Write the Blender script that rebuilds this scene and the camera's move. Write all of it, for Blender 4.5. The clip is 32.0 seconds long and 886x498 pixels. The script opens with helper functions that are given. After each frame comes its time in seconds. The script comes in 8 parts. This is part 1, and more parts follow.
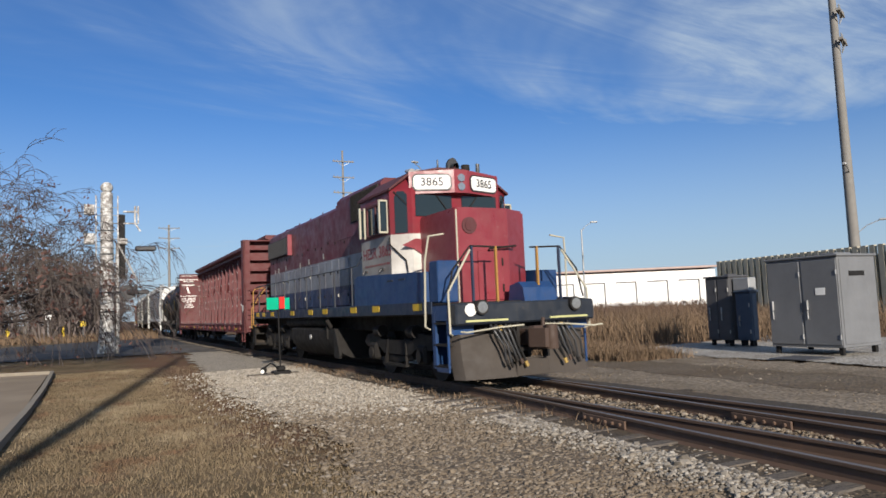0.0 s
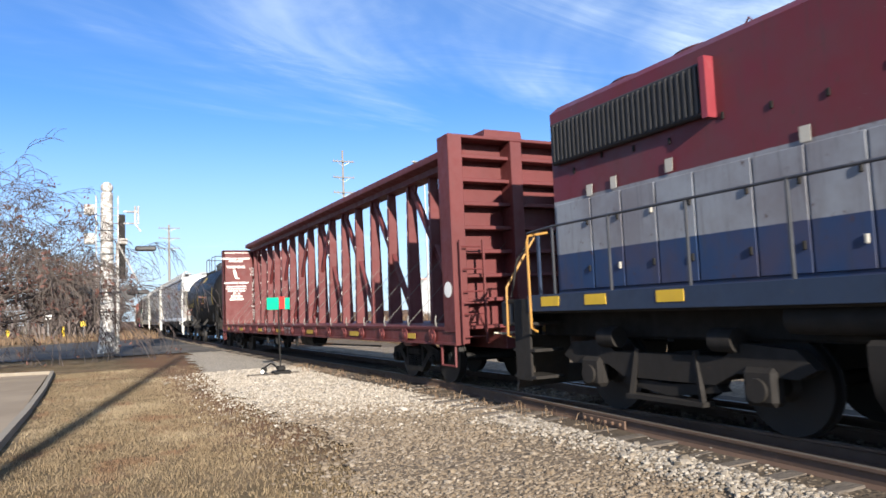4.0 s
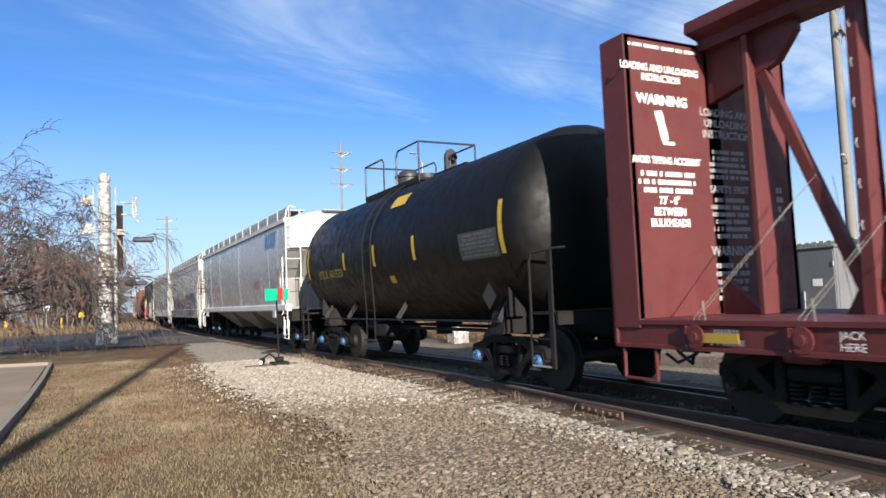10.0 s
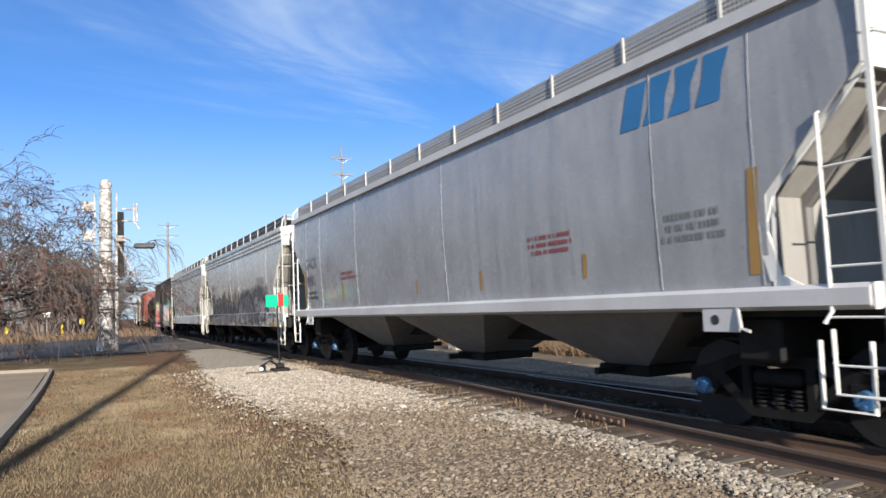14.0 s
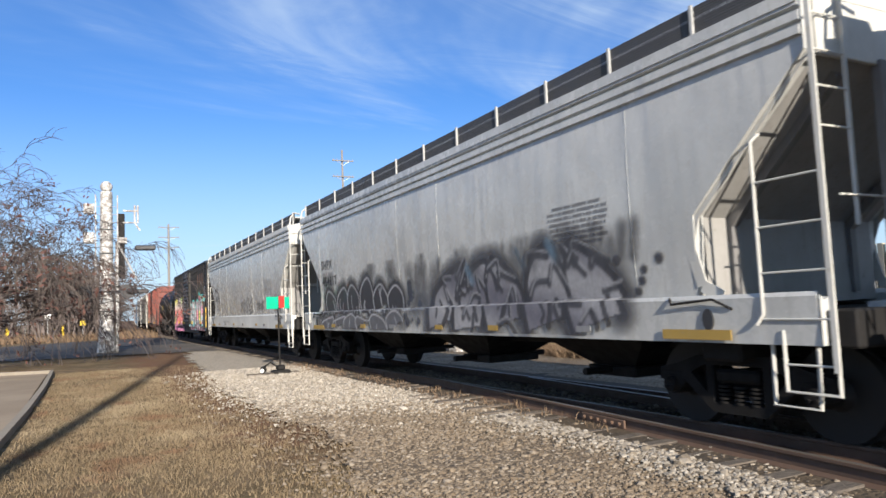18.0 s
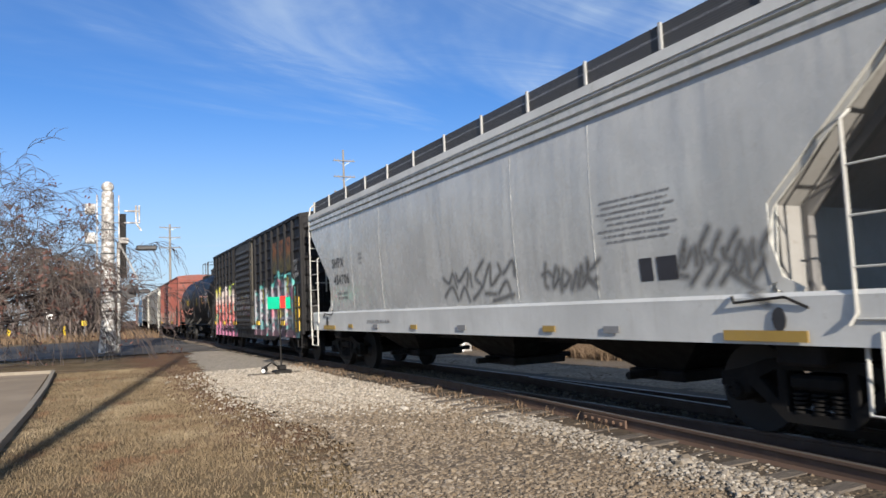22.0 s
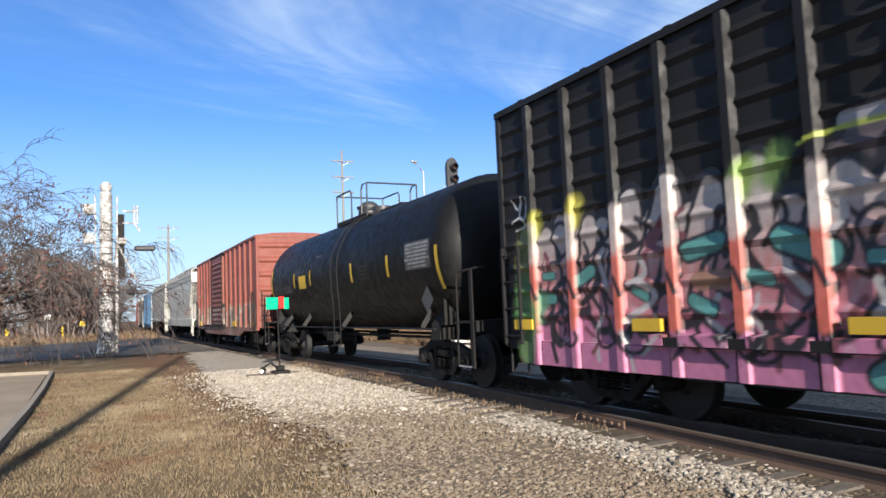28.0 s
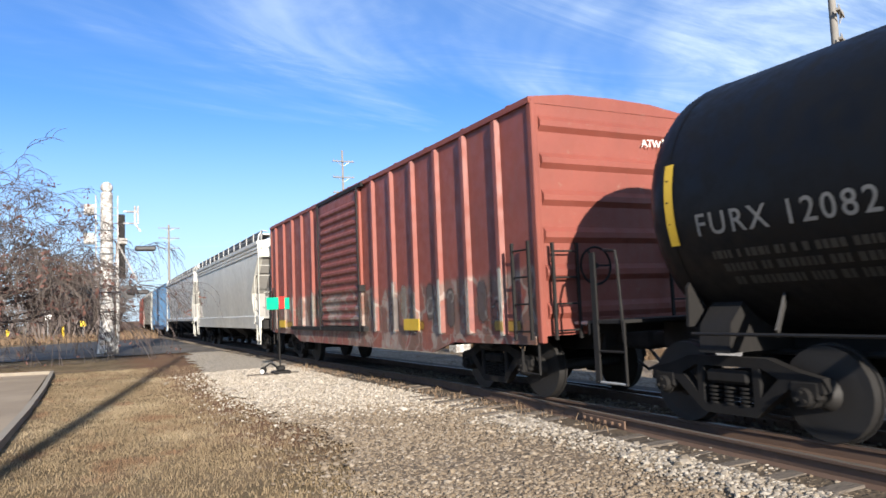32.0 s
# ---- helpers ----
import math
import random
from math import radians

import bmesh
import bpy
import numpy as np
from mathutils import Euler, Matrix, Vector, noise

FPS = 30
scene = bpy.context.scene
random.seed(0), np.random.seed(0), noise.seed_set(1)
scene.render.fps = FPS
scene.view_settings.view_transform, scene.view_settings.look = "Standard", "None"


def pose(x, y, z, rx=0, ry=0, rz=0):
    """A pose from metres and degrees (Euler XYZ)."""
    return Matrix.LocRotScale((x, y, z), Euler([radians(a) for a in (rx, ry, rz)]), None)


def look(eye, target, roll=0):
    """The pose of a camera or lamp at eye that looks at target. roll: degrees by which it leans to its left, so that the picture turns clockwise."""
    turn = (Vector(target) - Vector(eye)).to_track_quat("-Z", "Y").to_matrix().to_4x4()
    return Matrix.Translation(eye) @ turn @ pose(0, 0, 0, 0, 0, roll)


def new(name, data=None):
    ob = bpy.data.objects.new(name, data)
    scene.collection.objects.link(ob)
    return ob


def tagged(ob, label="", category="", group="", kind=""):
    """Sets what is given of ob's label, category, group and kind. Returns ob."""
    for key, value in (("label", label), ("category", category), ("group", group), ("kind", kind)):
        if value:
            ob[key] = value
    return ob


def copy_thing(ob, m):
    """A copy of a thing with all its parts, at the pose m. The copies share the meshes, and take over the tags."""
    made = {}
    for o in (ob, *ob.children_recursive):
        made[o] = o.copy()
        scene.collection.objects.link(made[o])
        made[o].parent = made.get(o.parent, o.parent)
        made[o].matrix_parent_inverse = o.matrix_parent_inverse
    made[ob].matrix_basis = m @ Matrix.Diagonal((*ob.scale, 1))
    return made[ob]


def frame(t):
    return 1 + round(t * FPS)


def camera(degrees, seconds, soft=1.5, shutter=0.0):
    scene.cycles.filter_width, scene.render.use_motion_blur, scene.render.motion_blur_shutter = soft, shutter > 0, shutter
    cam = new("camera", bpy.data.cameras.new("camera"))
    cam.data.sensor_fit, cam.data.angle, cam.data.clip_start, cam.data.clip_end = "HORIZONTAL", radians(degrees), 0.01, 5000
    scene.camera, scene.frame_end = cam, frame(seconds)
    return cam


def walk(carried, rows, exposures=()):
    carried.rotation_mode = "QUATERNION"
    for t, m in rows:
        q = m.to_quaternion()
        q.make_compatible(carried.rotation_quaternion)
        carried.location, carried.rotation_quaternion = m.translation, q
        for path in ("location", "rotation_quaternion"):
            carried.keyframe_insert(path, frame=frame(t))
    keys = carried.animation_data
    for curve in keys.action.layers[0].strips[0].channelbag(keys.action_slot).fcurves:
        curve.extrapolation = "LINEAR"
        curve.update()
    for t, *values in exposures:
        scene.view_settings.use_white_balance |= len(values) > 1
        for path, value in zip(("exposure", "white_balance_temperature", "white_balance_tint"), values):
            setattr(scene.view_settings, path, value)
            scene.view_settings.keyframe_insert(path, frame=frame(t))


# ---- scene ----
# Track runs along +Y at x = 7.16, rail heads at z = 0; the camera stands at the origin.
SECONDS = 32.0
cam = camera(64.2, SECONDS, soft=1.6, shutter=0.2)
EYE = Vector((0.0, 0.0, 1.436))
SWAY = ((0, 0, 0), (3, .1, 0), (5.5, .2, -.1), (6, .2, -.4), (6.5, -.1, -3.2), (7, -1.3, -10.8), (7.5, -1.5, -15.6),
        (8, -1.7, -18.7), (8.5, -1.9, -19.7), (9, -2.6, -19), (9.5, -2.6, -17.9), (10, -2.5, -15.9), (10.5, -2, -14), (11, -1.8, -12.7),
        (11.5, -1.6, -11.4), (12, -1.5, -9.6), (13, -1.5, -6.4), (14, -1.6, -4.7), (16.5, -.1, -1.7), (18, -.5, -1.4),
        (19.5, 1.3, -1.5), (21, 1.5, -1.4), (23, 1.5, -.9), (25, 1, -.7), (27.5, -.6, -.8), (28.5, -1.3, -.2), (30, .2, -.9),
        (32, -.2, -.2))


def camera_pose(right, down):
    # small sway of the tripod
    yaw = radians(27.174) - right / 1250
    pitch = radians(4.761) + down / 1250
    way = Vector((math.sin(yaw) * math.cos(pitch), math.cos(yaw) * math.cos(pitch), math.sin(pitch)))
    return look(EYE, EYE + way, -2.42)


# exposure follows the dark and the pale cars
EXPOSURE = ((0, .4), (1, .68), (2, 1.12), (3, 1.28), (3.5, 1.3), (5.5, .84), (6, .8), (9, .78), (10, 1.02), (11, 1.24), (12, 1.26), (13, 1.15), (14, 1.0), (17, 1.0), (19, .95), (22, .8), (24, .84), (25.5, 1.05), (28, 1.12), (29.5, 1.2), (32, 1.25))
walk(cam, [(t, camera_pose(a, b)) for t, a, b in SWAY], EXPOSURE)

# ---- light ----
SUN_EL, SUN_AZ = radians(18.5), math.atan2(-0.2, -1.0)   # azimuth as atan2(x, y) of the way to the sun
world = bpy.data.worlds.new("sky")
scene.world = world
world.use_nodes = True
wn, wl = world.node_tree.nodes, world.node_tree.links
wn.clear()
sky = wn.new("ShaderNodeTexSky")
sky.sky_type, sky.sun_disc = "NISHITA", False
sky.sun_elevation, sky.sun_rotation = SUN_EL, SUN_AZ
sky.air_density, sky.dust_density, sky.ozone_density = 1.0, 0.35, 2.2
coord = wn.new("ShaderNodeTexCoord")
split = wn.new("ShaderNodeSeparateXYZ")
wl.new(coord.outputs["Generated"], split.inputs[0])


def wmath(op, a, b=None, clamp=False):
    n = wn.new("ShaderNodeMath")
    n.operation, n.use_clamp = op, clamp
    for i, v in enumerate((a, b)):
        if v is None:
            continue
        if isinstance(v, (int, float)):
            n.inputs[i].default_value = v
        else:
            wl.new(v, n.inputs[i])
    return n.outputs[0]


# cirrus: noise on a high flat layer, drawn out along one way
zz = wmath("MAXIMUM", wmath("ADD", split.outputs[2], 0.08), 0.03)
cx, cy = wmath("DIVIDE", split.outputs[0], zz), wmath("DIVIDE", split.outputs[1], zz)
flat = wn.new("ShaderNodeCombineXYZ")
wl.new(cx, flat.inputs[0])
wl.new(cy, flat.inputs[1])


def cloud(turn, sx, sy, scale, detail, rough, warp, seed):
    m = wn.new("ShaderNodeMapping")
    m.inputs["Rotation"].default_value[2] = radians(turn)
    m.inputs["Scale"].default_value = (sx, sy, 1)
    m.inputs["Location"].default_value = (seed, seed * .7, seed)
    wl.new(flat.outputs[0], m.inputs["Vector"])
    n = wn.new("ShaderNodeTexNoise")
    n.inputs["Scale"].default_value, n.inputs["Detail"].default_value = scale, detail
    n.inputs["Roughness"].default_value, n.inputs["Distortion"].default_value = rough, warp
    wl.new(m.outputs[0], n.inputs["Vector"])
    return n.outputs["Fac"]


def wrange(v, a, b, c, d):
    n = wn.new("ShaderNodeMapRange")
    n.interpolation_type = "SMOOTHSTEP"
    wl.new(v, n.inputs[0])
    for i, q in enumerate((a, b, c, d)):
        n.inputs[i + 1].default_value = q
    return n.outputs[0]


veil = wrange(cloud(-34, .34, .8, .62, 6, .62, .7, 5.3), .4, .62, 0, 1)
streak = wrange(cloud(-30, .34, 1.2, 1.5, 9, .68, 1.2, 7.7), .42, .68, 0, 1)
mask = wmath("MULTIPLY", wmath("ADD", wmath("MULTIPLY", veil, .55), wmath("MULTIPLY", wmath("MULTIPLY", streak, veil), 1.3)), .52, True)
low = wrange(split.outputs[2], -.04, .3, .84, 0)
cover = wmath("MAXIMUM", mask, low)
white = wn.new("ShaderNodeMix")
white.data_type = "RGBA"
wl.new(cover, white.inputs["Factor"])
bright = wn.new("ShaderNodeMix")
bright.data_type, bright.blend_type = "RGBA", "MULTIPLY"
bright.inputs["Factor"].default_value = 1
bright.inputs["B"].default_value = (.6, 1.02, 1.62, 1)
wl.new(sky.outputs[0], bright.inputs["A"])
wl.new(bright.outputs["Result"], white.inputs["A"])
white.inputs["B"].default_value = (6.9, 8.4, 10.1, 1)
back = wn.new("ShaderNodeBackground")
back.inputs["Strength"].default_value = 0.052
wl.new(white.outputs["Result"], back.inputs[0])
wl.new(back.outputs[0], wn.new("ShaderNodeOutputWorld").inputs[0])

sun = new("sun", bpy.data.lights.new("sun", "SUN"))
sun.data.energy, sun.data.angle, sun.data.color = 5.0, radians(.6), (1.0, .91, .8)
sun.matrix_world = look((0, 0, 40), (.2, 1.0, 40 - math.tan(SUN_EL) * 1.0198))

# ---- building tools ----
class Mesh:
    """Collects vertices and faces, with a material slot per face."""

    def __init__(self):
        self.v, self.f, self.m, self.slot = [], [], [], 0

    def add(self, verts, faces):
        n = len(self.v)
        self.v += [tuple(p) for p in verts]
        self.f += [tuple(n + i for i in q) for q in faces]
        self.m += [self.slot] * len(faces)
        return self

    def use(self, slot):
        self.slot = slot
        return self

    def box(self, x0, x1, y0, y1, z0, z1, b=0.0):
        x0, x1, y0, y1, z0, z1 = min(x0, x1), max(x0, x1), min(y0, y1), max(y0, y1), min(z0, z1), max(z0, z1)
        b = min(b, (x1 - x0) * .45, (y1 - y0) * .45, (z1 - z0) * .45)
        if b <= 0:
            v = [(x, y, z) for x in (x0, x1) for y in (y0, y1) for z in (z0, z1)]
            return self.add(v, ((0, 1, 3, 2), (4, 6, 7, 5), (0, 4, 5, 1), (2, 3, 7, 6), (0, 2, 6, 4), (1, 5, 7, 3)))
        c, v, ix = ((x0, x1), (y0, y1), (z0, z1)), [], {}
        for i in (0, 1):
            for j in (0, 1):
                for k in (0, 1):
                    s = (i, j, k)
                    for a in range(3):
                        p = [c[q][s[q]] + (0 if q == a else (b if s[q] == 0 else -b)) for q in range(3)]
                        ix[s, a] = len(v)
                        v.append(p)
        fs = []
        for a in range(3):
            p, q = (a + 1) % 3, (a + 2) % 3
            for side in (0, 1):
                quad = []
                for u, w in ((0, 0), (1, 0), (1, 1), (0, 1)):
                    s = [0, 0, 0]
                    s[a], s[p], s[q] = side, u, w
                    quad.append(ix[tuple(s), a])
                fs.append(quad if side else quad[::-1])
            for u in (0, 1):
                for w in (0, 1):
                    s0, s1 = [0, 0, 0], [0, 0, 0]
                    s0[p] = s1[p] = u
                    s0[q] = s1[q] = w
                    s1[a] = 1
                    s0, s1 = tuple(s0), tuple(s1)
                    quad = [ix[s0, p], ix[s1, p], ix[s1, q], ix[s0, q]]
                    fs.append(quad if (u == w) else quad[::-1])
        for i in (0, 1):
            for j in (0, 1):
                for k in (0, 1):
                    t = [ix[(i, j, k), a] for a in range(3)]
                    fs.append(t if (i + j + k) % 2 else t[::-1])
        return self.add(v, fs)

    def cyl(self, p0, p1, r0, r1=None, n=12, cap=True):
        p0, p1 = Vector(p0), Vector(p1)
        r1 = r0 if r1 is None else r1
        d = (p1 - p0).normalized()
        a = d.orthogonal().normalized()
        c = d.cross(a)
        v = []
        for p, r in ((p0, r0), (p1, r1)):
            v += [p + (a * math.cos(2 * math.pi * i / n) + c * math.sin(2 * math.pi * i / n)) * r for i in range(n)]
        fs = [(i, (i + 1) % n, n + (i + 1) % n, n + i) for i in range(n)]
        if cap:
            fs += [tuple(range(n))[::-1], tuple(range(n, 2 * n))]
        return self.add(v, fs)

    def tube(self, pts, r, n=8):
        pts = [Vector(p) for p in pts]
        rings, up = [], None
        for i, p in enumerate(pts):
            d = (pts[min(i + 1, len(pts) - 1)] - pts[max(i - 1, 0)]).normalized()
            up = d.orthogonal().normalized() if up is None else (up - d * up.dot(d)).normalized()
            c = d.cross(up)
            rings.append([p + (up * math.cos(2 * math.pi * k / n) + c * math.sin(2 * math.pi * k / n)) * r for k in range(n)])
        v = [q for ring in rings for q in ring]
        fs = [(i * n + k, i * n + (k + 1) % n, (i + 1) * n + (k + 1) % n, (i + 1) * n + k) for i in range(len(pts) - 1) for k in range(n)]
        fs += [tuple(range(n))[::-1], tuple(range(len(v) - n, len(v)))]
        return self.add(v, fs)

    def prism(self, pts, axis, a, b):
        """A polygon of (p, q) pairs drawn out along an axis: x takes (y, z), y takes (x, z), z takes (x, y)."""
        put = {"x": lambda p, t: (t, p[0], p[1]), "y": lambda p, t: (p[0], t, p[1]), "z": lambda p, t: (p[0], p[1], t)}[axis]
        n = len(pts)
        v = [put(p, a) for p in pts] + [put(p, b) for p in pts]
        fs = [(i, (i + 1) % n, n + (i + 1) % n, n + i) for i in range(n)] + [tuple(range(n))[::-1], tuple(range(n, 2 * n))]
        return self.add(v, fs)

    def loft(self, rings, close=True, caps=True):
        n = len(rings[0])
        v = [p for ring in rings for p in ring]
        k = n if close else n - 1
        fs = [(i * n + j, i * n + (j + 1) % n, (i + 1) * n + (j + 1) % n, (i + 1) * n + j) for i in range(len(rings) - 1) for j in range(k)]
        if caps:
            fs += [tuple(range(n))[::-1], tuple(range(len(v) - n, len(v)))]
        return self.add(v, fs)

    def beam(self, p0, p1, w, t, up=(0, 0, 1)):
        """A square bar from p0 to p1, w wide across up, t thick along up."""
        p0, p1 = Vector(p0), Vector(p1)
        d = (p1 - p0).normalized()
        s = d.cross(Vector(up)).normalized()
        n = s.cross(d)
        v = [p + s * (i * w / 2) + n * (j * t / 2) for p in (p0, p1) for i, j in ((-1, -1), (1, -1), (1, 1), (-1, 1))]
        return self.add(v, ((0, 1, 5, 4), (1, 2, 6, 5), (2, 3, 7, 6), (3, 0, 4, 7), (3, 2, 1, 0), (4, 5, 6, 7)))

    def ball(self, c, r, n=10, sz=1.0):
        c = Vector(c)
        rings = []
        for i in range(1, n // 2):
            a = math.pi * i / (n // 2)
            rings.append([c + Vector((math.cos(2 * math.pi * k / n) * math.sin(a) * r, math.sin(2 * math.pi * k / n) * math.sin(a) * r, math.cos(a) * r * sz)) for k in range(n)])
        m = len(rings)
        v = [p for ring in rings for p in ring] + [c + Vector((0, 0, r * sz)), c - Vector((0, 0, r * sz))]
        fs = [(i * n + k, (i + 1) * n + k, (i + 1) * n + (k + 1) % n, i * n + (k + 1) % n) for i in range(m - 1) for k in range(n)]
        fs += [(m * n, k, (k + 1) % n) for k in range(n)] + [(m * n + 1, (m - 1) * n + (k + 1) % n, (m - 1) * n + k) for k in range(n)]
        return self.add(v, fs)

    def data(self, name, mats, smooth=34):
        me = bpy.data.meshes.new(name)
        me.from_pydata(self.v, [], self.f)
        for m in (mats if isinstance(mats, (list, tuple)) else [mats]):
            me.materials.append(m)
        me.polygons.foreach_set("material_index", self.m)
        if smooth:
            me.polygons.foreach_set("use_smooth", [True] * len(self.f))
            me.set_sharp_from_angle(angle=radians(smooth))
        me.update()
        return me


def part(name, m, mats, parent=None, label="", smooth=34, at=None):
    ob = new(name, m.data(name, mats, smooth) if isinstance(m, Mesh) else m)
    if parent is not None:
        ob.parent = parent
    if at is not None:
        ob.matrix_local = at
    return tagged(ob, label) if label else ob


def thing(name, label, category, group="", kind="", at=None):
    ob = tagged(new(name), label, category, group, kind)
    ob.empty_display_size = .1
    if at is not None:
        ob.matrix_basis = at
    return ob


def whole(name, m, mats, label, category="", group="", kind="", smooth=34, at=None):
    ob = tagged(new(name, m.data(name, mats, smooth)), label, category, group, kind)
    if at is not None:
        ob.matrix_basis = at
    return ob


def words(name, text, size, mat, parent, at, label="", stretch=1.0, bold=0.0, space=1.0):
    """Lettering as a flat mesh: the text reads along the local x axis, up the local y axis."""
    cu = bpy.data.curves.new(name, "FONT")
    cu.body, cu.size, cu.align_x, cu.align_y, cu.offset, cu.space_character = text, size, "CENTER", "CENTER", bold, space
    cu.resolution_u = 3
    tmp = bpy.data.objects.new(name, cu)
    scene.collection.objects.link(tmp)
    bpy.context.view_layer.update()
    me = bpy.data.meshes.new_from_object(tmp.evaluated_get(bpy.context.evaluated_depsgraph_get()))
    bpy.data.objects.remove(tmp)
    bpy.data.curves.remove(cu)
    me.name = name
    if stretch != 1.0:
        me.transform(Matrix.Diagonal((stretch, 1, 1, 1)))
    me.materials.clear()
    me.materials.append(mat)
    ob = new(name, me)
    ob.parent = parent
    ob.matrix_local = at
    return tagged(ob, label) if label else ob


def on_side(x, y, z, lean=0.0):
    """A pose on the side of a car that faces the camera (-x): text runs towards the front of the train (-y)."""
    return Matrix.Translation((x, y, z)) @ Matrix(((0, 0, -1, 0), (-1, 0, 0, 0), (0, 1, 0, 0), (0, 0, 0, 1))) @ pose(0, 0, 0, lean)


def on_front(x, y, z):
    """A pose on a face that looks towards -y."""
    return Matrix.Translation((x, y, z)) @ pose(0, 0, 0, 90, 0, 0)


# ---- materials ----
class Mat:
    def __init__(self, name):
        self.m = bpy.data.materials.new(name)
        self.m.use_nodes = True
        self.t = self.m.node_tree
        self.b = self.t.nodes["Principled BSDF"]
        self.co = self.t.nodes.new("ShaderNodeTexCoord").outputs["Object"]

    def node(self, kind, **ins):
        n = self.t.nodes.new("ShaderNode" + kind)
        for k, v in ins.items():
            self.set(n, k.replace("_", " "), v)
        return n

    def set(self, n, k, v):
        if isinstance(v, bpy.types.NodeSocket):
            self.t.links.new(v, n.inputs[k])
        else:
            n.inputs[k].default_value = v

    def noise(self, scale, detail=4, rough=.55, warp=0.0, stretch=None, co=None):
        co = co or self.co
        if stretch:
            mp = self.node("Mapping")
            mp.inputs["Scale"].default_value = stretch
            self.t.links.new(co, mp.inputs["Vector"])
            co = mp.outputs[0]
        n = self.node("TexNoise", Scale=scale, Detail=detail, Roughness=rough, Distortion=warp)
        self.t.links.new(co, n.inputs["Vector"])
        return n.outputs["Fac"]

    def cells(self, scale, stretch=None, feature="F1", out="Distance", co=None, rand=1.0):
        co = co or self.co
        if stretch:
            mp = self.node("Mapping")
            mp.inputs["Scale"].default_value = stretch
            self.t.links.new(co, mp.inputs["Vector"])
            co = mp.outputs[0]
        n = self.node("TexVoronoi", Scale=scale, Randomness=rand)
        n.feature = feature
        self.t.links.new(co, n.inputs["Vector"])
        return n.outputs[out]

    def ramp(self, v, a, b, c=0.0, d=1.0, kind="SMOOTHSTEP"):
        n = self.node("MapRange")
        n.interpolation_type = kind
        self.t.links.new(v, n.inputs[0])
        for i, q in enumerate((a, b, c, d)):
            n.inputs[i + 1].default_value = q
        return n.outputs[0]

    def math(self, op, a, b=None):
        n = self.node("Math")
        n.operation = op
        for i, v in enumerate((a, b)):
            if v is not None:
                self.set(n, i, v)
        return n.outputs[0]

    def mix(self, f, a, b, mode="MIX"):
        n = self.node("Mix")
        n.data_type, n.blend_type = "RGBA", mode
        for k, v in (("Factor", f), ("A", a), ("B", b)):
            v = (*v, 1) if isinstance(v, tuple) and len(v) == 3 else v
            i = {"Factor": 0, "A": 6, "B": 7}[k]
            if isinstance(v, bpy.types.NodeSocket):
                self.t.links.new(v, n.inputs[i])
            else:
                n.inputs[i].default_value = v
        return n.outputs[2]

    def sep(self):
        n = self.node("SeparateXYZ")
        self.t.links.new(self.co, n.inputs[0])
        return n.outputs

    def bump(self, v, strength=.3, dist=.01):
        n = self.node("Bump", Strength=strength, Distance=dist, Height=v)
        self.set(self.b, "Normal", n.outputs[0])

    def done(self, colour=None, rough=None, metal=None, spec=None):
        for k, v in (("Base Color", colour), ("Roughness", rough), ("Metallic", metal), ("Specular IOR Level", spec)):
            if v is not None:
                v = (*v, 1) if isinstance(v, tuple) and len(v) == 3 else v
                self.set(self.b, k, v)
        return self.m


def mul(c, k):
    return tuple(min(1, q * k) for q in c)


def paint(name, colour, rough=.55, wear=.5, dirt=(.09, .075, .06), rust=None, streak=.5, metal=0.0, fine=1.0, spec=.5, dent=0.0):
    """Weathered paint: broad fading, dust streaks that run down, and chips."""
    k = Mat(name)
    fade = k.mix(k.ramp(k.noise(.9, 5, .6), .3, .75), mul(colour, .86), mul(colour, 1.1))
    run = k.math("MULTIPLY", k.ramp(k.noise(2.2, 6, .62, 0, (6, 6, .5)), .52, .82), streak)
    c = k.mix(k.math("MULTIPLY", run, wear), fade, dirt)
    spots = k.math("MULTIPLY", k.ramp(k.noise(7, 8, .7), .6, .74), wear)
    c = k.mix(spots, c, rust or dirt)
    c = k.mix(k.math("MULTIPLY", k.noise(30 * fine, 3), .25), c, mul(colour, .6))
    hgt = k.noise(14, 6, .6)
    if dent:
        hgt = k.math("ADD", hgt, k.math("MULTIPLY", k.noise(1.0, 3, .5, .3, (.2, 1.1, .22)), dent))
    k.bump(hgt, .12, .01)
    return k.done(c, k.ramp(k.noise(5, 5), .25, .8, rough - .1, min(1, rough + .2)), metal, spec)


def plain(name, colour, rough=.6, metal=0.0, vary=.15, scale=8):
    k = Mat(name)
    c = k.mix(k.noise(scale, 5, .6), mul(colour, 1 - vary), mul(colour, 1 + vary))
    k.bump(k.noise(scale * 5, 4), .1, .005)
    return k.done(c, rough, metal)


# underframe colours set low, which also deepens the shade beneath the cars
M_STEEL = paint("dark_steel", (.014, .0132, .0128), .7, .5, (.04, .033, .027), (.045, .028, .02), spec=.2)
M_TRUCK = paint("truck_steel", (.0105, .0098, .0094), .8, .55, (.034, .028, .022), (.03, .02, .015), spec=.2)
M_WHEEL = plain("wheel_steel", (.0085, .0075, .007), .7, 0, .35, 5)
M_CAPBLUE = plain("bearing_blue", (.03, .1, .21), .5, 0, .3)
M_RAIL = paint("rail_rust", (.10, .06, .04), .75, .8, (.06, .045, .035), (.16, .09, .05))
k = Mat("rail_head")
M_RAILTOP = k.done(k.mix(k.noise(9, 4, .6, 0, (1, .1, 1)), (.24, .22, .195), (.13, .11, .09)), .5, .6)
k = Mat("old_tie")
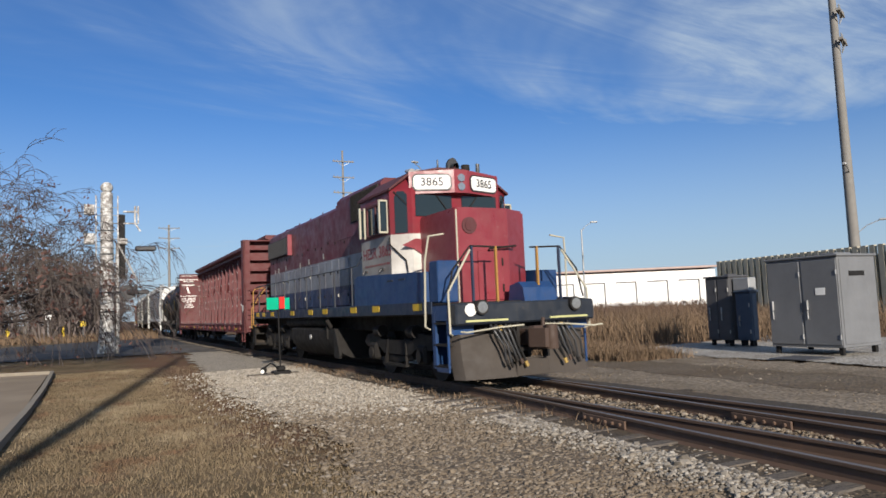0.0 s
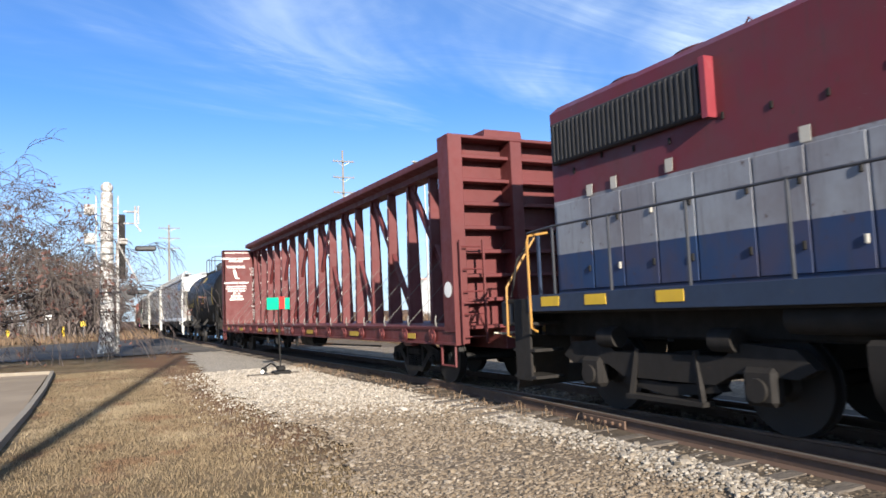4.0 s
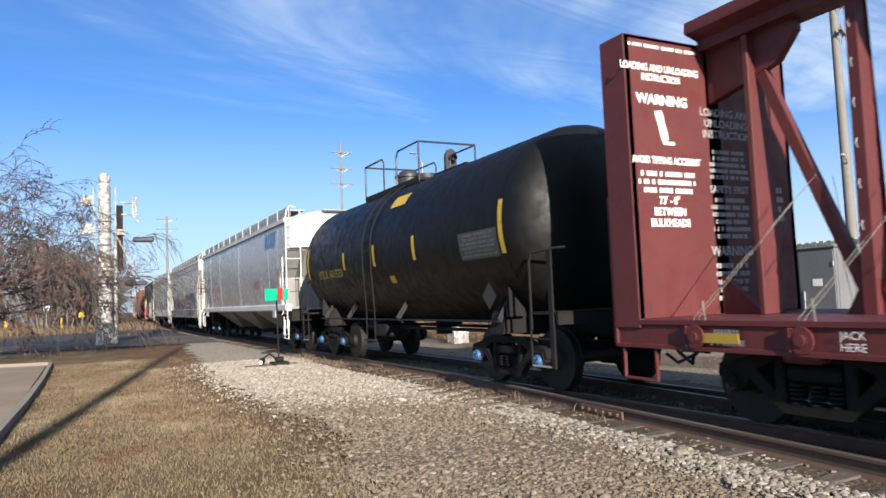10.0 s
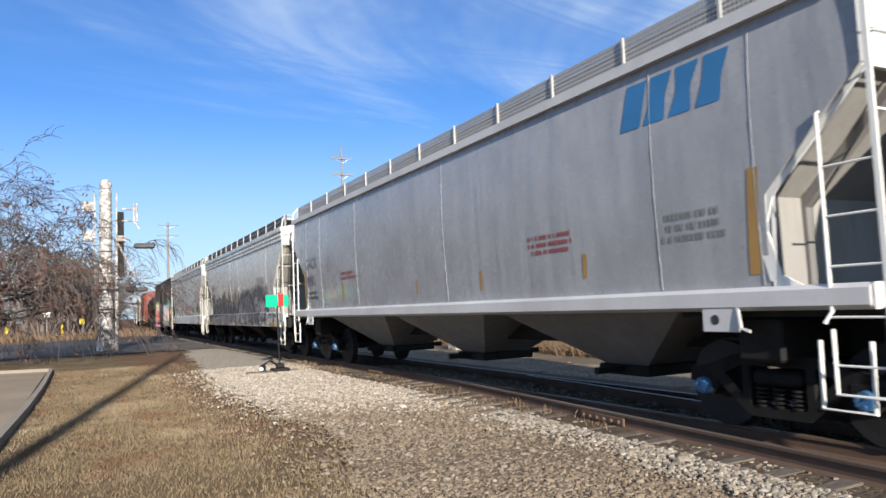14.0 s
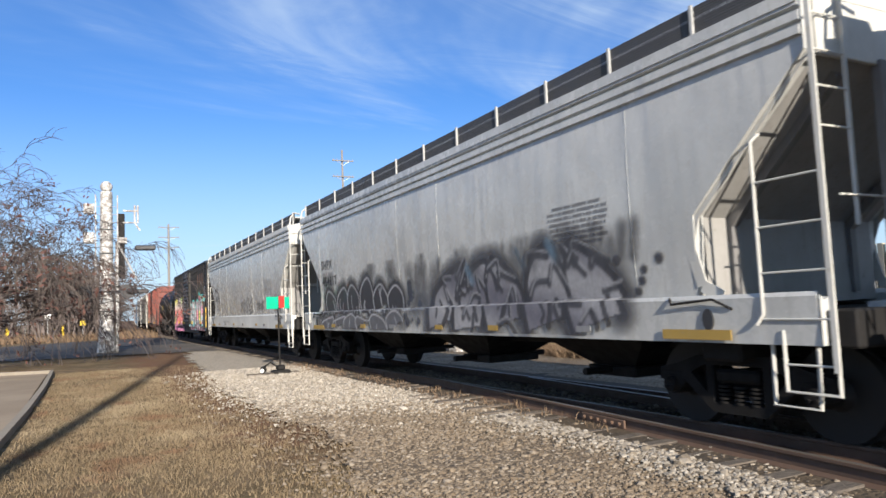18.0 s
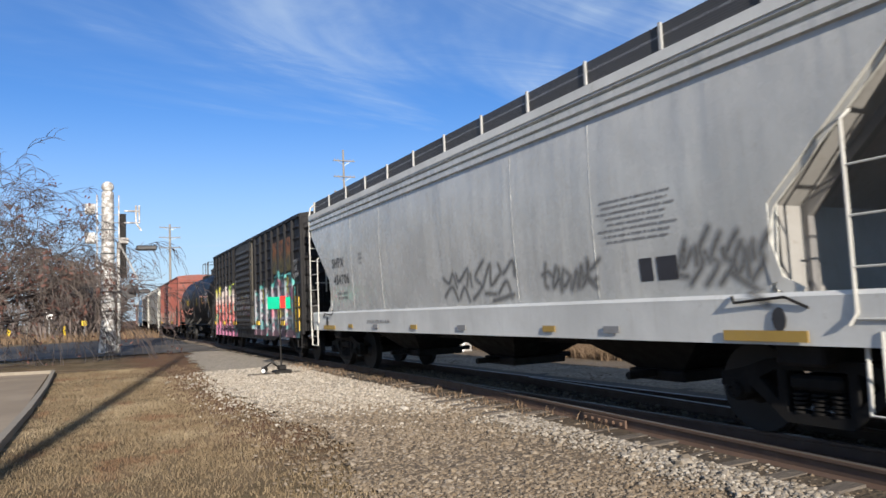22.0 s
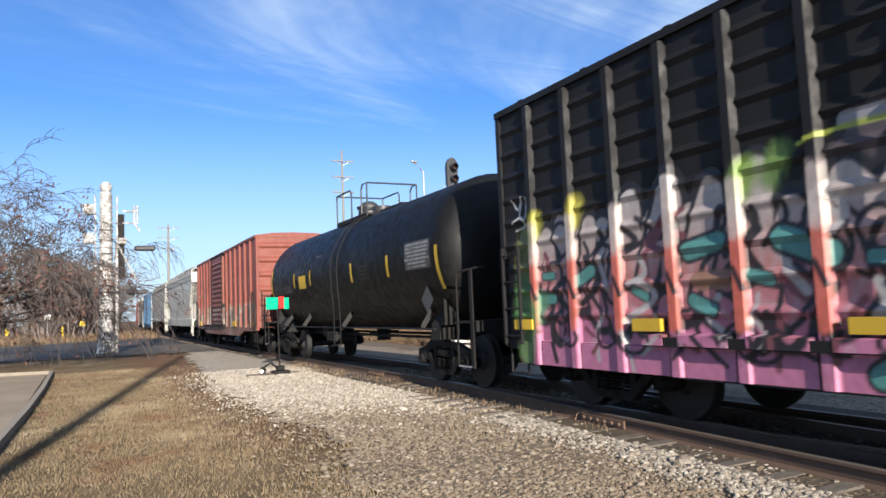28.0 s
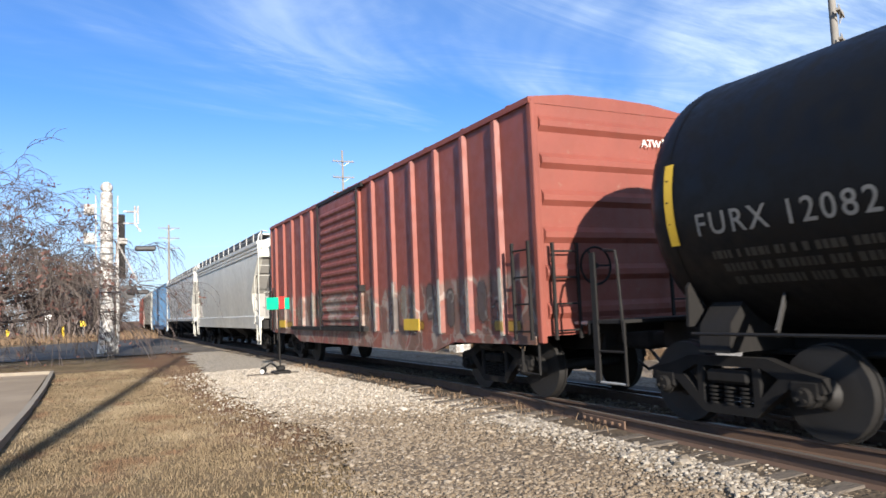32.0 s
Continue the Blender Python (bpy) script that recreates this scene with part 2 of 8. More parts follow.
grain = k.noise(6, 8, .65, .4, (1, 9, 6))
k.bump(grain, .6, .02)
M_TIE = k.done(k.mix(k.ramp(grain, .3, .7), (.045, .036, .03), (.17, .14, .11)), .95)
M_YELLOW = paint("yellow_mark", (.56, .36, .025), .55, .5)
M_DULLY = paint("dull_yellow_mark", (.4, .26, .03), .6, .7)
M_YTEXT = plain("yellow_lettering", (.72, .5, .05), .6, 0, .3)
M_WTEXT = plain("white_lettering", (.75, .74, .7), .6, 0, .2)
M_BTEXT = plain("black_lettering", (.03, .03, .035), .6, 0, .3)
M_RTEXT = plain("red_lettering", (.55, .05, .05), .6, 0, .2)

# ---- ground ----
GZ = -0.2
TX = 7.16          # track centre
CURVE = 4e-4


def track_x(y):
    return TX + (CURVE / 2 * (y - 15) ** 2 if y > 15 else 0.0)


def track_pose(y):
    return pose(track_x(y), y, 0, 0, 0, -math.degrees(CURVE * (y - 15)) if y > 15 else 0)


def sheet(name, x0, x1, y0, y1, step, z, mat, label, bumpy=.0, inside=None, edge=0.0):
    """A ground sheet on a grid; inside(x, y) keeps the cells whose middle lies in it."""
    nx, ny = max(1, round((x1 - x0) / step)), max(1, round((y1 - y0) / step))
    m = Mesh()
    v = []
    for j in range(ny + 1):
        for i in range(nx + 1):
            x, y = x0 + (x1 - x0) * i / nx, y0 + (y1 - y0) * j / ny
            h = noise.noise(Vector((x * .35, y * .35, 0))) * bumpy + noise.noise(Vector((x * 1.9, y * 1.9, 4))) * bumpy * .4
            v.append((x, y, z + h))
    fs = []
    for j in range(ny):
        for i in range(nx):
            x, y = x0 + (x1 - x0) * (i + .5) / nx, y0 + (y1 - y0) * (j + .5) / ny
            if inside is None or inside(x, y):
                a = j * (nx + 1) + i
                fs.append((a, a + 1, a + nx + 2, a + nx + 1))
    m.add(v, fs)
    return whole(name, m, mat, label, "ground", kind="structure", smooth=80)


def dry_grass():
    k = Mat("dry_grass")
    big, mid = k.noise(.55, 5, .65, .5), k.noise(1.7, 6, .65, .6)
    fine, blade = k.noise(22, 6, .7, 1.2), k.noise(70, 4, .7, .8)
    c = k.mix(k.ramp(big, .35, .68), (.125, .088, .05), (.23, .172, .105))
    c = k.mix(k.ramp(mid, .42, .62), c, (.105, .078, .043))
    c = k.mix(k.math("MULTIPLY", k.ramp(k.noise(.9, 5, .6, .5), .52, .68), .6), c, (.145, .078, .044))
    px_, py_, _ = k.sep()
    bare = k.math("MULTIPLY", k.math("MULTIPLY", k.ramp(px_, .9, 2.3), k.ramp(py_, 6.5, 10)), k.ramp(k.noise(1.1, 5, .65, .6), .36, .55, .2, .95))
    c = k.mix(k.math("MULTIPLY", k.ramp(fine, .5, .72), .7), c, (.22, .175, .11))
    c = k.mix(bare, c, (.15, .083, .05))
    c = k.mix(k.math("MULTIPLY", k.ramp(blade, .5, .75), .6), c, (.065, .05, .026))
    k.bump(k.math("ADD", fine, k.math("MULTIPLY", blade, .6)), .45, .04)
    return k.done(c, .95, 0, .1)


def gravel(name, a, b, c2, brown=.5, pale=None):
    k = Mat(name)
    cell = k.cells(16, None, "F1", "Color")
    dist = k.cells(16, None, "F1", "Distance")
    small = k.cells(42, None, "F1", "Color")
    sep = k.node("SeparateColor")
    k.t.links.new(cell, sep.inputs[0])
    sep2 = k.node("SeparateColor")
    k.t.links.new(small, sep2.inputs[0])
    c = k.mix(sep.outputs[0], a, b)
    c = k.mix(k.math("MULTIPLY", sep2.outputs[0], .5), c, c2)
    c = k.mix(k.math("MULTIPLY", k.ramp(k.noise(.6, 5, .65, .6), .42, .64), brown), c, (.13, .092, .055))
    if pale:
        # clean stone further along the track, thinning out towards the trodden earth
        px_, py_, _ = k.sep()
        q = k.math("ADD", k.math("MULTIPLY", px_, .17), k.math("MULTIPLY", py_, .31))
        q = k.math("ADD", q, k.math("MULTIPLY", k.math("SUBTRACT", k.noise(.9, 6, .65, .4), .5), 1.6))
        p = k.mix(sep.outputs[0], pale[0], pale[1])
        p = k.mix(k.math("MULTIPLY", sep2.outputs[0], .5), p, pale[2])
        c = k.mix(k.ramp(q, 3.5, 4.7), c, p)
    c = k.mix(k.ramp(dist, .35, .75, 0, .6), c, (.07, .055, .04))
    k.bump(k.math("ADD", k.math("MULTIPLY", dist, -1.0), k.math("MULTIPLY", k.cells(42), -.4)), .5, .03)
    return k.done(c, .92, 0, .2)


def asphalt(name, a=(.055, .055, .057), b=(.09, .088, .085)):
    k = Mat(name)
    c = k.mix(k.ramp(k.noise(.5, 6, .6), .35, .7), a, b)
    c = k.mix(k.math("MULTIPLY", k.ramp(k.noise(60, 3), .5, .8), .4), c, (.16, .155, .15))
    k.bump(k.noise(80, 3), .3, .01)
    return k.done(c, .92, 0, .1)


M_GRASS = dry_grass()
M_BED = gravel("track_ballast", (.07, .058, .046), (.042, .034, .027), (.1, .086, .07), .5)
M_GRAVEL = gravel("gravel_verge", (.165, .124, .084), (.1, .072, .048), (.25, .2, .146), .65, ((.42, .365, .29), (.3, .255, .195), (.52, .47, .39)))
M_BALLAST = gravel("ballast", (.19, .165, .132), (.125, .104, .08), (.25, .225, .19), .5)
M_YARD = gravel("yard_gravel", (.3, .238, .17), (.2, .158, .11), (.37, .31, .232), .55)
M_DIRT = gravel("dirt_track", (.17, .132, .09), (.115, .088, .06), (.22, .175, .125), .8)
M_WHITEGRAVEL = gravel("white_gravel", (.46, .43, .38), (.32, .295, .25), (.54, .51, .46), .25)
M_ASPHALT = asphalt("asphalt", (.1, .09, .08), (.15, .132, .112))
M_ROAD = asphalt("road_asphalt", (.05, .052, .056), (.078, .078, .08))
M_CONC = plain("concrete", (.22, .188, .145), .9, 0, .2, 5)

# one sheet to the horizon, finer near the camera
g = Mesh()
xs = sorted({-3000, -1500, -700, -300, -150, -80, -45, 60, 100, 180, 350, 800, 1600, 3000, *[-30 + 1.0 * i for i in range(81)]})
ys = sorted({-3000, -1200, -500, -200, -90, -40, -20, 110, 160, 260, 450, 900, 1800, 3000, *[-10 + 1.0 * i for i in range(101)]})
near = lambda x, y: max(0.0, 1 - max(abs(x - 5) / 40, abs(y - 25) / 60))
g.add([(x, y, GZ + (noise.noise(Vector((x * .3, y * .3, 1))) * .025 * near(x, y))) for y in ys for x in xs],
      [(j * len(xs) + i, j * len(xs) + i + 1, (j + 1) * len(xs) + i + 1, (j + 1) * len(xs) + i) for j in range(len(ys) - 1) for i in range(len(xs) - 1)])
whole("ground", g, M_GRASS, "dry tan winter grass and bare earth around the track", "ground", kind="structure", smooth=80)


def edge_x(y):
    """Where the grass ends and the gravel of the track begins."""
    pts = ((-30, 1.6), (4, 1.9), (6.3, 2.3), (8, 2.75), (10, 2.95), (12, 2.75), (16, 2.9), (22, 3.2), (28, 3.6), (36, 4.3), (60, 5.0))
    for (a, p), (b, q) in zip(pts, pts[1:]):
        if a <= y <= b:
            return p + (q - p) * (y - a) / (b - a)
    return 2.0


def rough(x, y, s=1.0):
    return s * (noise.noise(Vector((x * 1.3, y * 1.3, 7))) * .35 + noise.noise(Vector((x * 4.1, y * 4.1, 2))) * .18)


def pale_share(x, y):
    """How much of the gravel is clean and pale, from 0 to 1."""
    a = (y - 10.0 + (x - 3) * .55) / 3.2
    b = (x - 4.9) / 1.2 if y < 9 else 0
    return min(1.0, max(0.0, max(a, b * .55) + noise.noise(Vector((x * .9, y * .9, 3))) * .45))


def is_pale(x, y):
    return pale_share(x, y) > random.random()


sheet("gravel_verge", 1.0, 6.1, -12, 40, .12, GZ + .03, M_GRAVEL, "brown trodden and pale limestone gravel beside the track", .012,
      lambda x, y: x > edge_x(y) + rough(x, y) and (y < 33 or x > 4.4))
sheet("track_bed", 4.7, 9.9, -14, 100, .25, GZ + .045, M_BED, "dusty grey-brown ballast between and beside the rails", .015,
      lambda x, y: -1.35 < x - track_x(y) < 2.05 + rough(x, y, .6) or (y < 9 and 5.2 + rough(x, y, .6) < x < 7))
sheet("gravel_yard", 8.6, 15.6, -14, 34, .3, GZ + .02, M_YARD, "trodden grey gravel yard behind the track", .02, lambda x, y: x < 15 + rough(x, y, 2) + (y - 12) * .1)
sheet("dirt_lane", 10.6, 13.8, -14, 40, .1, GZ + .026, M_DIRT, "brown dirt wheel lane through the yard", .02, lambda x, y: abs(x - 12.1 - rough(x * .4, y * .4, 1.2) - (y - 12) * .03) < .9 + rough(x, y, .5))
sheet("gravel_pad", 13.6, 24, 3, 20.5, .12, GZ + .036, M_WHITEGRAVEL, "clean white gravel pad under the signal cabinets", .02,
      lambda x, y: x > 15.0 + rough(x, y, .7) + max(0, y - 14) * .35 and y < 18.3 + rough(x, y, 1.0) + (x - 18) * .1)
# road that crosses the track, and the car park's corner
sheet("road", -60, 60, 43.5, 66, 1.0, GZ + .035, M_ROAD, "dark asphalt road crossing the track", 0, lambda x, y: 46 + (-x if x < 0 else x * .4) * -.55 - (2.0 if x < 5 else 0) < y - (0 if x < 0 else 0) < 66 - max(0, -x) * .75 if x < 12 else 47 < y < 64)
sheet("road_apron", -4, 9.5, 34.5, 47, .5, GZ + .045, M_ASPHALT, "patched asphalt apron by the crossing", 0, lambda x, y: y > 36.5 - x * .25 + rough(x, y, 1.5) and (x < 6 or y > 36))
cp = Mesh().add([(-1.12, 11.6, GZ + .035), (-1.0, 15.2, GZ + .035), (-.98, 26.4, GZ + .035), (-9, 29, GZ + .035), (-14, 29, GZ + .035), (-14, 2, GZ + .035), (-1.3, 2, GZ + .035)], [(0, 1, 2, 3, 4, 5, 6)])
whole("car_park", cp, asphalt("worn_asphalt", (.24, .19, .138), (.3, .24, .175)), "grey-brown asphalt corner of a car park", "ground", kind="structure", smooth=0)
kerb = thing("kerb", "worn pale concrete kerb round the car park corner", "kerb", kind="structure")
rows = [(-1.2, 2), (-1.1, 6), (-1.02, 11.0), (-.9, 15.2), (-.84, 20), (-.86, 26.6), (-3.1, 27.5), (-6, 28.4), (-9, 29.3)]
for (ax, ay), (bx, by) in zip(rows, rows[1:]):
    part("kerbstone", Mesh().beam((ax, ay, GZ + .02), (bx, by, GZ + .02), .11, .2), M_CONC, kerb)

# ---- rails ----
PROFILE = [(-.07, -.17), (.07, -.17), (.07, -.155), (.012, -.13), (.012, -.04), (.036, -.03), (.036, -.004), (.03, 0), (-.03, 0), (-.036, -.004), (-.036, -.03), (-.012, -.04), (-.012, -.13), (-.07, -.155)]


def rail(xs_of, y0, y1, step, label):
    m = Mesh()
    ys, y = [], y0
    while y < y1:
        ys.append(y)
        y += step if y < 40 else step * 4
    ys.append(y1)
    rings = [[(xs_of(y) + px, y, pz) for px, pz in PROFILE] for y in ys]
    m.loft(rings)
    n = len(PROFILE)
    for i in range(len(ys) - 1):
        m.m[i * n + 7] = 1
    return whole("rail", m, [M_RAIL, M_RAILTOP], label, "rail", "rails of the track", "structure", 30)


def diverge(y):
    """Sideways offset of the turnout's route."""
    d = 14.0 - y
    return 0.0 if d <= 0 else -(.013 * d * d if d < 3 else .117 + (d - 3) * .078)


rail(lambda y: track_x(y) - .7535, -30, 240, 2.0, "rusty steel rail with a bright worn head")
rail(lambda y: track_x(y) + .7535, -30, 240, 2.0, "rusty steel rail with a bright worn head")
rail(lambda y: track_x(y) - .765 + diverge(y), -30, 12.6, .8, "rusty steel rail of the branching turnout")
rail(lambda y: track_x(y) + .72 + diverge(y), -30, 11.8, .8, "rusty steel rail of the branching turnout")
jt = thing("rail_joint", "bolted steel joint bar on the rail's side", "rail joint", "joints", at=pose(TX - .765 + diverge(7.3) - .035, 7.3, -.09, 0, 0, -4.5))
part("joint_bar", Mesh().box(-.02, .012, -.46, .46, -.055, .05, .008), M_RAIL, jt)
for i in range(6):
    part("bolt", Mesh().cyl((-.055, -.38 + i * .152, 0), (0, -.38 + i * .152, 0), .022, n=6), M_RAIL, jt)
copy_thing(jt, pose(TX + .72 + diverge(6.05) - .035, 6.05, -.09, 0, 0, -4.5))
copy_thing(jt, pose(TX - .7535 - .035, 16.2, -.09))


# ---- sleepers ----
ties = thing("sleepers", "row of old split timber sleepers bedded in gravel", "sleepers", kind="structure")
tie_mesh = []
for q in range(4):
    rnd = random.Random(q)
    m = Mesh()
    for i in range(1):
        m.box(-1.3, 1.3, -.115, .115, -.17, 0, .012 + .006 * q)
    m.v = [(x + rnd.uniform(-.015, .015), y + rnd.uniform(-.012, .012), z + rnd.uniform(-.01, .006)) for x, y, z in m.v]
    tie_mesh.append(m.data("sleeper", M_TIE))
for i in range(150):
    y = -6 + i * .545
    rnd = random.Random(1000 + i)
    ob = part("sleeper", tie_mesh[i % 4], None, ties)
    long = 1.0 + (.22 if y < 12 else 0)
    ob.matrix_local = pose(track_x(y) + rnd.uniform(-.06, .06) - (.3 if y < 12 else 0), y, -.148 + rnd.uniform(-.012, .012), 0, 0, rnd.uniform(-2, 2)) @ Matrix.Diagonal((long, 1, 1, 1))

# ---- things beside the track ----
def dist(way, d):
    return (way[0] * d, way[1] * d)


M_GALV = paint("galvanised", (.42, .42, .41), .5, .35, metal=.5)
k = Mat("peeling_white")
flake = k.ramp(k.noise(3.2, 8, .72, .4), .47, .56)
c = k.mix(k.ramp(k.noise(1.2, 5, .6), .3, .7), (.62, .62, .6), (.5, .5, .48))
c = k.mix(k.math("MULTIPLY", k.ramp(k.noise(6.5, 8, .75, .6), .46, .54), .85), c, (.2, .18, .16))
c = k.mix(k.math("MULTIPLY", flake, .7), c, (.16, .14, .125))
c = k.mix(k.ramp(k.noise(2.5, 6, .6, 0, (5, 5, .4)), .5, .8, 0, .6), c, (.22, .2, .17))
M_WHITEPAINT = k.done(c, .65)
M_BLACK = paint("black_enamel", (.03, .03, .032), .5, .3)
M_GREY = paint("grey_cabinet", (.15, .153, .158), .5, .35, (.1, .095, .09))
M_GREYD = paint("dark_grey_cabinet", (.075, .075, .08), .5, .35, (.06, .06, .06))
M_POLE = paint("weathered_pole", (.2, .188, .17), .85, .7, (.15, .135, .11))
M_BARK = plain("bark", (.085, .068, .058), .95, 0, .35, 9)
M_LENS = plain("dark_lens", (.05, .02, .02), .2)
M_GREEN = paint("green_target", (.0, .42, .24), .45, .15)
M_RED = paint("red_target", (.62, .035, .03), .45, .15)


def switch_target():
    ob = thing("switch_target", "low switch stand with a green and red target plate", "switch stand", at=pose(4.82, 19.38, GZ + .03))
    part("pole", Mesh().cyl((0, 0, .05), (-.03, 0, 1.9), .022, n=10), M_STEEL, ob, "thin dark steel rod")
    part("target_plate", Mesh().box(-.39, -.02, -.012, .0, 1.75, 2.08, .004), M_GREEN, ob, "green sheet target", at=pose(0, 0, 0, 0, 0, 18))
    part("target_plate", Mesh().box(.17, .33, -.012, .0, 1.75, 2.07, .004), M_GREEN, ob, "green sheet target", at=pose(0, 0, 0, 0, 0, 18))
    part("red_plate", Mesh().box(-.01, .16, -.03, -.018, 1.77, 2.1, .004), M_RED, ob, "red sheet target", at=pose(0, 0, 0, 0, 0, 18))
    part("base", Mesh().box(-.22, .24, -.2, .2, .0, .09, .02).box(-.1, .12, -.1, .1, .09, .22, .03), M_STEEL, ob, "cast switch stand base")
    part("lever", Mesh().tube([(-.1, -.1, .18), (-.3, -.16, .32), (-.5, -.2, .2)], .025), M_STEEL, ob)
    part("counterweight", Mesh().ball((-.5, -.2, .15), .09), M_STEEL, ob)
    part("reflector", Mesh().cyl((-.56, -.31, .12), (-.56, -.27, .12), .05, n=12), M_WTEXT, ob, "round white reflector")
    part("tie_board", Mesh().box(-.9, .5, -.14, .12, -.05, .03, .01), M_TIE, ob, "old timber under the stand")


def crossing_mast():
    ob = thing("signal_mast", "tall white-painted crossing signal mast with peeling paint", "signal mast", at=pose(1.12, 39.4, GZ))
    part("pedestal", Mesh().box(-.5, .5, -.42, .42, 0, .1, .03), M_CONC, ob, "concrete foot")
    part("base_cone", Mesh().cyl((0, 0, .1), (0, 0, 1.5), .46, .34, 18), M_WHITEPAINT, ob, "peeling flared base")
    m = Mesh()
    for i in range(20):
        a = 1.3 + i * .345
        m.cyl((0, 0, a), (0, 0, a + .34), .335 - i * .002, .315 - i * .002, 16)
    part("column", m, M_WHITEPAINT, ob, "peeling white column")
    for z in (1.05, 2.1, 3.4, 5.0, 6.2):
        part("band", Mesh().cyl((0, 0, z), (0, 0, z + .07), .37 if z < 2 else .345, n=16), M_BLACK, ob, "dark iron band")
    part("globe", Mesh().ball((0, 0, 8.45), .3, 14), M_WHITEPAINT, ob, "white round cap")
    for x in (-.5, .5):
        part("ladder_rail", Mesh().box(x - .03, x + .03, -.3, -.26, 3.4, 8.0), M_WHITEPAINT, ob)
    for z in [3.8 + .4 * i for i in range(10)]:
        part("rung", Mesh().cyl((-.5, -.28, z), (.5, -.28, z), .016, n=6), M_GALV, ob)
    for z, h in ((7.05, .5), (5.55, .55)):
        part("cabinet", Mesh().box(-1.05, -.55, -.25, .25, z, z + h, .03), M_WHITEPAINT, ob, "small white equipment box")
    part("cabinet", Mesh().box(.55, .95, -.25, .25, 5.55, 5.85, .03), M_WHITEPAINT, ob, "small white equipment box")
    part("back_plate", Mesh().box(.5, .85, .0, .08, 3.8, 7.1, .02), M_STEEL, ob, "dark signal backing")
    for p in ([(.75, -.3, 6.6), (1.45, -.3, 6.6), (1.45, -.3, 7.5)], [(.75, -.3, 7.2), (1.45, -.3, 7.2)], [(1.3, -.3, 7.5), (1.3, -.3, 6.6), (1.55, -.3, 6.2)]):
        part("guard_rail", Mesh().tube(p, .05, 6), M_WHITEPAINT, ob)
    part("brace", Mesh().tube([(.5, -.1, 5.6), (1.4, -.1, 3.7)], .05, 6), M_GALV, ob)
    part("hood", Mesh().box(1.3, 2.3, -.35, .1, 5.2, 5.45, .06), M_BLACK, ob, "black lamp hood")
    for x in (-1, 1):
        part("crossarm", Mesh().cyl((0, -.3, 3.1), (x * .8, -.3, 3.1), .05, n=8), M_BLACK, ob)
        lamp = part("flasher", Mesh().cyl((x * .98, -.25, 3.1), (x * .98, -.36, 3.1), .36, n=20), M_BLACK, ob, "black round flasher backing")
        part("visor", Mesh().cyl((x * .98, -.36, 3.1), (x * 1.3, -.66, 3.15), .15, .15, n=12), M_BLACK, lamp)
        part("lens", Mesh().cyl((x * .98, -.365, 3.1), (x * .98, -.375, 3.1), .12, n=14), M_LENS, lamp)
        part("flasher", Mesh().box(x * 1.2, x * 1.95, -.32, -.05, 2.98, 3.2, .06), M_BLACK, ob, "black side lamp housing")
    part("conduit", Mesh().tube([(.48, -.1, .1), (.5, -.1, 2.5), (.48, -.1, 5.6)], .08, 8), M_WHITEPAINT, ob)


def rail_signal():
    ob = thing("railway_signal", "black two-lamp railway signal on a slim lattice mast", "railway signal", at=pose(12.07, 22.5, GZ))
    part("mast", Mesh().cyl((0, 0, 0), (0, 0, 6.2), .07, n=10), M_GALV, ob, "grey steel mast")
    head = part("signal_head", Mesh().prism([(-.22, 6.0), (.22, 6.0), (.22, 6.9), (.12, 7.05), (0, 7.1), (-.12, 7.05), (-.22, 6.9)], "y", -.06, .06), M_BLACK, ob, "tall black backing plate")
    for z in (6.28, 6.72):
        part("lens", Mesh().cyl((0, -.07, z), (0, -.09, z), .1, n=14), M_LENS, head)
        part("hood", Mesh().cyl((0, -.06, z + .02), (0, -.32, z + .0), .135, .12, 16, False), M_BLACK, head)
    part("case", Mesh().box(-.16, .16, .06, .24, 6.1, 6.85, .02), M_BLACK, ob)
    part("ladder", Mesh().box(-.2, -.17, .3, .33, .3, 6.1).box(.17, .2, .3, .33, .3, 6.1), M_GALV, ob)
    for i in range(15):
        part("rung", Mesh().cyl((-.18, .315, .5 + .38 * i), (.18, .315, .5 + .38 * i), .012, n=5), M_GALV, ob)
    part("platform", Mesh().box(-.35, .35, .1, .6, 5.3, 5.34), M_GALV, ob)
    part("base_box", Mesh().box(-.3, .3, -.3, .3, 0, .5, .04), M_WHITEPAINT, ob, "pale junction box at the foot")
    part("crossarm", Mesh().box(-.6, .6, -.03, .03, 4.1, 4.16), M_GALV, ob)


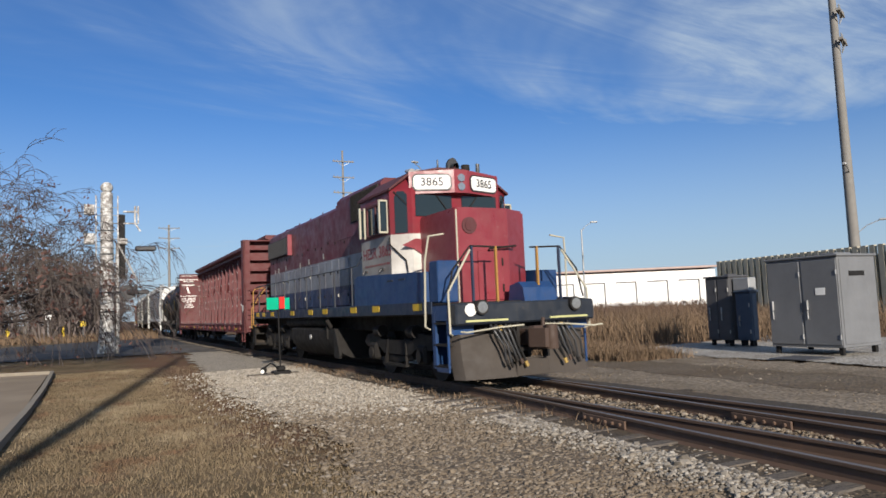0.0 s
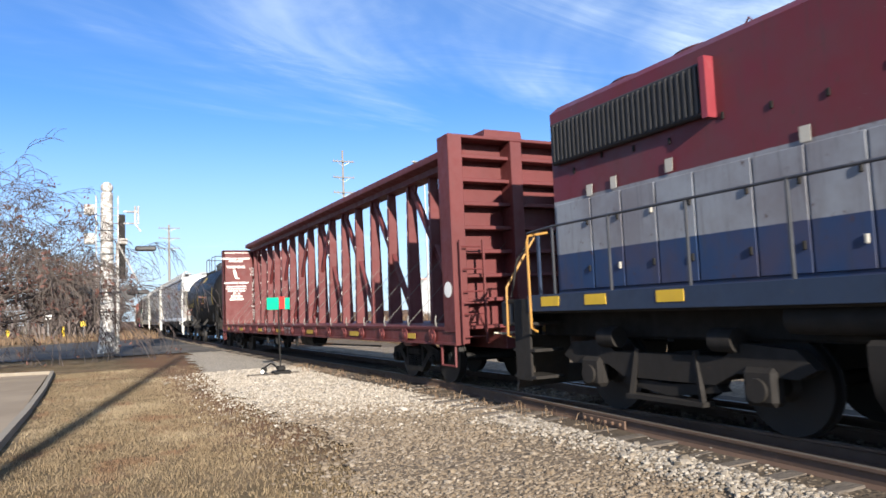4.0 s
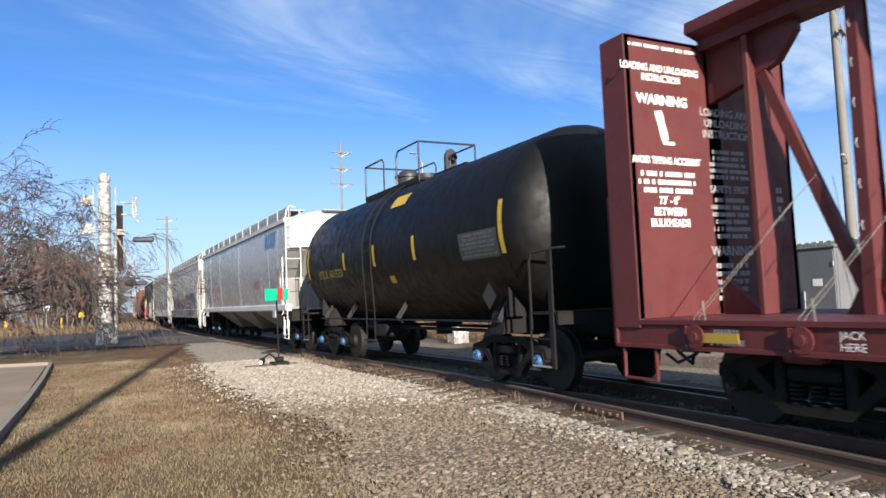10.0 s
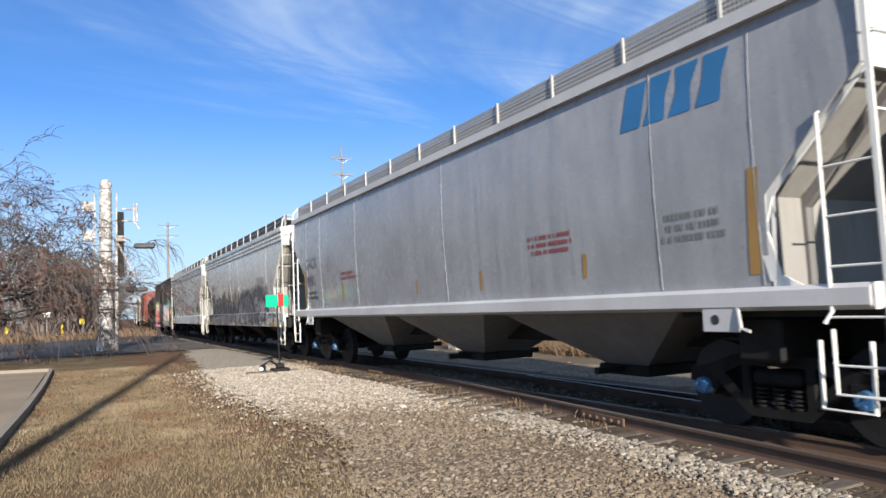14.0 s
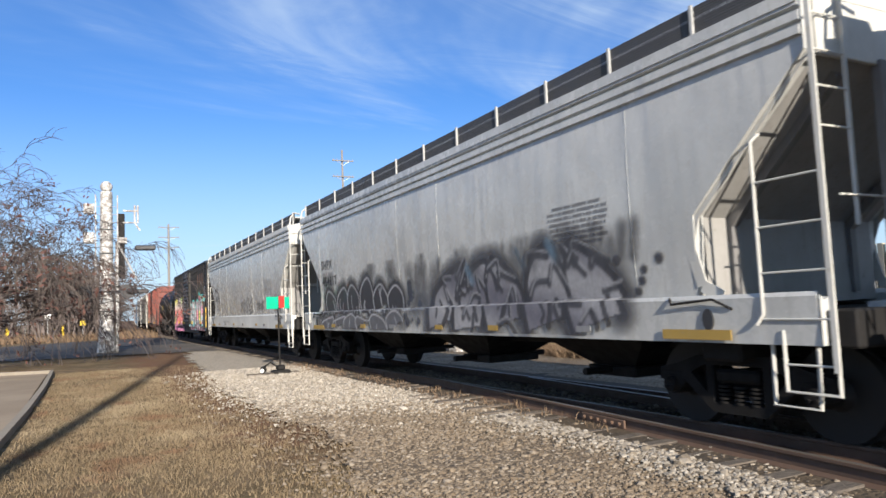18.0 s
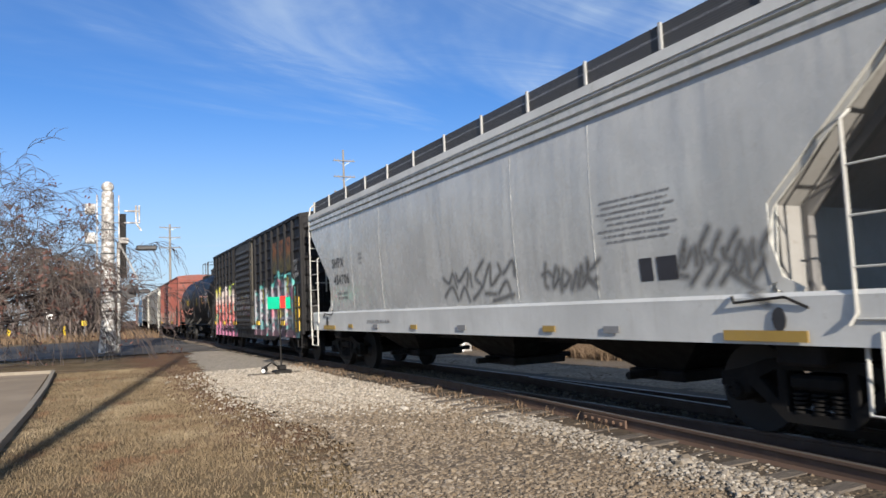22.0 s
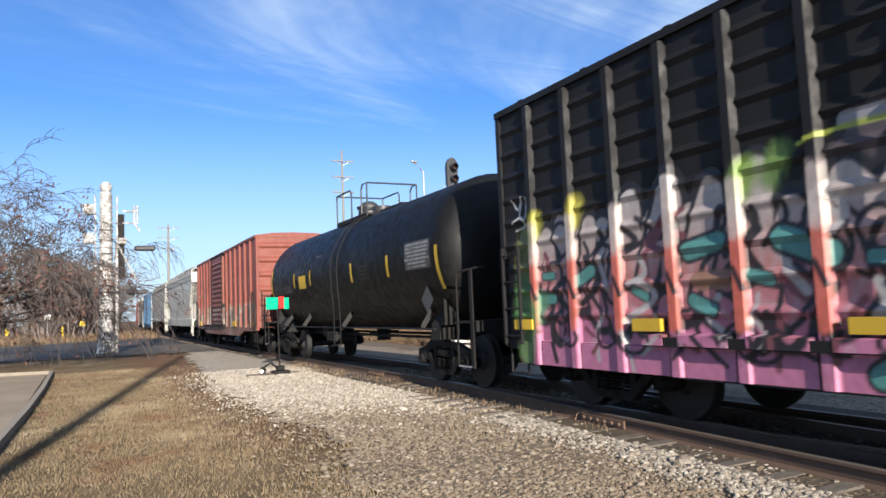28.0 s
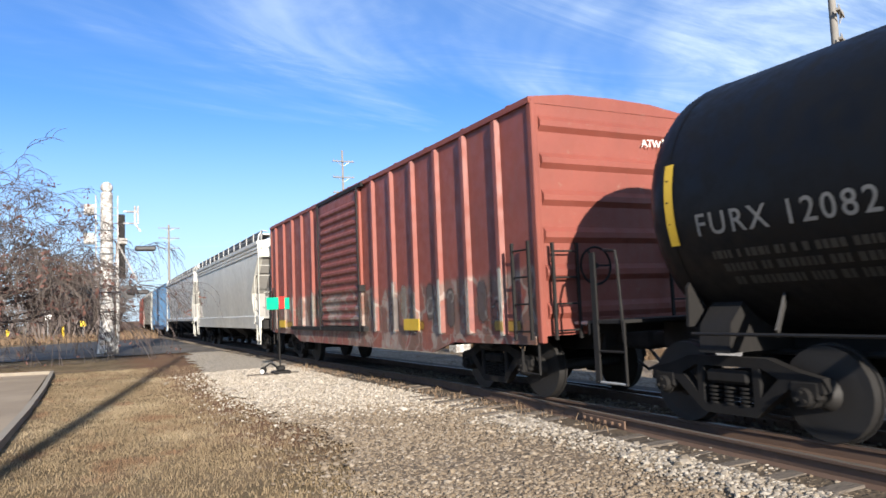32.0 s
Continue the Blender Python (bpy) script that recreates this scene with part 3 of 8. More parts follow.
def cabinet(name, x0, x1, y0, y1, zh, body, doors, label, lid=.06):
    ob = thing(name, label, "equipment cabinet", "signal cabinets", at=pose(x0, y0, GZ + .06))
    w, l = x1 - x0, y1 - y0
    for a in (.1, w - .1):
        for b in (.12, l - .12):
            part("foot", Mesh().box(a - .05, a + .05, b - .06, b + .06, 0, .2, .01), M_STEEL, ob)
    part("body", Mesh().box(0, w, 0, l, .18, zh - lid, .015), body, ob)
    part("roof", Mesh().box(-.05, w + .05, -.05, l + .05, zh - lid, zh, .02).box(.15 * w, .6 * w, .1 * l, .3 * l, zh, zh + .05, .02), body, ob)
    n = doors
    for i in range(n):
        a, b = l * i / n + .03, l * (i + 1) / n - .03
        d = part("door", Mesh().box(-.025, 0, a, b, .25, zh - lid - .06, .008), body, ob)
        part("handle", Mesh().box(-.07, -.02, b - .14, b - .1, zh * .45, zh * .55, .01).cyl((-.05, b - .12, zh * .44), (-.05, b - .12, zh * .36), .015, n=8), M_GALV, d, "steel door latch")
        for z in (.45, zh - .45):
            part("hinge", Mesh().cyl((-.03, a + .01, z - .06), (-.03, a + .01, z + .06), .018, n=8), M_GALV, d)
    part("front_panel", Mesh().box(.06, w - .06, -.02, 0, .26, zh - lid - .07, .008), body, ob)
    return ob


def utility_pole(at, h, arms, label, r=.16, lean=0, insul=True, arm_w=2.4, turn=0):
    ob = thing("utility_pole", label, "utility pole", "poles", at=pose(at[0], at[1], GZ, 0, lean, turn))
    part("pole", Mesh().cyl((0, 0, 0), (0, 0, h), r, r * .62, 14), M_POLE, ob, "weathered grey pole")
    for z in arms:
        part("crossarm", Mesh().box(-arm_w / 2, arm_w / 2, -.16 - r, -.04 - r * .7, z - .07, z + .07, .01), M_POLE, ob)
        part("brace", Mesh().beam((-arm_w * .3, -r - .1, z - .05), (0, -r * .9, z - .6), .03, .05).beam((arm_w * .3, -r - .1, z - .05), (0, -r * .9, z - .6), .03, .05), M_GALV, ob)
        if insul:
            for x in (-.45, -.28, .28, .45):
                part("insulator", Mesh().cyl((x * arm_w, -r - .1, z + .06), (x * arm_w, -r - .1, z + .26), .05, .035, 8), M_GREY, ob)
    return ob


def street_lamp(at, h, reach, label, turn=0):
    ob = thing("street_lamp", label, "street lamp", "street lamps", at=pose(at[0], at[1], GZ, 0, 0, turn))
    part("pole", Mesh().cyl((0, 0, 0), (0, 0, h), .11, .06, 12), M_GALV, ob)
    part("arm", Mesh().tube([(0, 0, h - .2), (reach * .4, 0, h + .3), (reach, 0, h + .65)], .035, 8), M_GALV, ob)
    part("lamp_head", Mesh().box(reach - .1, reach + .6, -.13, .13, h + .6, h + .75, .05), M_GALV, ob, "cobra-head lamp housing")
    return ob


switch_target()
crossing_mast()
rail_signal()
big = cabinet("signal_cabinet", 16.55, 18.05, 11.05, 13.08, 2.5, M_GREY, 2, "large grey steel signal cabinet with two doors")
part("notice", Mesh().box(-.035, -.028, .36, .62, 1.5, 1.68), M_WTEXT, big, "small white notice")
part("sign_plate", Mesh().box(.38, 1.0, -.03, -.022, 1.95, 2.07), M_STEEL, big, "dark unreadable lettering bar")
sm = cabinet("signal_cabinet", 18.2, 19.0, 15.8, 16.75, 2.22, M_GREYD, 2, "dark grey steel signal cabinet")
bl = cabinet("signal_cabinet", 18.3, 18.6, 15.12, 15.68, 1.72, paint("blue_grey_cabinet", (.06, .085, .125), .5, .3), 1, "blue-grey narrow signal cabinet")
part("top_box", Mesh().box(-.02, .32, .0, .6, 1.72, 2.12, .02), M_GALV, bl, "pale galvanised box on top")
plate = whole("ground_plate", Mesh().box(14.9, 15.9, 10.9, 11.9, GZ + .06, GZ + .085, .005), M_GREYD, "flat dark steel cover plate in the gravel", "cover plate")

utility_pole(dist((.3299, .944), 92), 22.7, (21.2, 19.1, 17.1), "tall grey power pole with three crossarms", .2, 0, True, 2.9)
utility_pole(dist((.1027, .9947), 150), 20.4, (19.7, 17.7, 15.7), "distant power pole with three crossarms", .3, 0, True, 4.0)
tall_pole = utility_pole(dist((.843, .538), 44), 18.2, (15.2, 16.8), "tall round power pole behind the cabinets", .3, -1.0, True, 1.6, 25)
part("lamp_arm", Mesh().tube([(-.2, -.1, 8.0), (-.8, -.1, 8.25), (-1.35, -.1, 8.3)], .035, 8), M_GALV, tall_pole, "grey lamp arm on the pole")
part("lamp_head", Mesh().box(-1.8, -1.3, -.2, .0, 8.22, 8.36, .04), M_GALV, tall_pole, "cobra-head lamp housing")
street_lamp(dist((.6206, .7841), 70), 8.7, 1.0, "grey street lamp by the warehouse", -30)
street_lamp(dist((.4364, .8998), 60), 13.4, -1.3, "grey street lamp beyond the track", 20)
street_lamp(dist((.8455, .534), 62), 6.2, 1.5, "grey street lamp behind the power pole", -55)

# warehouse
M_WALL = paint("white_wall", (.8, .79, .76), .7, .25, (.35, .33, .3))
M_SIDING = paint("grey_siding", (.36, .37, .38), .6, .3)
wh = thing("warehouse", "long low white warehouse with loading doors", "building")
A, B = Vector((55.5, 110.0, 0)), Vector((96.0, 86.0, 0))
along = (B - A).normalized()
inward = Vector((-along.y, along.x, 0)) * (1 if (-along.y * A.x + along.x * A.y) > 0 else -1)
L = (B - A).length
wm = Matrix.Translation(A) @ Matrix(((along.x, inward.x, 0, 0), (along.y, inward.y, 0, 0), (0, 0, 1, 0), (0, 0, 0, 1)))
wh.matrix_basis = wm
part("wall", Mesh().box(7, L, 0, 24, GZ, 6.2, .03), M_WALL, wh, "white painted wall")
sd = part("siding_wall", Mesh().box(-4, 6.98, -.6, 24, GZ, 6.4, .03), M_SIDING, wh, "grey ribbed metal siding")
for i in range(28):
    part("siding_rib", Mesh().box(-3.9 + i * .39, -3.75 + i * .39, -.68, -.6, .1, 6.3), M_SIDING, sd)
part("roof", Mesh().box(-4.3, L + .3, -.9, 24.3, 6.4, 6.75, .05), paint("roof_edge", (.4, .3, .27), .7, .3), wh, "dull red-brown roof edge")
for i in range(7):
    x = 9.2 + i * 5.3
    dr = part("dock_door", Mesh().box(x, x + 3.2, -.05, 0, .7, 4.4, .02), M_WALL, wh)
    part("dock_seal", Mesh().box(x - .1, x + 3.3, -.2, 0, 4.4, 4.56, .03).box(x + 3.2, x + 3.36, -.2, 0, .7, 4.4, .03), M_GREYD, dr, "dark dock seal")
    part("bumper", Mesh().box(x + .3, x + .8, -.3, 0, .5, .9).box(x + 2.3, x + 2.8, -.3, 0, .5, .9), M_BLACK, dr)
part("sign", Mesh().box(9.6, 11.4, -.06, 0, 4.9, 5.25), M_RED, wh, "small red sign")

# corrugated fence behind the cabinets
M_FENCE = paint("fence_tan", (.4, .36, .27), .7, .5, (.2, .17, .12))
fc = thing("fence", "tall tan corrugated steel fence", "fence")
Fa, Fb = Vector((.7475, .6642)) * 46, Vector((.9, .43)) * 36
n = 34
for i in range(n):
    p, q = Fa.lerp(Fb, i / n), Fa.lerp(Fb, (i + .62) / n)
    part("slat", Mesh().beam((*p, 1.68), (*q, 1.68), .18, 3.7 - (.0 if i % 2 else .0)), M_FENCE, fc)
part("backing", Mesh().beam((*(Fa * 1.006), 1.5), (*(Fb * 1.006), 1.5), .06, 3.2), M_FENCE, fc, "sheet behind the ribs")

# ---- train ----
V = 4.48                       # metres a second towards -y
CARS = []                      # (thing, place of its middle at 0 s, wheelsets)


def wheelset(parent, y, r=.46, cap=None):
    m = Mesh()
    for s in (-1, 1):
        m.use(0).cyl((s * .685, 0, 0), (s * .715, 0, 0), r + .025, n=28)
        m.cyl((s * .715, 0, 0), (s * .82, 0, 0), r, n=28)
        m.cyl((s * .82, 0, 0), (s * .825, 0, 0), r * .8, r * .6, 20)
        m.cyl((s * .82, 0, 0), (s * .9, 0, 0), .17, .12, 16)
        m.use(1).cyl((s * .9, 0, 0), (s * 1.13, 0, 0), .115, n=14)
        m.use(2).cyl((s * 1.13, 0, 0), (s * 1.2, 0, 0), .1, .085, 12)
        for a in range(3):
            m.cyl((s * 1.2, .05 * math.cos(a * 2.1), .05 * math.sin(a * 2.1)), (s * 1.225, .05 * math.cos(a * 2.1), .05 * math.sin(a * 2.1)), .02, n=6)
    m.use(0).cyl((-.7, 0, 0), (.7, 0, 0), .085, n=12)
    ob = part("wheelset", m, [M_WHEEL, M_TRUCK, cap or M_TRUCK], parent)
    ob.location = (0, y, r)
    return ob


def truck(car, y0, cap=None, wheels=None, base=1.78):
    """A two-axle freight truck with open cast side frames and coil springs."""
    t = part("truck", Mesh().box(-1.0, 1.0, -.2, .2, .36, .62, .04).box(-.35, .35, -.28, .28, .6, .74, .03), M_TRUCK, car, "dusty cast-steel two-axle truck")
    t.location = (0, y0, 0)
    h = base / 2
    for s in (-1, 1):
        m = Mesh()
        a, b = s * 1.02, s * 1.14
        m.prism([(-h - .2, .50), (-h - .18, .64), (-h + .1, .70), (-.5, .80), (.5, .80), (h - .1, .70), (h + .18, .64), (h + .2, .50), (h - .16, .52), (h - .3, .62), (.42, .70), (-.42, .70), (-h + .3, .62), (-h + .16, .52)], "x", a, b)
        m.prism([(-h + .12, .56), (-.33, .2), (.33, .2), (h - .12, .56), (h - .28, .6), (.3, .3), (-.3, .3), (-h + .28, .6)], "x", a, b)
        for q in (-1, 1):
            m.box(a, b, q * .36 - .055, q * .36 + .055, .26, .74, .015)
            m.box(a - s * .01, b + s * .01, q * h - .16, q * h + .16, .42, .62, .03)
        part("side_frame", m, M_TRUCK, t, smooth=30)
        for q in (-.2, 0, .2):
            m = Mesh()
            for k in range(5):
                m.cyl((s * 1.08, q, .3 + k * .042), (s * 1.08, q, .322 + k * .042), .075, n=12)
            part("spring", m, M_TRUCK, t)
        part("bolster_end", Mesh().box(s * .95, s * 1.16, -.27, .27, .52, .66, .03), M_TRUCK, t)
        for q in (-1, 1):
            part("brake_shoe", Mesh().box(s * .72, s * .8, q * (h - .5) - .04, q * (h - .5) + .04, .3, .6, .01), M_TRUCK, t)
    for q in (-1, 1):
        w = wheelset(t, q * h, .46, cap)
        if wheels is not None:
            wheels.append(w)
    return t


def coupler(car, y, s):
    part("coupler", Mesh().box(-.12, .12, y, y + s * .55, .78, .98, .03).box(-.17, .14, y + s * .5, y + s * .8, .74, 1.02, .05).box(.02, .16, y + s * .72, y + s * .88, .76, 1.0, .04), M_TRUCK, car, "worn steel knuckle coupler")
    part("air_hose", Mesh().tube([(.2, y + s * .3, .8), (.26, y + s * .5, .55), (.2, y + s * .78, .42), (.1, y + s * .9, .55)], .025, 8), M_BLACK, car)


def ladder(car, x, y, z0, z1, mat, w=.42, rungs=7, along="y", out=-.09, label=""):
    m = Mesh()
    ends = ((x + out, y - w / 2), (x + out, y + w / 2)) if along == "y" else ((x - w / 2, y + out), (x + w / 2, y + out))
    for a, b in ends:
        m.box(a - .02, a + .02, b - .02, b + .02, z0, z1)
    ld = part("ladder", m, mat, car, label)
    for i in range(rungs):
        z = z0 + .12 + (z1 - z0 - .24) * i / max(1, rungs - 1)
        part("rung", Mesh().cyl((*ends[0], z), (*ends[1], z), .014, n=6), mat, ld)
    return ld


def brake_wheel(car, x, y, z, s, mat):
    m = Mesh().tube([(x + .27 * math.cos(a * math.pi / 10), y + s * .1, z + .27 * math.sin(a * math.pi / 10)) for a in range(21)], .018, 6)
    for a in range(3):
        m.beam((x, y + s * .1, z), (x + .27 * math.cos(a * 2.1), y + s * .1, z + .27 * math.sin(a * 2.1)), .03, .015, (0, 1, 0))
    m.cyl((x, y, z), (x, y + s * .12, z), .04, n=8)
    part("brake_wheel", m, mat, car)


def start_car(name, label, u0, u1, category="freight car"):
    car = thing(name, label, category, "cars of the train")
    return car, (u0 + u1) / 2, (u1 - u0)


def bars(car, name, x, y, z, rows, width, height, mat, parent_label="", seed=1, face="side", fill=.8):
    """Lines of lettering too small to read, as short flat bars."""
    rnd = random.Random(seed)
    m = Mesh()
    lh = height / rows
    for i in range(rows):
        w = width * (rnd.uniform(.7, 1) if rows > 1 else 1)
        p = -w / 2
        while p < w / 2 - .01:
            q = min(w / 2, p + rnd.uniform(.22, .5) * lh)
            z0 = height / 2 - (i + 1) * lh
            m.add([(p, z0 + lh * .2, 0), (q, z0 + lh * .2, 0), (q, z0 + lh * fill, 0), (p, z0 + lh * fill, 0)], [(0, 1, 2, 3)])
            p = q + lh * (.14 if rnd.random() < .78 else .5)
    ob = part(name, m, mat, car, parent_label, 0)
    ob.matrix_local = on_side(x, y, z) if face == "side" else on_front(x, y, z)
    return ob


# covered hoppers ------------------------------------------------------------
def hopper(u0, u1, body, sill, frame_mat, label, under=None, eave=4.0, bulge=1.58, bays=3, cap=None, deep=.45, belt=False, zs=1.42, wall=.55, mesh_mat=None, slope=(1.4, 3.55, 2.27, .6, 2.85)):
    car, mid, L = start_car("covered_hopper", label, u0, u1)
    wheels = []
    e = L / 2 - .65                          # end of the roof
    cw, ct, ck, inner, grab = slope          # reach and heights of the end slope, place and top of the inner stile
    cut = 2.5                                # reach of the end slopes

    def side_x(z):
        k = (z - zs) / (eave - zs)
        return 1.48 + (bulge - 1.48) * math.sin(math.pi * .72 * min(1, max(0, k)))

    def low(y):
        d = e - abs(y)
        if d < cw:
            return ct - d * (ct - ck) / cw
        return max(zs, ck - (d - cw) * 16)

    rings = []
    N = 16
    spots = [0, cw * .3, cw * .7, cw, cw + .02, cw + .06, cw + .3, cw + .6, 2.3]
    for y in [-e + q for q in spots] + [-e + 2.6 + (2 * e - 5.2) * i / 20 for i in range(21)] + [e - q for q in reversed(spots)]:
        z0 = low(y)
        zz_ = [max(z0, zs + (eave - zs) * (j / N)) for j in range(N + 1)]
        left = [(-side_x(z), y, z) for z in zz_]
        top = [(-1.30, y, eave + .13), (-.8, y, eave + .27), (0, y, eave + .32), (.8, y, eave + .27), (1.30, y, eave + .13)]
        right = [(side_x(z), y, z) for z in reversed(zz_)]
        rings.append(left + top + right)
    part("body", Mesh().loft(rings), body, car)
    for s in (-1, 1):
        # eave with ridges, and the side sill
        if belt:
            for q in range(3):
                part("eave_rib", Mesh().prism([(s * (bulge - .03), eave - .36 + q * .13), (s * (bulge + .035), eave - .34 + q * .13), (s * (bulge + .035), eave - .26 + q * .13), (s * (bulge - .03), eave - .24 + q * .13)], "y", -e, e), body, car)
        part("eave_rail", Mesh().prism([(s * (bulge - .06), eave - .05), (s * (bulge + .05), eave - .05), (s * (bulge + .05), eave + .07), (s * (bulge - .25), eave + .12)], "y", -e, e), sill, car)
        zb = zs - .45
        part("side_sill", Mesh().prism([(s * 1.42, zs - .03), (s * 1.5, zs - .06), (s * 1.58, zs + .02), (s * 1.6, zs - .02), (s * 1.595, zs - .05), (s * 1.575, zb), (s * 1.42, zb)] if wall > .4 else [(s * 1.42, zs + .06), (s * 1.58, zs + .06), (s * 1.62, zs + .02), (s * 1.62, zs - .12), (s * 1.56, zs - .16), (s * 1.42, zs - .16)], "y", -e + .06, e - .06), sill, car)
        # running board with its mesh guard
        part("running_board", Mesh().box(s * .95, s * 1.45, -e, e, eave + .30, eave + .33), M_GALV, car)
        part("guard_mesh", Mesh().box(s * 1.43, s * 1.45, -e - .1, e + .1, eave + .12, eave + .44), mesh_mat or M_MESH, car, "dark wire-mesh roof guard")
        k = 12
        for i in range(k + 1):
            y = -e + 2 * e * i / k
            part("guard_post", Mesh().box(s * 1.45, s * 1.48, y - .018, y + .018, eave + .06, eave + .46), M_HOP4P, car)
    for i in range(9):
        y = -e + 1.2 + (2 * e - 2.4) * i / 8
        part("hatch", Mesh().box(-.45, .45, y - .55, y + .55, eave + .3, eave + .42, .03), body, car)
    for s in (-1, 1):
        E_ = s * e
        # end wall above the slope, end posts, platform, shear plate; lower parts coloured darker for shade
        part("end_frame", Mesh().box(-1.45, 1.45, E_, E_ + s * .05, ct - .05, eave + .02, .01).prism([(-1.3, eave + .02), (1.3, eave + .02), (.7, eave + .27), (-.7, eave + .27)], "y", E_, E_ + s * .05), frame_mat, car, "painted end panel")
        part("end_sill", Mesh().box(-1.5, 1.5, E_ - s * .05, E_ + s * .22, .95, 1.28, .02), M_STEEL, car)
        # sheet laid over the slope, its colour carrying part of the end's shade
        ss = Mesh()
        q = [(E_ - s * .02, ct - .02), (E_ - s * cw, ck - .02), (E_ - s * (cw - .012), zs - .1)]
        ss.add([(x, y, z) for y, z in q for x in (-1.4, 1.4)], [(0, 1, 3, 2), (2, 3, 5, 4)])
        part("slope_sheet", ss, M_SLOPE, car, "grimy end slope sheet, darkened for the shade under the end", 0)
        part("shear_plate", Mesh().box(-1.45, 1.45, E_ - s * 2.2, E_, 1.2, 1.26), M_STEEL, car)
        for x in (-.55, .55):
            part("end_post", Mesh().box(x - .06, x + .06, E_ - s * .02, E_ + s * .08, 1.26, ct, .01), M_BAY, car)
        for x in (-1, 1):
            edge = [(x * 1.52, E_ - s * .03, ct), (x * 1.52, E_ - s * cw, ck), (x * 1.51, E_ - s * (cw + .1), ck - .3), (x * 1.49, E_ - s * (cw - .02), zs + .12), (x * 1.48, E_ - s * (cw - .25), zs)]
            fl = Mesh()
            for (a, b) in zip(edge, edge[1:]):
                fl.beam(a, b, .13, .02, (x, 0, 0))
            part("slope_flange", fl, frame_mat, car, "pale curved edge of the end slope")
            part("slope_stiffener", Mesh().beam((x * 1.0, E_ - s * .1, ct - .12), (x * 1.0, E_ - s * cw, ck - .08), .1, .12).beam((x * 1.0, E_ - s * cw, ck - .08), (x * 1.0, E_ - s * cw, zs), .1, .1, (0, 1, 0)), M_BAY, car)
        for x in (-1, 1):
            part("roof_ladder_rail", Mesh().tube([(x * 1.6, E_ + s * .08, eave), (x * 1.55, E_ + s * .08, eave + .3), (x * 1.4, E_ - s * .05, eave + .45), (x * 1.2, E_ - s * .2, eave + .44)], .024, 6), frame_mat, car)
        part("roof_step", Mesh().box(-.45, .45, E_ + s * .05, E_ + s * .3, eave + .3, eave + .32), M_GALV, car, "grated end step")
        for x in (-1, 1):
            yo, yi = E_ + s * .08, E_ - s * inner
            ld = part("ladder", Mesh().box(x * 1.6 - .012, x * 1.6 + .012, yo - .025, yo + .025, .75, eave + .02).tube([(x * 1.5, yi + s * .02, grab + .08), (x * 1.6, yi, grab), (x * 1.6, yi, 1.25), (x * 1.62, yi - s * .06, 1.15)], .017, 6), frame_mat, car, "painted end ladder")
            for z in (1.2, 1.62, 2.04, 2.46):
                part("rung", Mesh().cyl((x * 1.6, yi, z), (x * 1.6, yo + s * .02, z), .011, n=6), frame_mat, ld)
            part("sill_step", Mesh().tube([(x * 1.58, yo, 1.0), (x * 1.58, yo, .56), (x * 1.58, yo - s * .5, .56), (x * 1.58, yo - s * .5, 1.1)], .018, 6).cyl((x * 1.58, yo, .8), (x * 1.58, yo - s * .5, .8), .011, n=6), frame_mat, ld)
            part("end_stile", Mesh().box(x * 1.15 - .015, x * 1.15 + .015, yo - .015, yo + .015, 2.0, eave + .3), frame_mat, ld)
            for z in (2.85, 3.2, 3.52, 3.85):
                part("rung", Mesh().cyl((x * 1.15, yo, z), (x * 1.6, yo, z), .011, n=6), frame_mat, ld)
            part("end_grab", Mesh().cyl((x * .1, yo + s * .05, 2.25), (x * 1.45, yo + s * .05, 2.25), .011, n=6), frame_mat, car)
        coupler(car, E_ + s * .35, s)
        part("draft_sill", Mesh().box(-.3, .3, E_, E_ + s * .4, .78, 1.12, .02), M_STEEL, car)
        truck(car, s * (e - 1.35), cap, wheels)
        part("bolster", Mesh().box(-1.35, 1.35, s * (e - 1.35) - .25, s * (e - 1.35) + .25, .76, 1.2, .03), M_STEEL, car)
    brake_wheel(car, .55, -e - .1, 1.95, -1, M_STEEL)
    part("brake_platform", Mesh().box(-1.0, .9, -e - .5, -e, 1.28, 1.33), M_GALV, car)
    part("centre_sill", Mesh().box(-.3, .3, -e, e, .78, 1.15, .02), M_STEEL, car)
    # hopper bays, in a darker colour that stands for the shade under the body
    room = 2 * (e - cut) + .8
    for i in range(bays):
        c = -room / 2 + room * (i + .5) / bays
        w = room / bays / 2 - .08
        ring = lambda x, y, z: [(-x, c - y, z), (x, c - y, z), (x, c + y, z), (-x, c + y, z)]
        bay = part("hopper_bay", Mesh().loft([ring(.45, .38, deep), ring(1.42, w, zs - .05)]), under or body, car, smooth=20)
        part("outlet_gate", Mesh().box(-.55, .55, c - .5, c + .5, deep - .12, deep + .02, .02).cyl((-1.0, c, deep - .03), (1.0, c, deep - .03), .05, n=8), M_STEEL, bay)
        part("corner_step", Mesh().tube([(-1.5, c * 0 - e + .15, 1.0), (-1.52, -e + .15, .42), (-1.52, -e + .6, .42), (-1.5, -e + .6, 1.0)], .02, 6), frame_mat, car) if i == 0 else None
    CARS.append((car, mid, wheels))
    return car, e, side_x


def hug(ob, surf, gap=.005):
    """Lays flat lettering on the curved side that faces -x."""
    at = ob.matrix_basis.copy()
    inv = at.inverted()
    for v in ob.data.vertices:
        p = at @ v.co
        p.x = -(surf(p.z) + gap)
        v.co = inv @ p
    return ob


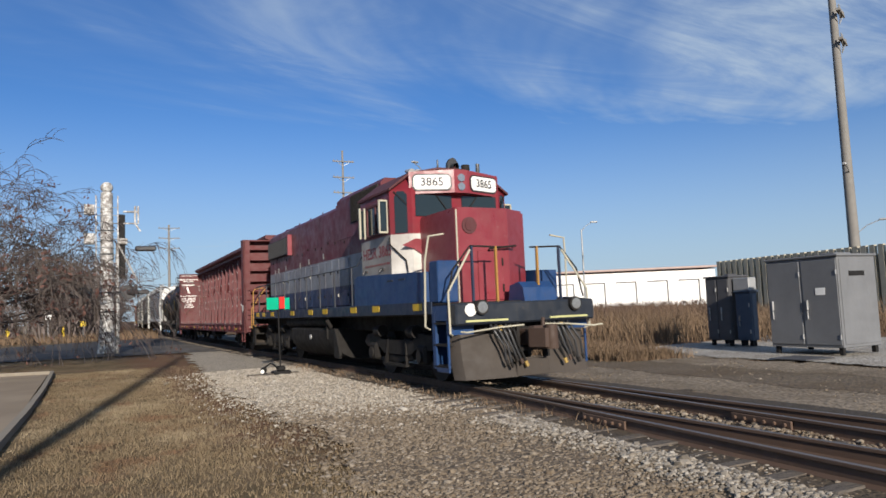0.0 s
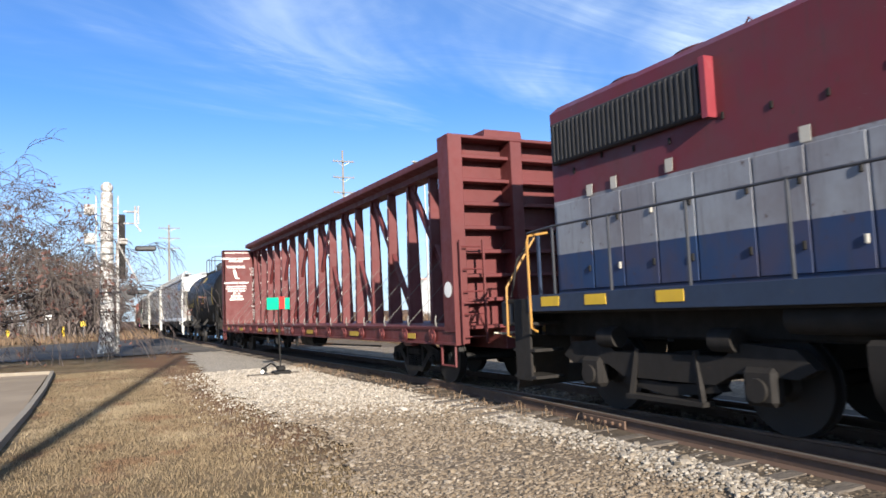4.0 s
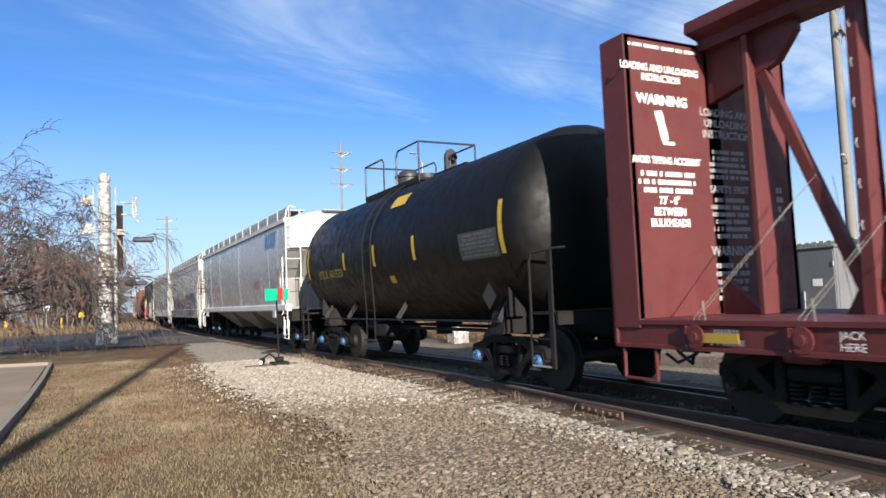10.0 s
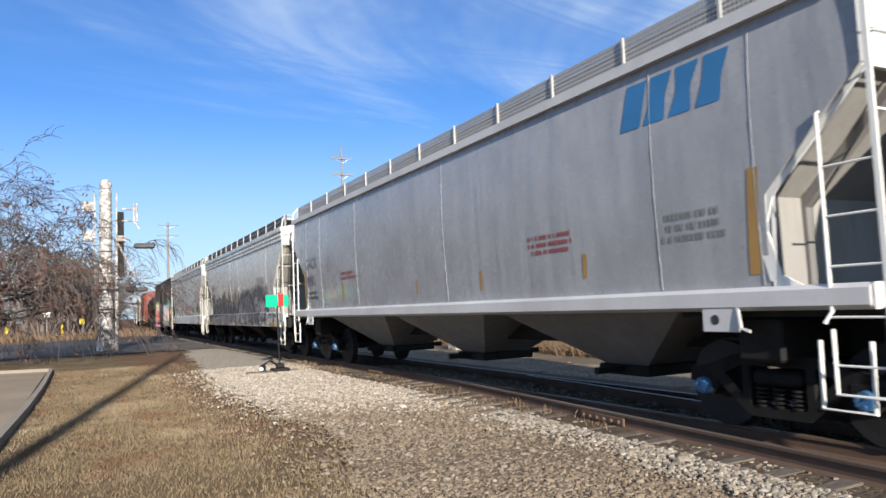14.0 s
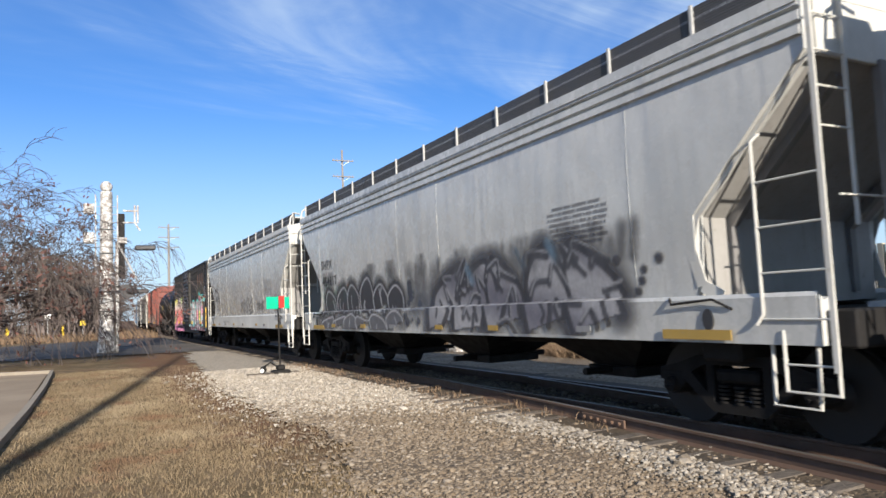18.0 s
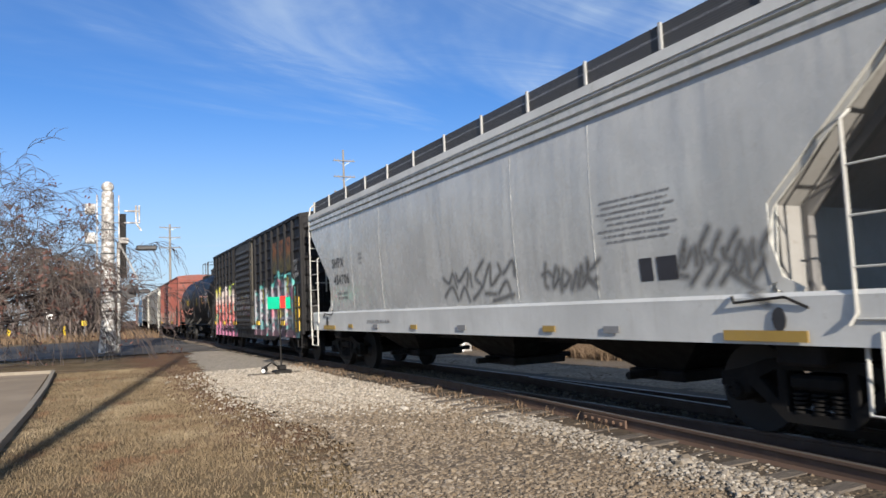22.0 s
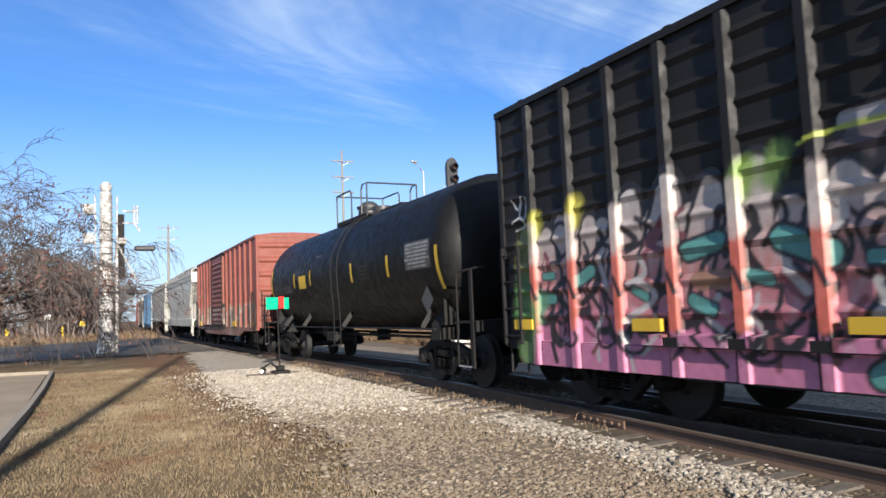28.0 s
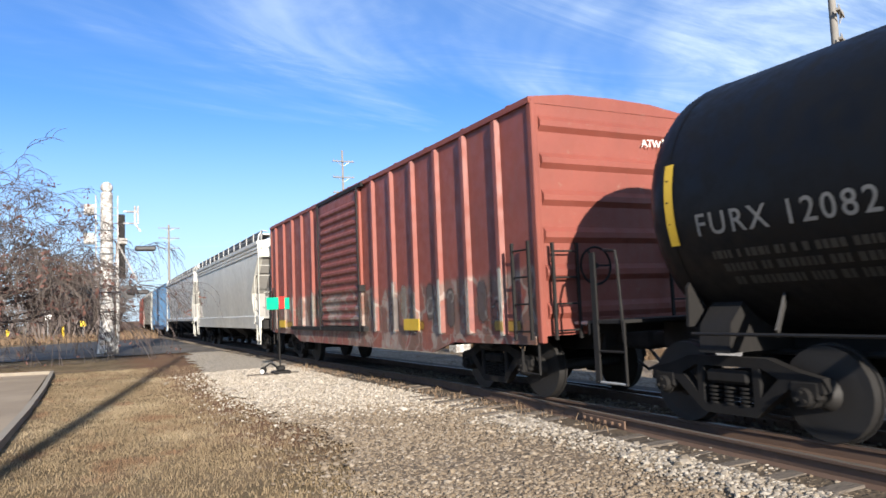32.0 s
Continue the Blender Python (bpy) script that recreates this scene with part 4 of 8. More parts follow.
def logo_blocks(car, x, y, z, w, h, mat, lean=0):
    """A company mark as plain slanted blocks."""
    m = Mesh()
    n, s = 4, .28 * h
    for i in range(n):
        a, b = -w / 2 + w * i / n, -w / 2 + w * (i + .84) / n
        for j in range(8):
            z0, z1 = j / 8, (j + 1) / 8
            inset = (b - a) * (.0, .12, .2, .12)[i] * (1 - abs(j - 3.5) / 4)
            c0, c1 = a + inset, b - inset
            m.add([(c0 + s * z0, -h / 2 + h * z0, 0), (c1 + s * z0, -h / 2 + h * z0, 0), (c1 + s * z1, -h / 2 + h * z1, 0), (c0 + s * z1, -h / 2 + h * z1, 0)], [(0, 1, 2, 3)])
    ob = part("company_mark", m, mat, car, "blue slanted company mark", 0)
    ob.matrix_local = on_side(x, y, z, lean)
    return ob


k = Mat("guard_mesh")
gx = k.sep()
wave = k.math("MULTIPLY", k.math("SINE", k.math("MULTIPLY", k.math("ADD", gx[1], gx[2]), 110)), k.math("SINE", k.math("MULTIPLY", k.math("SUBTRACT", gx[1], gx[2]), 110)))
k.done((.05, .05, .052), .7)
k.set(k.b, "Alpha", k.ramp(wave, -.35, -.25, .55, 1.0))
M_MESH = k.m

M_HOP1 = paint("silver_hopper", (.31, .318, .335), .22, .5, (.17, .158, .142), (.16, .14, .115), .6, dent=26)
k = Mat("light_mesh")
gx = k.sep()
wave = k.math("MULTIPLY", k.math("SINE", k.math("MULTIPLY", k.math("ADD", gx[1], gx[2]), 60)), k.math("SINE", k.math("MULTIPLY", k.math("SUBTRACT", gx[1], gx[2]), 60)))
k.done((.3, .3, .3), .6)
k.set(k.b, "Alpha", k.ramp(wave, -.2, -.1, .25, 1.0))
M_MESHL = k.m
M_RFADE = plain("faded_red_lettering", (.26, .075, .075), .6, 0, .3)
# grime over a base darkened for the shade on bays and end posts
M_BAY = paint("shaded_grimy_bay", (.17, .165, .16), .65, .8, (.09, .075, .06), (.1, .07, .05), .7)
# slope colour: grime plus a base toned down for shade
M_SLOPE = paint("slope_shade_grime", (.27, .262, .245), .7, .8, (.14, .12, .1), (.14, .11, .09), .7)
M_HOP4P = plain("dull_post", (.34, .34, .33), .7, .1, .2)
M_HOP1S = paint("silver_sill", (.5, .5, .5), .5, .35, (.3, .27, .23))
M_HOPW = paint("white_end", (.72, .72, .68), .55, .35, (.3, .27, .22))
M_HOP3 = paint("pale_hopper", (.48, .48, .455), .22, .55, (.25, .23, .19), (.28, .24, .19), .6, dent=26)
M_HOP3S = paint("pale_sill", (.6, .6, .57), .55, .45, (.28, .24, .18))
M_HOP4 = paint("cream_hopper", (.5, .49, .44), .4, .6, (.24, .2, .15), (.25, .17, .1), .7)
M_HOPE = paint("weathered_end", (.5, .49, .45), .6, .7, (.25, .2, .14), (.3, .22, .1))
M_STRAPW = plain("sprayed_white", (.45, .45, .44), .7, 0, .35, 14)
M_STRAP = paint("strap_grey", (.045, .044, .043), .6, .6)
M_TANKTXT = plain("faded_stencil", (.026, .024, .019), .6, 0, .3)
M_TANKTXT2 = plain("pale_stencil", (.13, .13, .125), .6, 0, .3)
M_STENCIL = plain("grey_stencil", (.2, .2, .2), .6, 0, .3)
M_BLUE = paint("mark_blue", (.03, .16, .36), .5, .3)
M_BOX = paint("black_boxcar", (.011, .0105, .011), .6, .35, (.035, .031, .028), (.03, .022, .018), .4, spec=.25)
M_DOOR = paint("olive_brown_door", (.03, .026, .018), .55, .5, (.055, .045, .034), (.05, .035, .025), .5)
M_RED_BOX = paint("oxide_red", (.19, .048, .032), .6, .6, (.12, .07, .05), (.22, .16, .12), .5)
M_TANK = paint("black_tank", (.0048, .0047, .0048), .5, .3, (.02, .017, .014), (.014, .012, .011), .3, spec=.22)
M_LADDER = paint("dull_ladder_steel", (.012, .0118, .012), .55, .5, (.05, .046, .04), (.03, .025, .02), spec=.3)
M_CB = paint("maroon_car", (.098, .0165, .0165), .6, .55, (.075, .035, .03), (.06, .028, .022), .55)


def graffiti(name, base, cols, ztop, zfade, scale=1.0, amount=1.0, line=(.01, .01, .012), soft=.25, other=None, bounds=(-1.25, 1.85)):
    """Spray paint over the lower wall: distorted cells of colour with dark outlines."""
    k = Mat(name)
    x, y, z = k.sep()
    warp = k.node("TexNoise", Scale=1.3 * scale, Detail=3.0, Roughness=.5)
    k.t.links.new(k.co, warp.inputs["Vector"])
    add = k.node("VectorMath")
    add.operation = "ADD"
    sc = k.node("VectorMath")
    sc.operation = "SCALE"
    k.t.links.new(warp.outputs["Color"], sc.inputs[0])
    sc.inputs["Scale"].default_value = .9
    k.t.links.new(k.co, add.inputs[0])
    k.t.links.new(sc.outputs[0], add.inputs[1])
    st = (0.0, 1.15, .75)
    cell = k.cells(1.5 * scale, st, "F1", "Color", add.outputs[0])
    edge = k.cells(1.5 * scale, st, "DISTANCE_TO_EDGE", "Distance", add.outputs[0])
    sep = k.node("SeparateColor")
    k.t.links.new(cell, sep.inputs[0])
    pick = k.node("ValToRGB")
    pick.color_ramp.interpolation = "CONSTANT"
    el = pick.color_ramp.elements
    while len(el) < len(cols):
        el.new(.5)
    for i, c in enumerate(cols):
        el[i].position, el[i].color = i / len(cols), (*c, 1)
    k.t.links.new(sep.outputs[0], pick.inputs[0])
    c = pick.outputs[0]
    if other:
        pick2 = k.node("ValToRGB")
        pick2.color_ramp.interpolation = "CONSTANT"
        el = pick2.color_ramp.elements
        while len(el) < len(other):
            el.new(.5)
        for i, q in enumerate(other):
            el[i].position, el[i].color = i / len(other), (*q, 1)
        k.t.links.new(sep.outputs[0], pick2.inputs[0])
        c = k.mix(k.ramp(y, bounds[1] - .1, bounds[1] + .1), pick2.outputs[0], c)
    c = k.mix(k.ramp(k.noise(3.5, 4, .6, .6), .4, .7, 0, .4), c, (.05, .04, .05))
    c = k.mix(k.ramp(edge, .03, .055, 1, 0), c, line)
    edge2 = k.cells(3.1 * scale, st, "DISTANCE_TO_EDGE", "Distance", add.outputs[0])
    c = k.mix(k.math("MULTIPLY", k.ramp(edge2, .015, .035, 1, 0), .75), c, mul(cols[-1], 1.2))
    lim = k.math("ADD", z, k.math("MULTIPLY", k.math("SUBTRACT", k.noise(1.1, 3, .5, 0, (1, 1, .4)), .5), -zfade * 3))
    mask = k.math("MULTIPLY", k.ramp(lim, ztop - soft, ztop, 1, 0), amount)
    if other:
        inside = k.math("MULTIPLY", k.ramp(y, bounds[0] - .05, bounds[0] + .05), k.ramp(y, bounds[1] - .05, bounds[1] + .05, 1, 0))
        tagged_part = k.ramp(k.noise(1.6, 4, .6, .8), .52, .58)
        keep = k.math("SUBTRACT", 1.0, k.math("MULTIPLY", inside, k.math("SUBTRACT", 1.0, k.math("MULTIPLY", tagged_part, .55))))
        mask = k.math("MULTIPLY", mask, keep)
    fade = k.mix(k.ramp(k.noise(.9, 5, .6), .3, .75), mul(base, .86), mul(base, 1.12))
    run = k.ramp(k.noise(2.2, 6, .62, 0, (6, 6, .5)), .5, .85, 0, .4)
    fade = k.mix(run, fade, (.12, .1, .08))
    c = k.mix(mask, fade, c)
    k.bump(k.noise(14, 6, .6), .12, .01)
    return k.done(c, k.ramp(k.noise(5, 5), .25, .8, .42, .7))


# tank cars ------------------------------------------------------------------
def tank_car(u0, u1, label, zc=2.42, R=1.45, cap=None, inset=1.25, lad=0.0, rails=(-1.5, 1.5)):
    car, mid, L = start_car("tank_car", label, u0, u1)
    wheels = []
    e = L / 2 - inset
    rings = []
    n = 40
    prof = [(-e + .68 - .68 * math.cos(radians(a)), R * math.sin(radians(a))) for a in (0, 12, 24, 36, 48, 60, 70, 80, 90)]
    prof = [(a, max(.02, b)) for a, b in prof]
    st = prof + [(-.02, R), (.02, R)] + [(-a, b) for a, b in reversed(prof)]
    for y, r_ in st:
        rings.append([(r_ * math.sin(2 * math.pi * i / n), y, zc + r_ * math.cos(2 * math.pi * i / n)) for i in range(n)])
    tank = part("tank", Mesh().loft(rings), M_TANK, car, "black painted riveted tank shell", smooth=30)
    for y in (-e + .78, e - .78, -e * .33, e * .33):
        part("weld_band", Mesh().cyl((0, y - .015, zc), (0, y + .015, zc), R + .006, n=40, cap=False), M_TANK, tank)
    # top platform and rails
    zt = zc + R
    ra, rb_ = rails
    rm = (ra + rb_) / 2
    plat = part("top_platform", Mesh().box(-.7, .7, ra, rb_, zt - .1, zt - .05), M_STEEL, car)
    z1 = zt + .72
    for s in (-1, 1):
        x = s * .7
        z0 = zt - .12
        part("hand_rail", Mesh().tube([(x, rb_, z0), (x, rb_, z1 - .02), (x, rb_ - .02, z1), (x, rb_ - 1.1, z1), (x, rb_ - 1.2, z1 - .1), (x, rb_ - 1.2, z0)], .022, 6), M_BLACK, plat)
        part("hand_rail", Mesh().tube([(x, rb_ - 1.95, z0), (x, rb_ - 1.95, z1 - .12), (x, rb_ - 2.05, z1), (x, ra, z1), (x, ra, z0)], .022, 6), M_BLACK, plat)
        part("toe_board", Mesh().box(s * .7 - .02, s * .7 + .02, ra, rb_, zt - .16, zt - .04), M_STEEL, plat)
    for y in (ra, rb_):
        part("end_bar", Mesh().cyl((-.7, y, z1), (.7, y, z1), .022, n=6), M_BLACK, plat)
    part("manway", Mesh().cyl((0, rm + .5, zt - .05), (0, rm + .5, zt + .3), .3, n=20).cyl((0, rm + .5, zt + .3), (0, rm + .5, zt + .36), .34, n=20).ball((0, rm + .5, zt + .36), .26, 12, .6), M_BLACK, car, "round bolted manway")
    part("valve_box", Mesh().cyl((0, rm - .5, zt), (0, rm - .5, zt + .22), .25, n=16), M_BLACK, car)
    part("walkway", Mesh().box(-.35, .35, ra - 1.4, ra, zt - .03, zt + .02), M_STEEL, car, "dark top walkway")
    # side ladder over the shell
    for s in (-1, 1):
        pts = []
        for i in range(11):
            a = radians(8 + i * 8.2)
            pts.append((s * (R + .045) * math.sin(a), zc + (R + .045) * math.cos(a)))
        pts += [(s * (R + .03), 2.05), (s * (R + .0), 1.65), (s * (R - .02), 1.25), (s * (R - .02), .9), (s * (R - .02), .62)]
        ld = part("side_ladder", Mesh().tube([(a, lad - .24, b) for a, b in pts], .015, 6).tube([(a, lad + .24, b) for a, b in pts], .015, 6), M_LADDER, car)
        for i in range(2, len(pts)):
            part("rung", Mesh().cyl((pts[i][0], lad - .24, pts[i][1]), (pts[i][0], lad + .24, pts[i][1]), .009, n=6), M_LADDER, ld)
        for y in (-e * .78, -e * .1, e * .42, e * .72):
            part("tank_strap", Mesh().beam((s * 1.36, y, 1.06), (s * 1.0, y + .12, 1.5), .12, .02, (1, 0, 1)), M_STRAP, car, "grey slanted bracket")
        part("ladder_step", Mesh().box(s * (R - .06), s * (R + .06), lad - .26, lad + .26, .6, .625), M_LADDER, ld)
    part("bottom_outlet", Mesh().cyl((0, 0, zc - R - .3), (0, 0, zc - R + .1), .18, n=14).box(-.3, .3, -.3, .3, zc - R - .12, zc - R - .05), M_STEEL, car)
    for s in (-1, 1):
        E_ = s * (L / 2 - .45)
        part("stub_sill", Mesh().box(-.3, .3, E_, E_ - s * 3.1, .78, 1.15, .03), M_STEEL, car)
        part("bolster_saddle", Mesh().prism([(-1.3, .85), (1.3, .85), (1.25, 1.15), (1.0, 1.42), (.5, 1.08), (-.5, 1.08), (-1.0, 1.42), (-1.25, 1.15)], "y", E_ - s * 1.55, E_ - s * 1.95), M_STEEL, car)
        for x in (-1, 1):
            part("saddle_fin", Mesh().prism([(x * .95, 1.12), (x * 1.3, 1.12), (x * 1.28, 1.55), (x * 1.12, 1.75)], "y", E_ - s * 1.4, E_ - s * 1.44), M_STEEL, car)
        part("end_platform", Mesh().box(-1.45, 1.45, E_ - s * .5, E_ + s * .1, 1.16, 1.2).box(-1.45, 1.45, E_ + s * .06, E_ + s * .1, 1.02, 1.2), M_STEEL, car)
        for x in (-1, 1):
            part("grab_rail", Mesh().tube([(x * 1.44, E_ - s * .55, .95), (x * 1.46, E_ - s * .52, 1.9), (x * 1.44, E_ - s * .48, 2.03), (x * 1.3, E_ - s * .1, 2.08), (x * 1.2, E_, 2.08)], .02, 6), M_STEEL, car, "bent grey grab rail")
            ld = part("end_ladder", Mesh().box(x * 1.43, x * 1.46, E_ - s * .1, E_, .42, 2.05, .006).box(x * 1.43, x * 1.46, E_ - s * .58, E_ - s * .55, .42, 1.2, .006), M_STEEL, car)
            for z in (.44, .82):
                part("rung", Mesh().cyl((x * 1.445, E_ - s * .56, z), (x * 1.445, E_ - s * .05, z), .016, n=6), M_GALV if z < .5 else M_STEEL, ld)
        coupler(car, E_ + s * .05, s)
        truck(car, E_ - s * 1.75, cap, wheels)
    for s in (-1, 1):
        part("side_rail", Mesh().cyl((s * 1.38, -L / 2 + 2, 1.05), (s * 1.38, L / 2 - 2, 1.05), .018, n=8), M_LADDER, car)
        part("running_pipe", Mesh().cyl((s * .5, -L / 2 + 2.2, .82), (s * .5, L / 2 - 2.2, .82), .035, n=8), M_STEEL, car)
    part("brake_cylinder", Mesh().cyl((-.5, e * .45 - .3, .85), (-.5, e * .45 + .3, .85), .16, n=14), M_STEEL, car)
    part("brake_box", Mesh().box(-.9, -.3, e * .2, e * .32, .62, .9, .03), M_STEEL, car)
    brake_wheel(car, .6, L / 2 - .45, 1.95, 1, M_STEEL)

    def wrap(name, y, a0, a1, w, mat, lbl=""):
        """A strip of paint or tape round the shell, between two angles from the top."""
        m = Mesh()
        q = 8
        rr = R + .006
        v = []
        for i in range(q + 1):
            a = radians(a0 + (a1 - a0) * i / q)
            v += [(-rr * math.sin(a), y - w / 2, zc + rr * math.cos(a)), (-rr * math.sin(a), y + w / 2, zc + rr * math.cos(a))]
        m.add(v, [(2 * i, 2 * i + 1, 2 * i + 3, 2 * i + 2) for i in range(q)])
        part(name, m, mat, car, lbl)
    CARS.append((car, mid, wheels))
    shell = lambda z: math.sqrt(max(.04, R * R - (z - zc) ** 2))
    return car, e, wrap, zc, shell


# boxcars --------------------------------------------------------------------
def boxcar(u0, u1, label, mat, low_mat, roof_z=4.45, half=1.45, door=(-.2, 3.0), sill=.93, posts=(6, 5), end_ribs=6, cap=None, frame_mat=None, pitch=.18, at=None):
    car, mid, L = start_car("boxcar", label, u0, u1)
    wheels = []
    e = L / 2 - .62
    fm = frame_mat or mat
    ez = roof_z - pitch
    part("body", Mesh().prism([(-half, sill), (half, sill), (half, ez), (0, roof_z - .03), (-half, ez)], "y", -e, e), low_mat, car)
    part("roof", Mesh().prism([(-half - .05, ez - .06), (half + .05, ez - .06), (half + .05, ez + .03), (half * .55, roof_z - .02), (0, roof_z), (-half * .55, roof_z - .02), (-half - .05, ez + .03)], "y", -e - .04, e + .04), mat, car)
    for i in range(11):
        y = -e + .6 + (2 * e - 1.2) * i / 10
        part("roof_rib", Mesh().prism([(-half, ez + .03), (0, roof_z), (half, ez + .03), (half, ez + .07), (0, roof_z + .04), (-half, ez + .07)], "y", y - .05, y + .05), mat, car)
    d0, d1 = door
    for s in (-1, 1):
        x = s * half
        # side posts either side of the door
        for a, b, n in ((-e, d0, posts[0]), (d1, e, posts[1])):
            for i in range(n):
                y = at[0 if b == d0 else 1][i] if at else a + (b - a) * (i + .9) / (n + .6)
                part("side_post", Mesh().prism([(x, y - .09), (x + s * .07, y - .05), (x + s * .07, y + .05), (x, y + .09)], "z", sill + .02, ez - .08), low_mat, car)
            for i in range(n + 1):
                if at:
                    q = [a] + at[0 if b == d0 else 1] + [b]
                    y0, y1 = q[i] + .1, q[i + 1] - .1
                else:
                    y0, y1 = a + (b - a) * (i - .1) / (n + .6) + .1, a + (b - a) * (i + .9) / (n + .6) - .1
                y0, y1 = max(y0, a + .02), min(y1, b - .02)
                if mat is M_BOX:
                    for q in range(9):
                        z = sill + .35 + q * .34
                        if z < ez - .3:
                            part("panel_rib", Mesh().prism([(x, z - .07), (x + s * .035, z), (x, z + .07)], "y", y0, y1), low_mat, car)
        dm = M_DOOR if mat is M_BOX else low_mat
        dr = part("door", Mesh().box(x, x + s * .07, d0 + .04, d1 - .04, sill + .12, ez - .1, .01), dm, car)
        for q in range(13):
            z = sill + .3 + q * (ez - sill - .5) / 13
            part("door_rib", Mesh().prism([(x + s * .07, z - .07), (x + s * .12, z - .02), (x + s * .12, z + .03), (x + s * .07, z + .08)], "y", d0 + .12, d1 - .12), dm, dr)
        for y in (d0, d1):
            part("door_rod", Mesh().cyl((x + s * .13, y + .02, sill), (x + s * .13, y + .02, ez - .1), .022, n=8).box(x, x + s * .15, y - .06, y + .06, sill + .9, sill + 1.05), fm, dr)
        part("door_track", Mesh().box(x, x + s * .13, d0 - .2, d1 + (d1 - d0), sill + .0, sill + .1), fm, car)
        part("door_track", Mesh().box(x, x + s * .1, d0 - .2, d1 + .2, ez - .1, ez - .02), fm, car)
        part("side_sill", Mesh().prism([(-e + .1, sill), (e - .1, sill), (e - .1, sill - .12), (e - 2.6, sill - .14), (e - 3.4, sill - .34), (-e + 3.4, sill - .34), (-e + 2.6, sill - .14), (-e + .1, sill - .12)], "x", x - s * .02, x + s * .03), low_mat, car)
        for q in (-1, 1):
            ladder(car, x, q * (e - .3), sill - .05, sill + 1.35, fm, .42, 4, "y", s * .1)
            part("sill_step", Mesh().tube([(x, q * e - q * .08, sill), (x, q * e - q * .08, .45), (x, q * e - q * .5, .45), (x, q * e - q * .5, sill)], .02, 6), fm, car)
    for s in (-1, 1):
        E_ = s * e
        part("end_wall", Mesh().box(-half, half, E_, E_ + s * .03, sill, ez - .02), mat, car)
        for i in range(end_ribs):
            z = sill + .35 + (ez - sill - .7) * i / (end_ribs - 1)
            part("end_rib", Mesh().prism([(E_ + s * .02, z - .13), (E_ + s * .09, z - .04), (E_ + s * .09, z + .04), (E_ + s * .02, z + .13)], "x", -half + .1, half - .1), mat, car)
        for x in (-1, 1):
            part("corner_post", Mesh().box(x * (half - .06), x * (half + .03), E_ - s * .06, E_ + s * .06, sill - .1, ez, .015), mat, car)
        ladder(car, -1.1, E_, sill - .05, sill + 1.3, fm, .42, 4, "x", s * .16)
        ladder(car, 1.1, E_, sill - .05, sill + 1.3, fm, .42, 4, "x", s * .16)
        part("end_platform", Mesh().box(-.9, .9, E_, E_ + s * .32, 1.12, 1.16), M_GALV, car)
        coupler(car, E_ - s * .05, s)
        truck(car, s * (e - 1.85), cap, wheels)
        part("bolster", Mesh().box(-1.3, 1.3, s * (e - 1.85) - .2, s * (e - 1.85) + .2, .74, sill, .03), M_STEEL, car)
    brake_wheel(car, -.55, -e - .05, 1.95, -1, M_STEEL)
    part("centre_sill", Mesh().box(-.35, .35, -e, e, .72, sill, .02), M_STEEL, car)
    for i in range(8):
        y = -e + 3.2 + (2 * e - 6.4) * i / 7
        part("cross_bearer", Mesh().box(-1.4, 1.4, y - .06, y + .06, .76, sill), M_STEEL, car)
    part("brake_cylinder", Mesh().cyl((-.75, .4, .7), (-.75, 1.0, .7), .15, n=12).cyl((-.8, -1.6, .72), (-.8, -.6, .72), .18, n=12), M_STEEL, car)
    CARS.append((car, mid, wheels))
    return car, e, ez


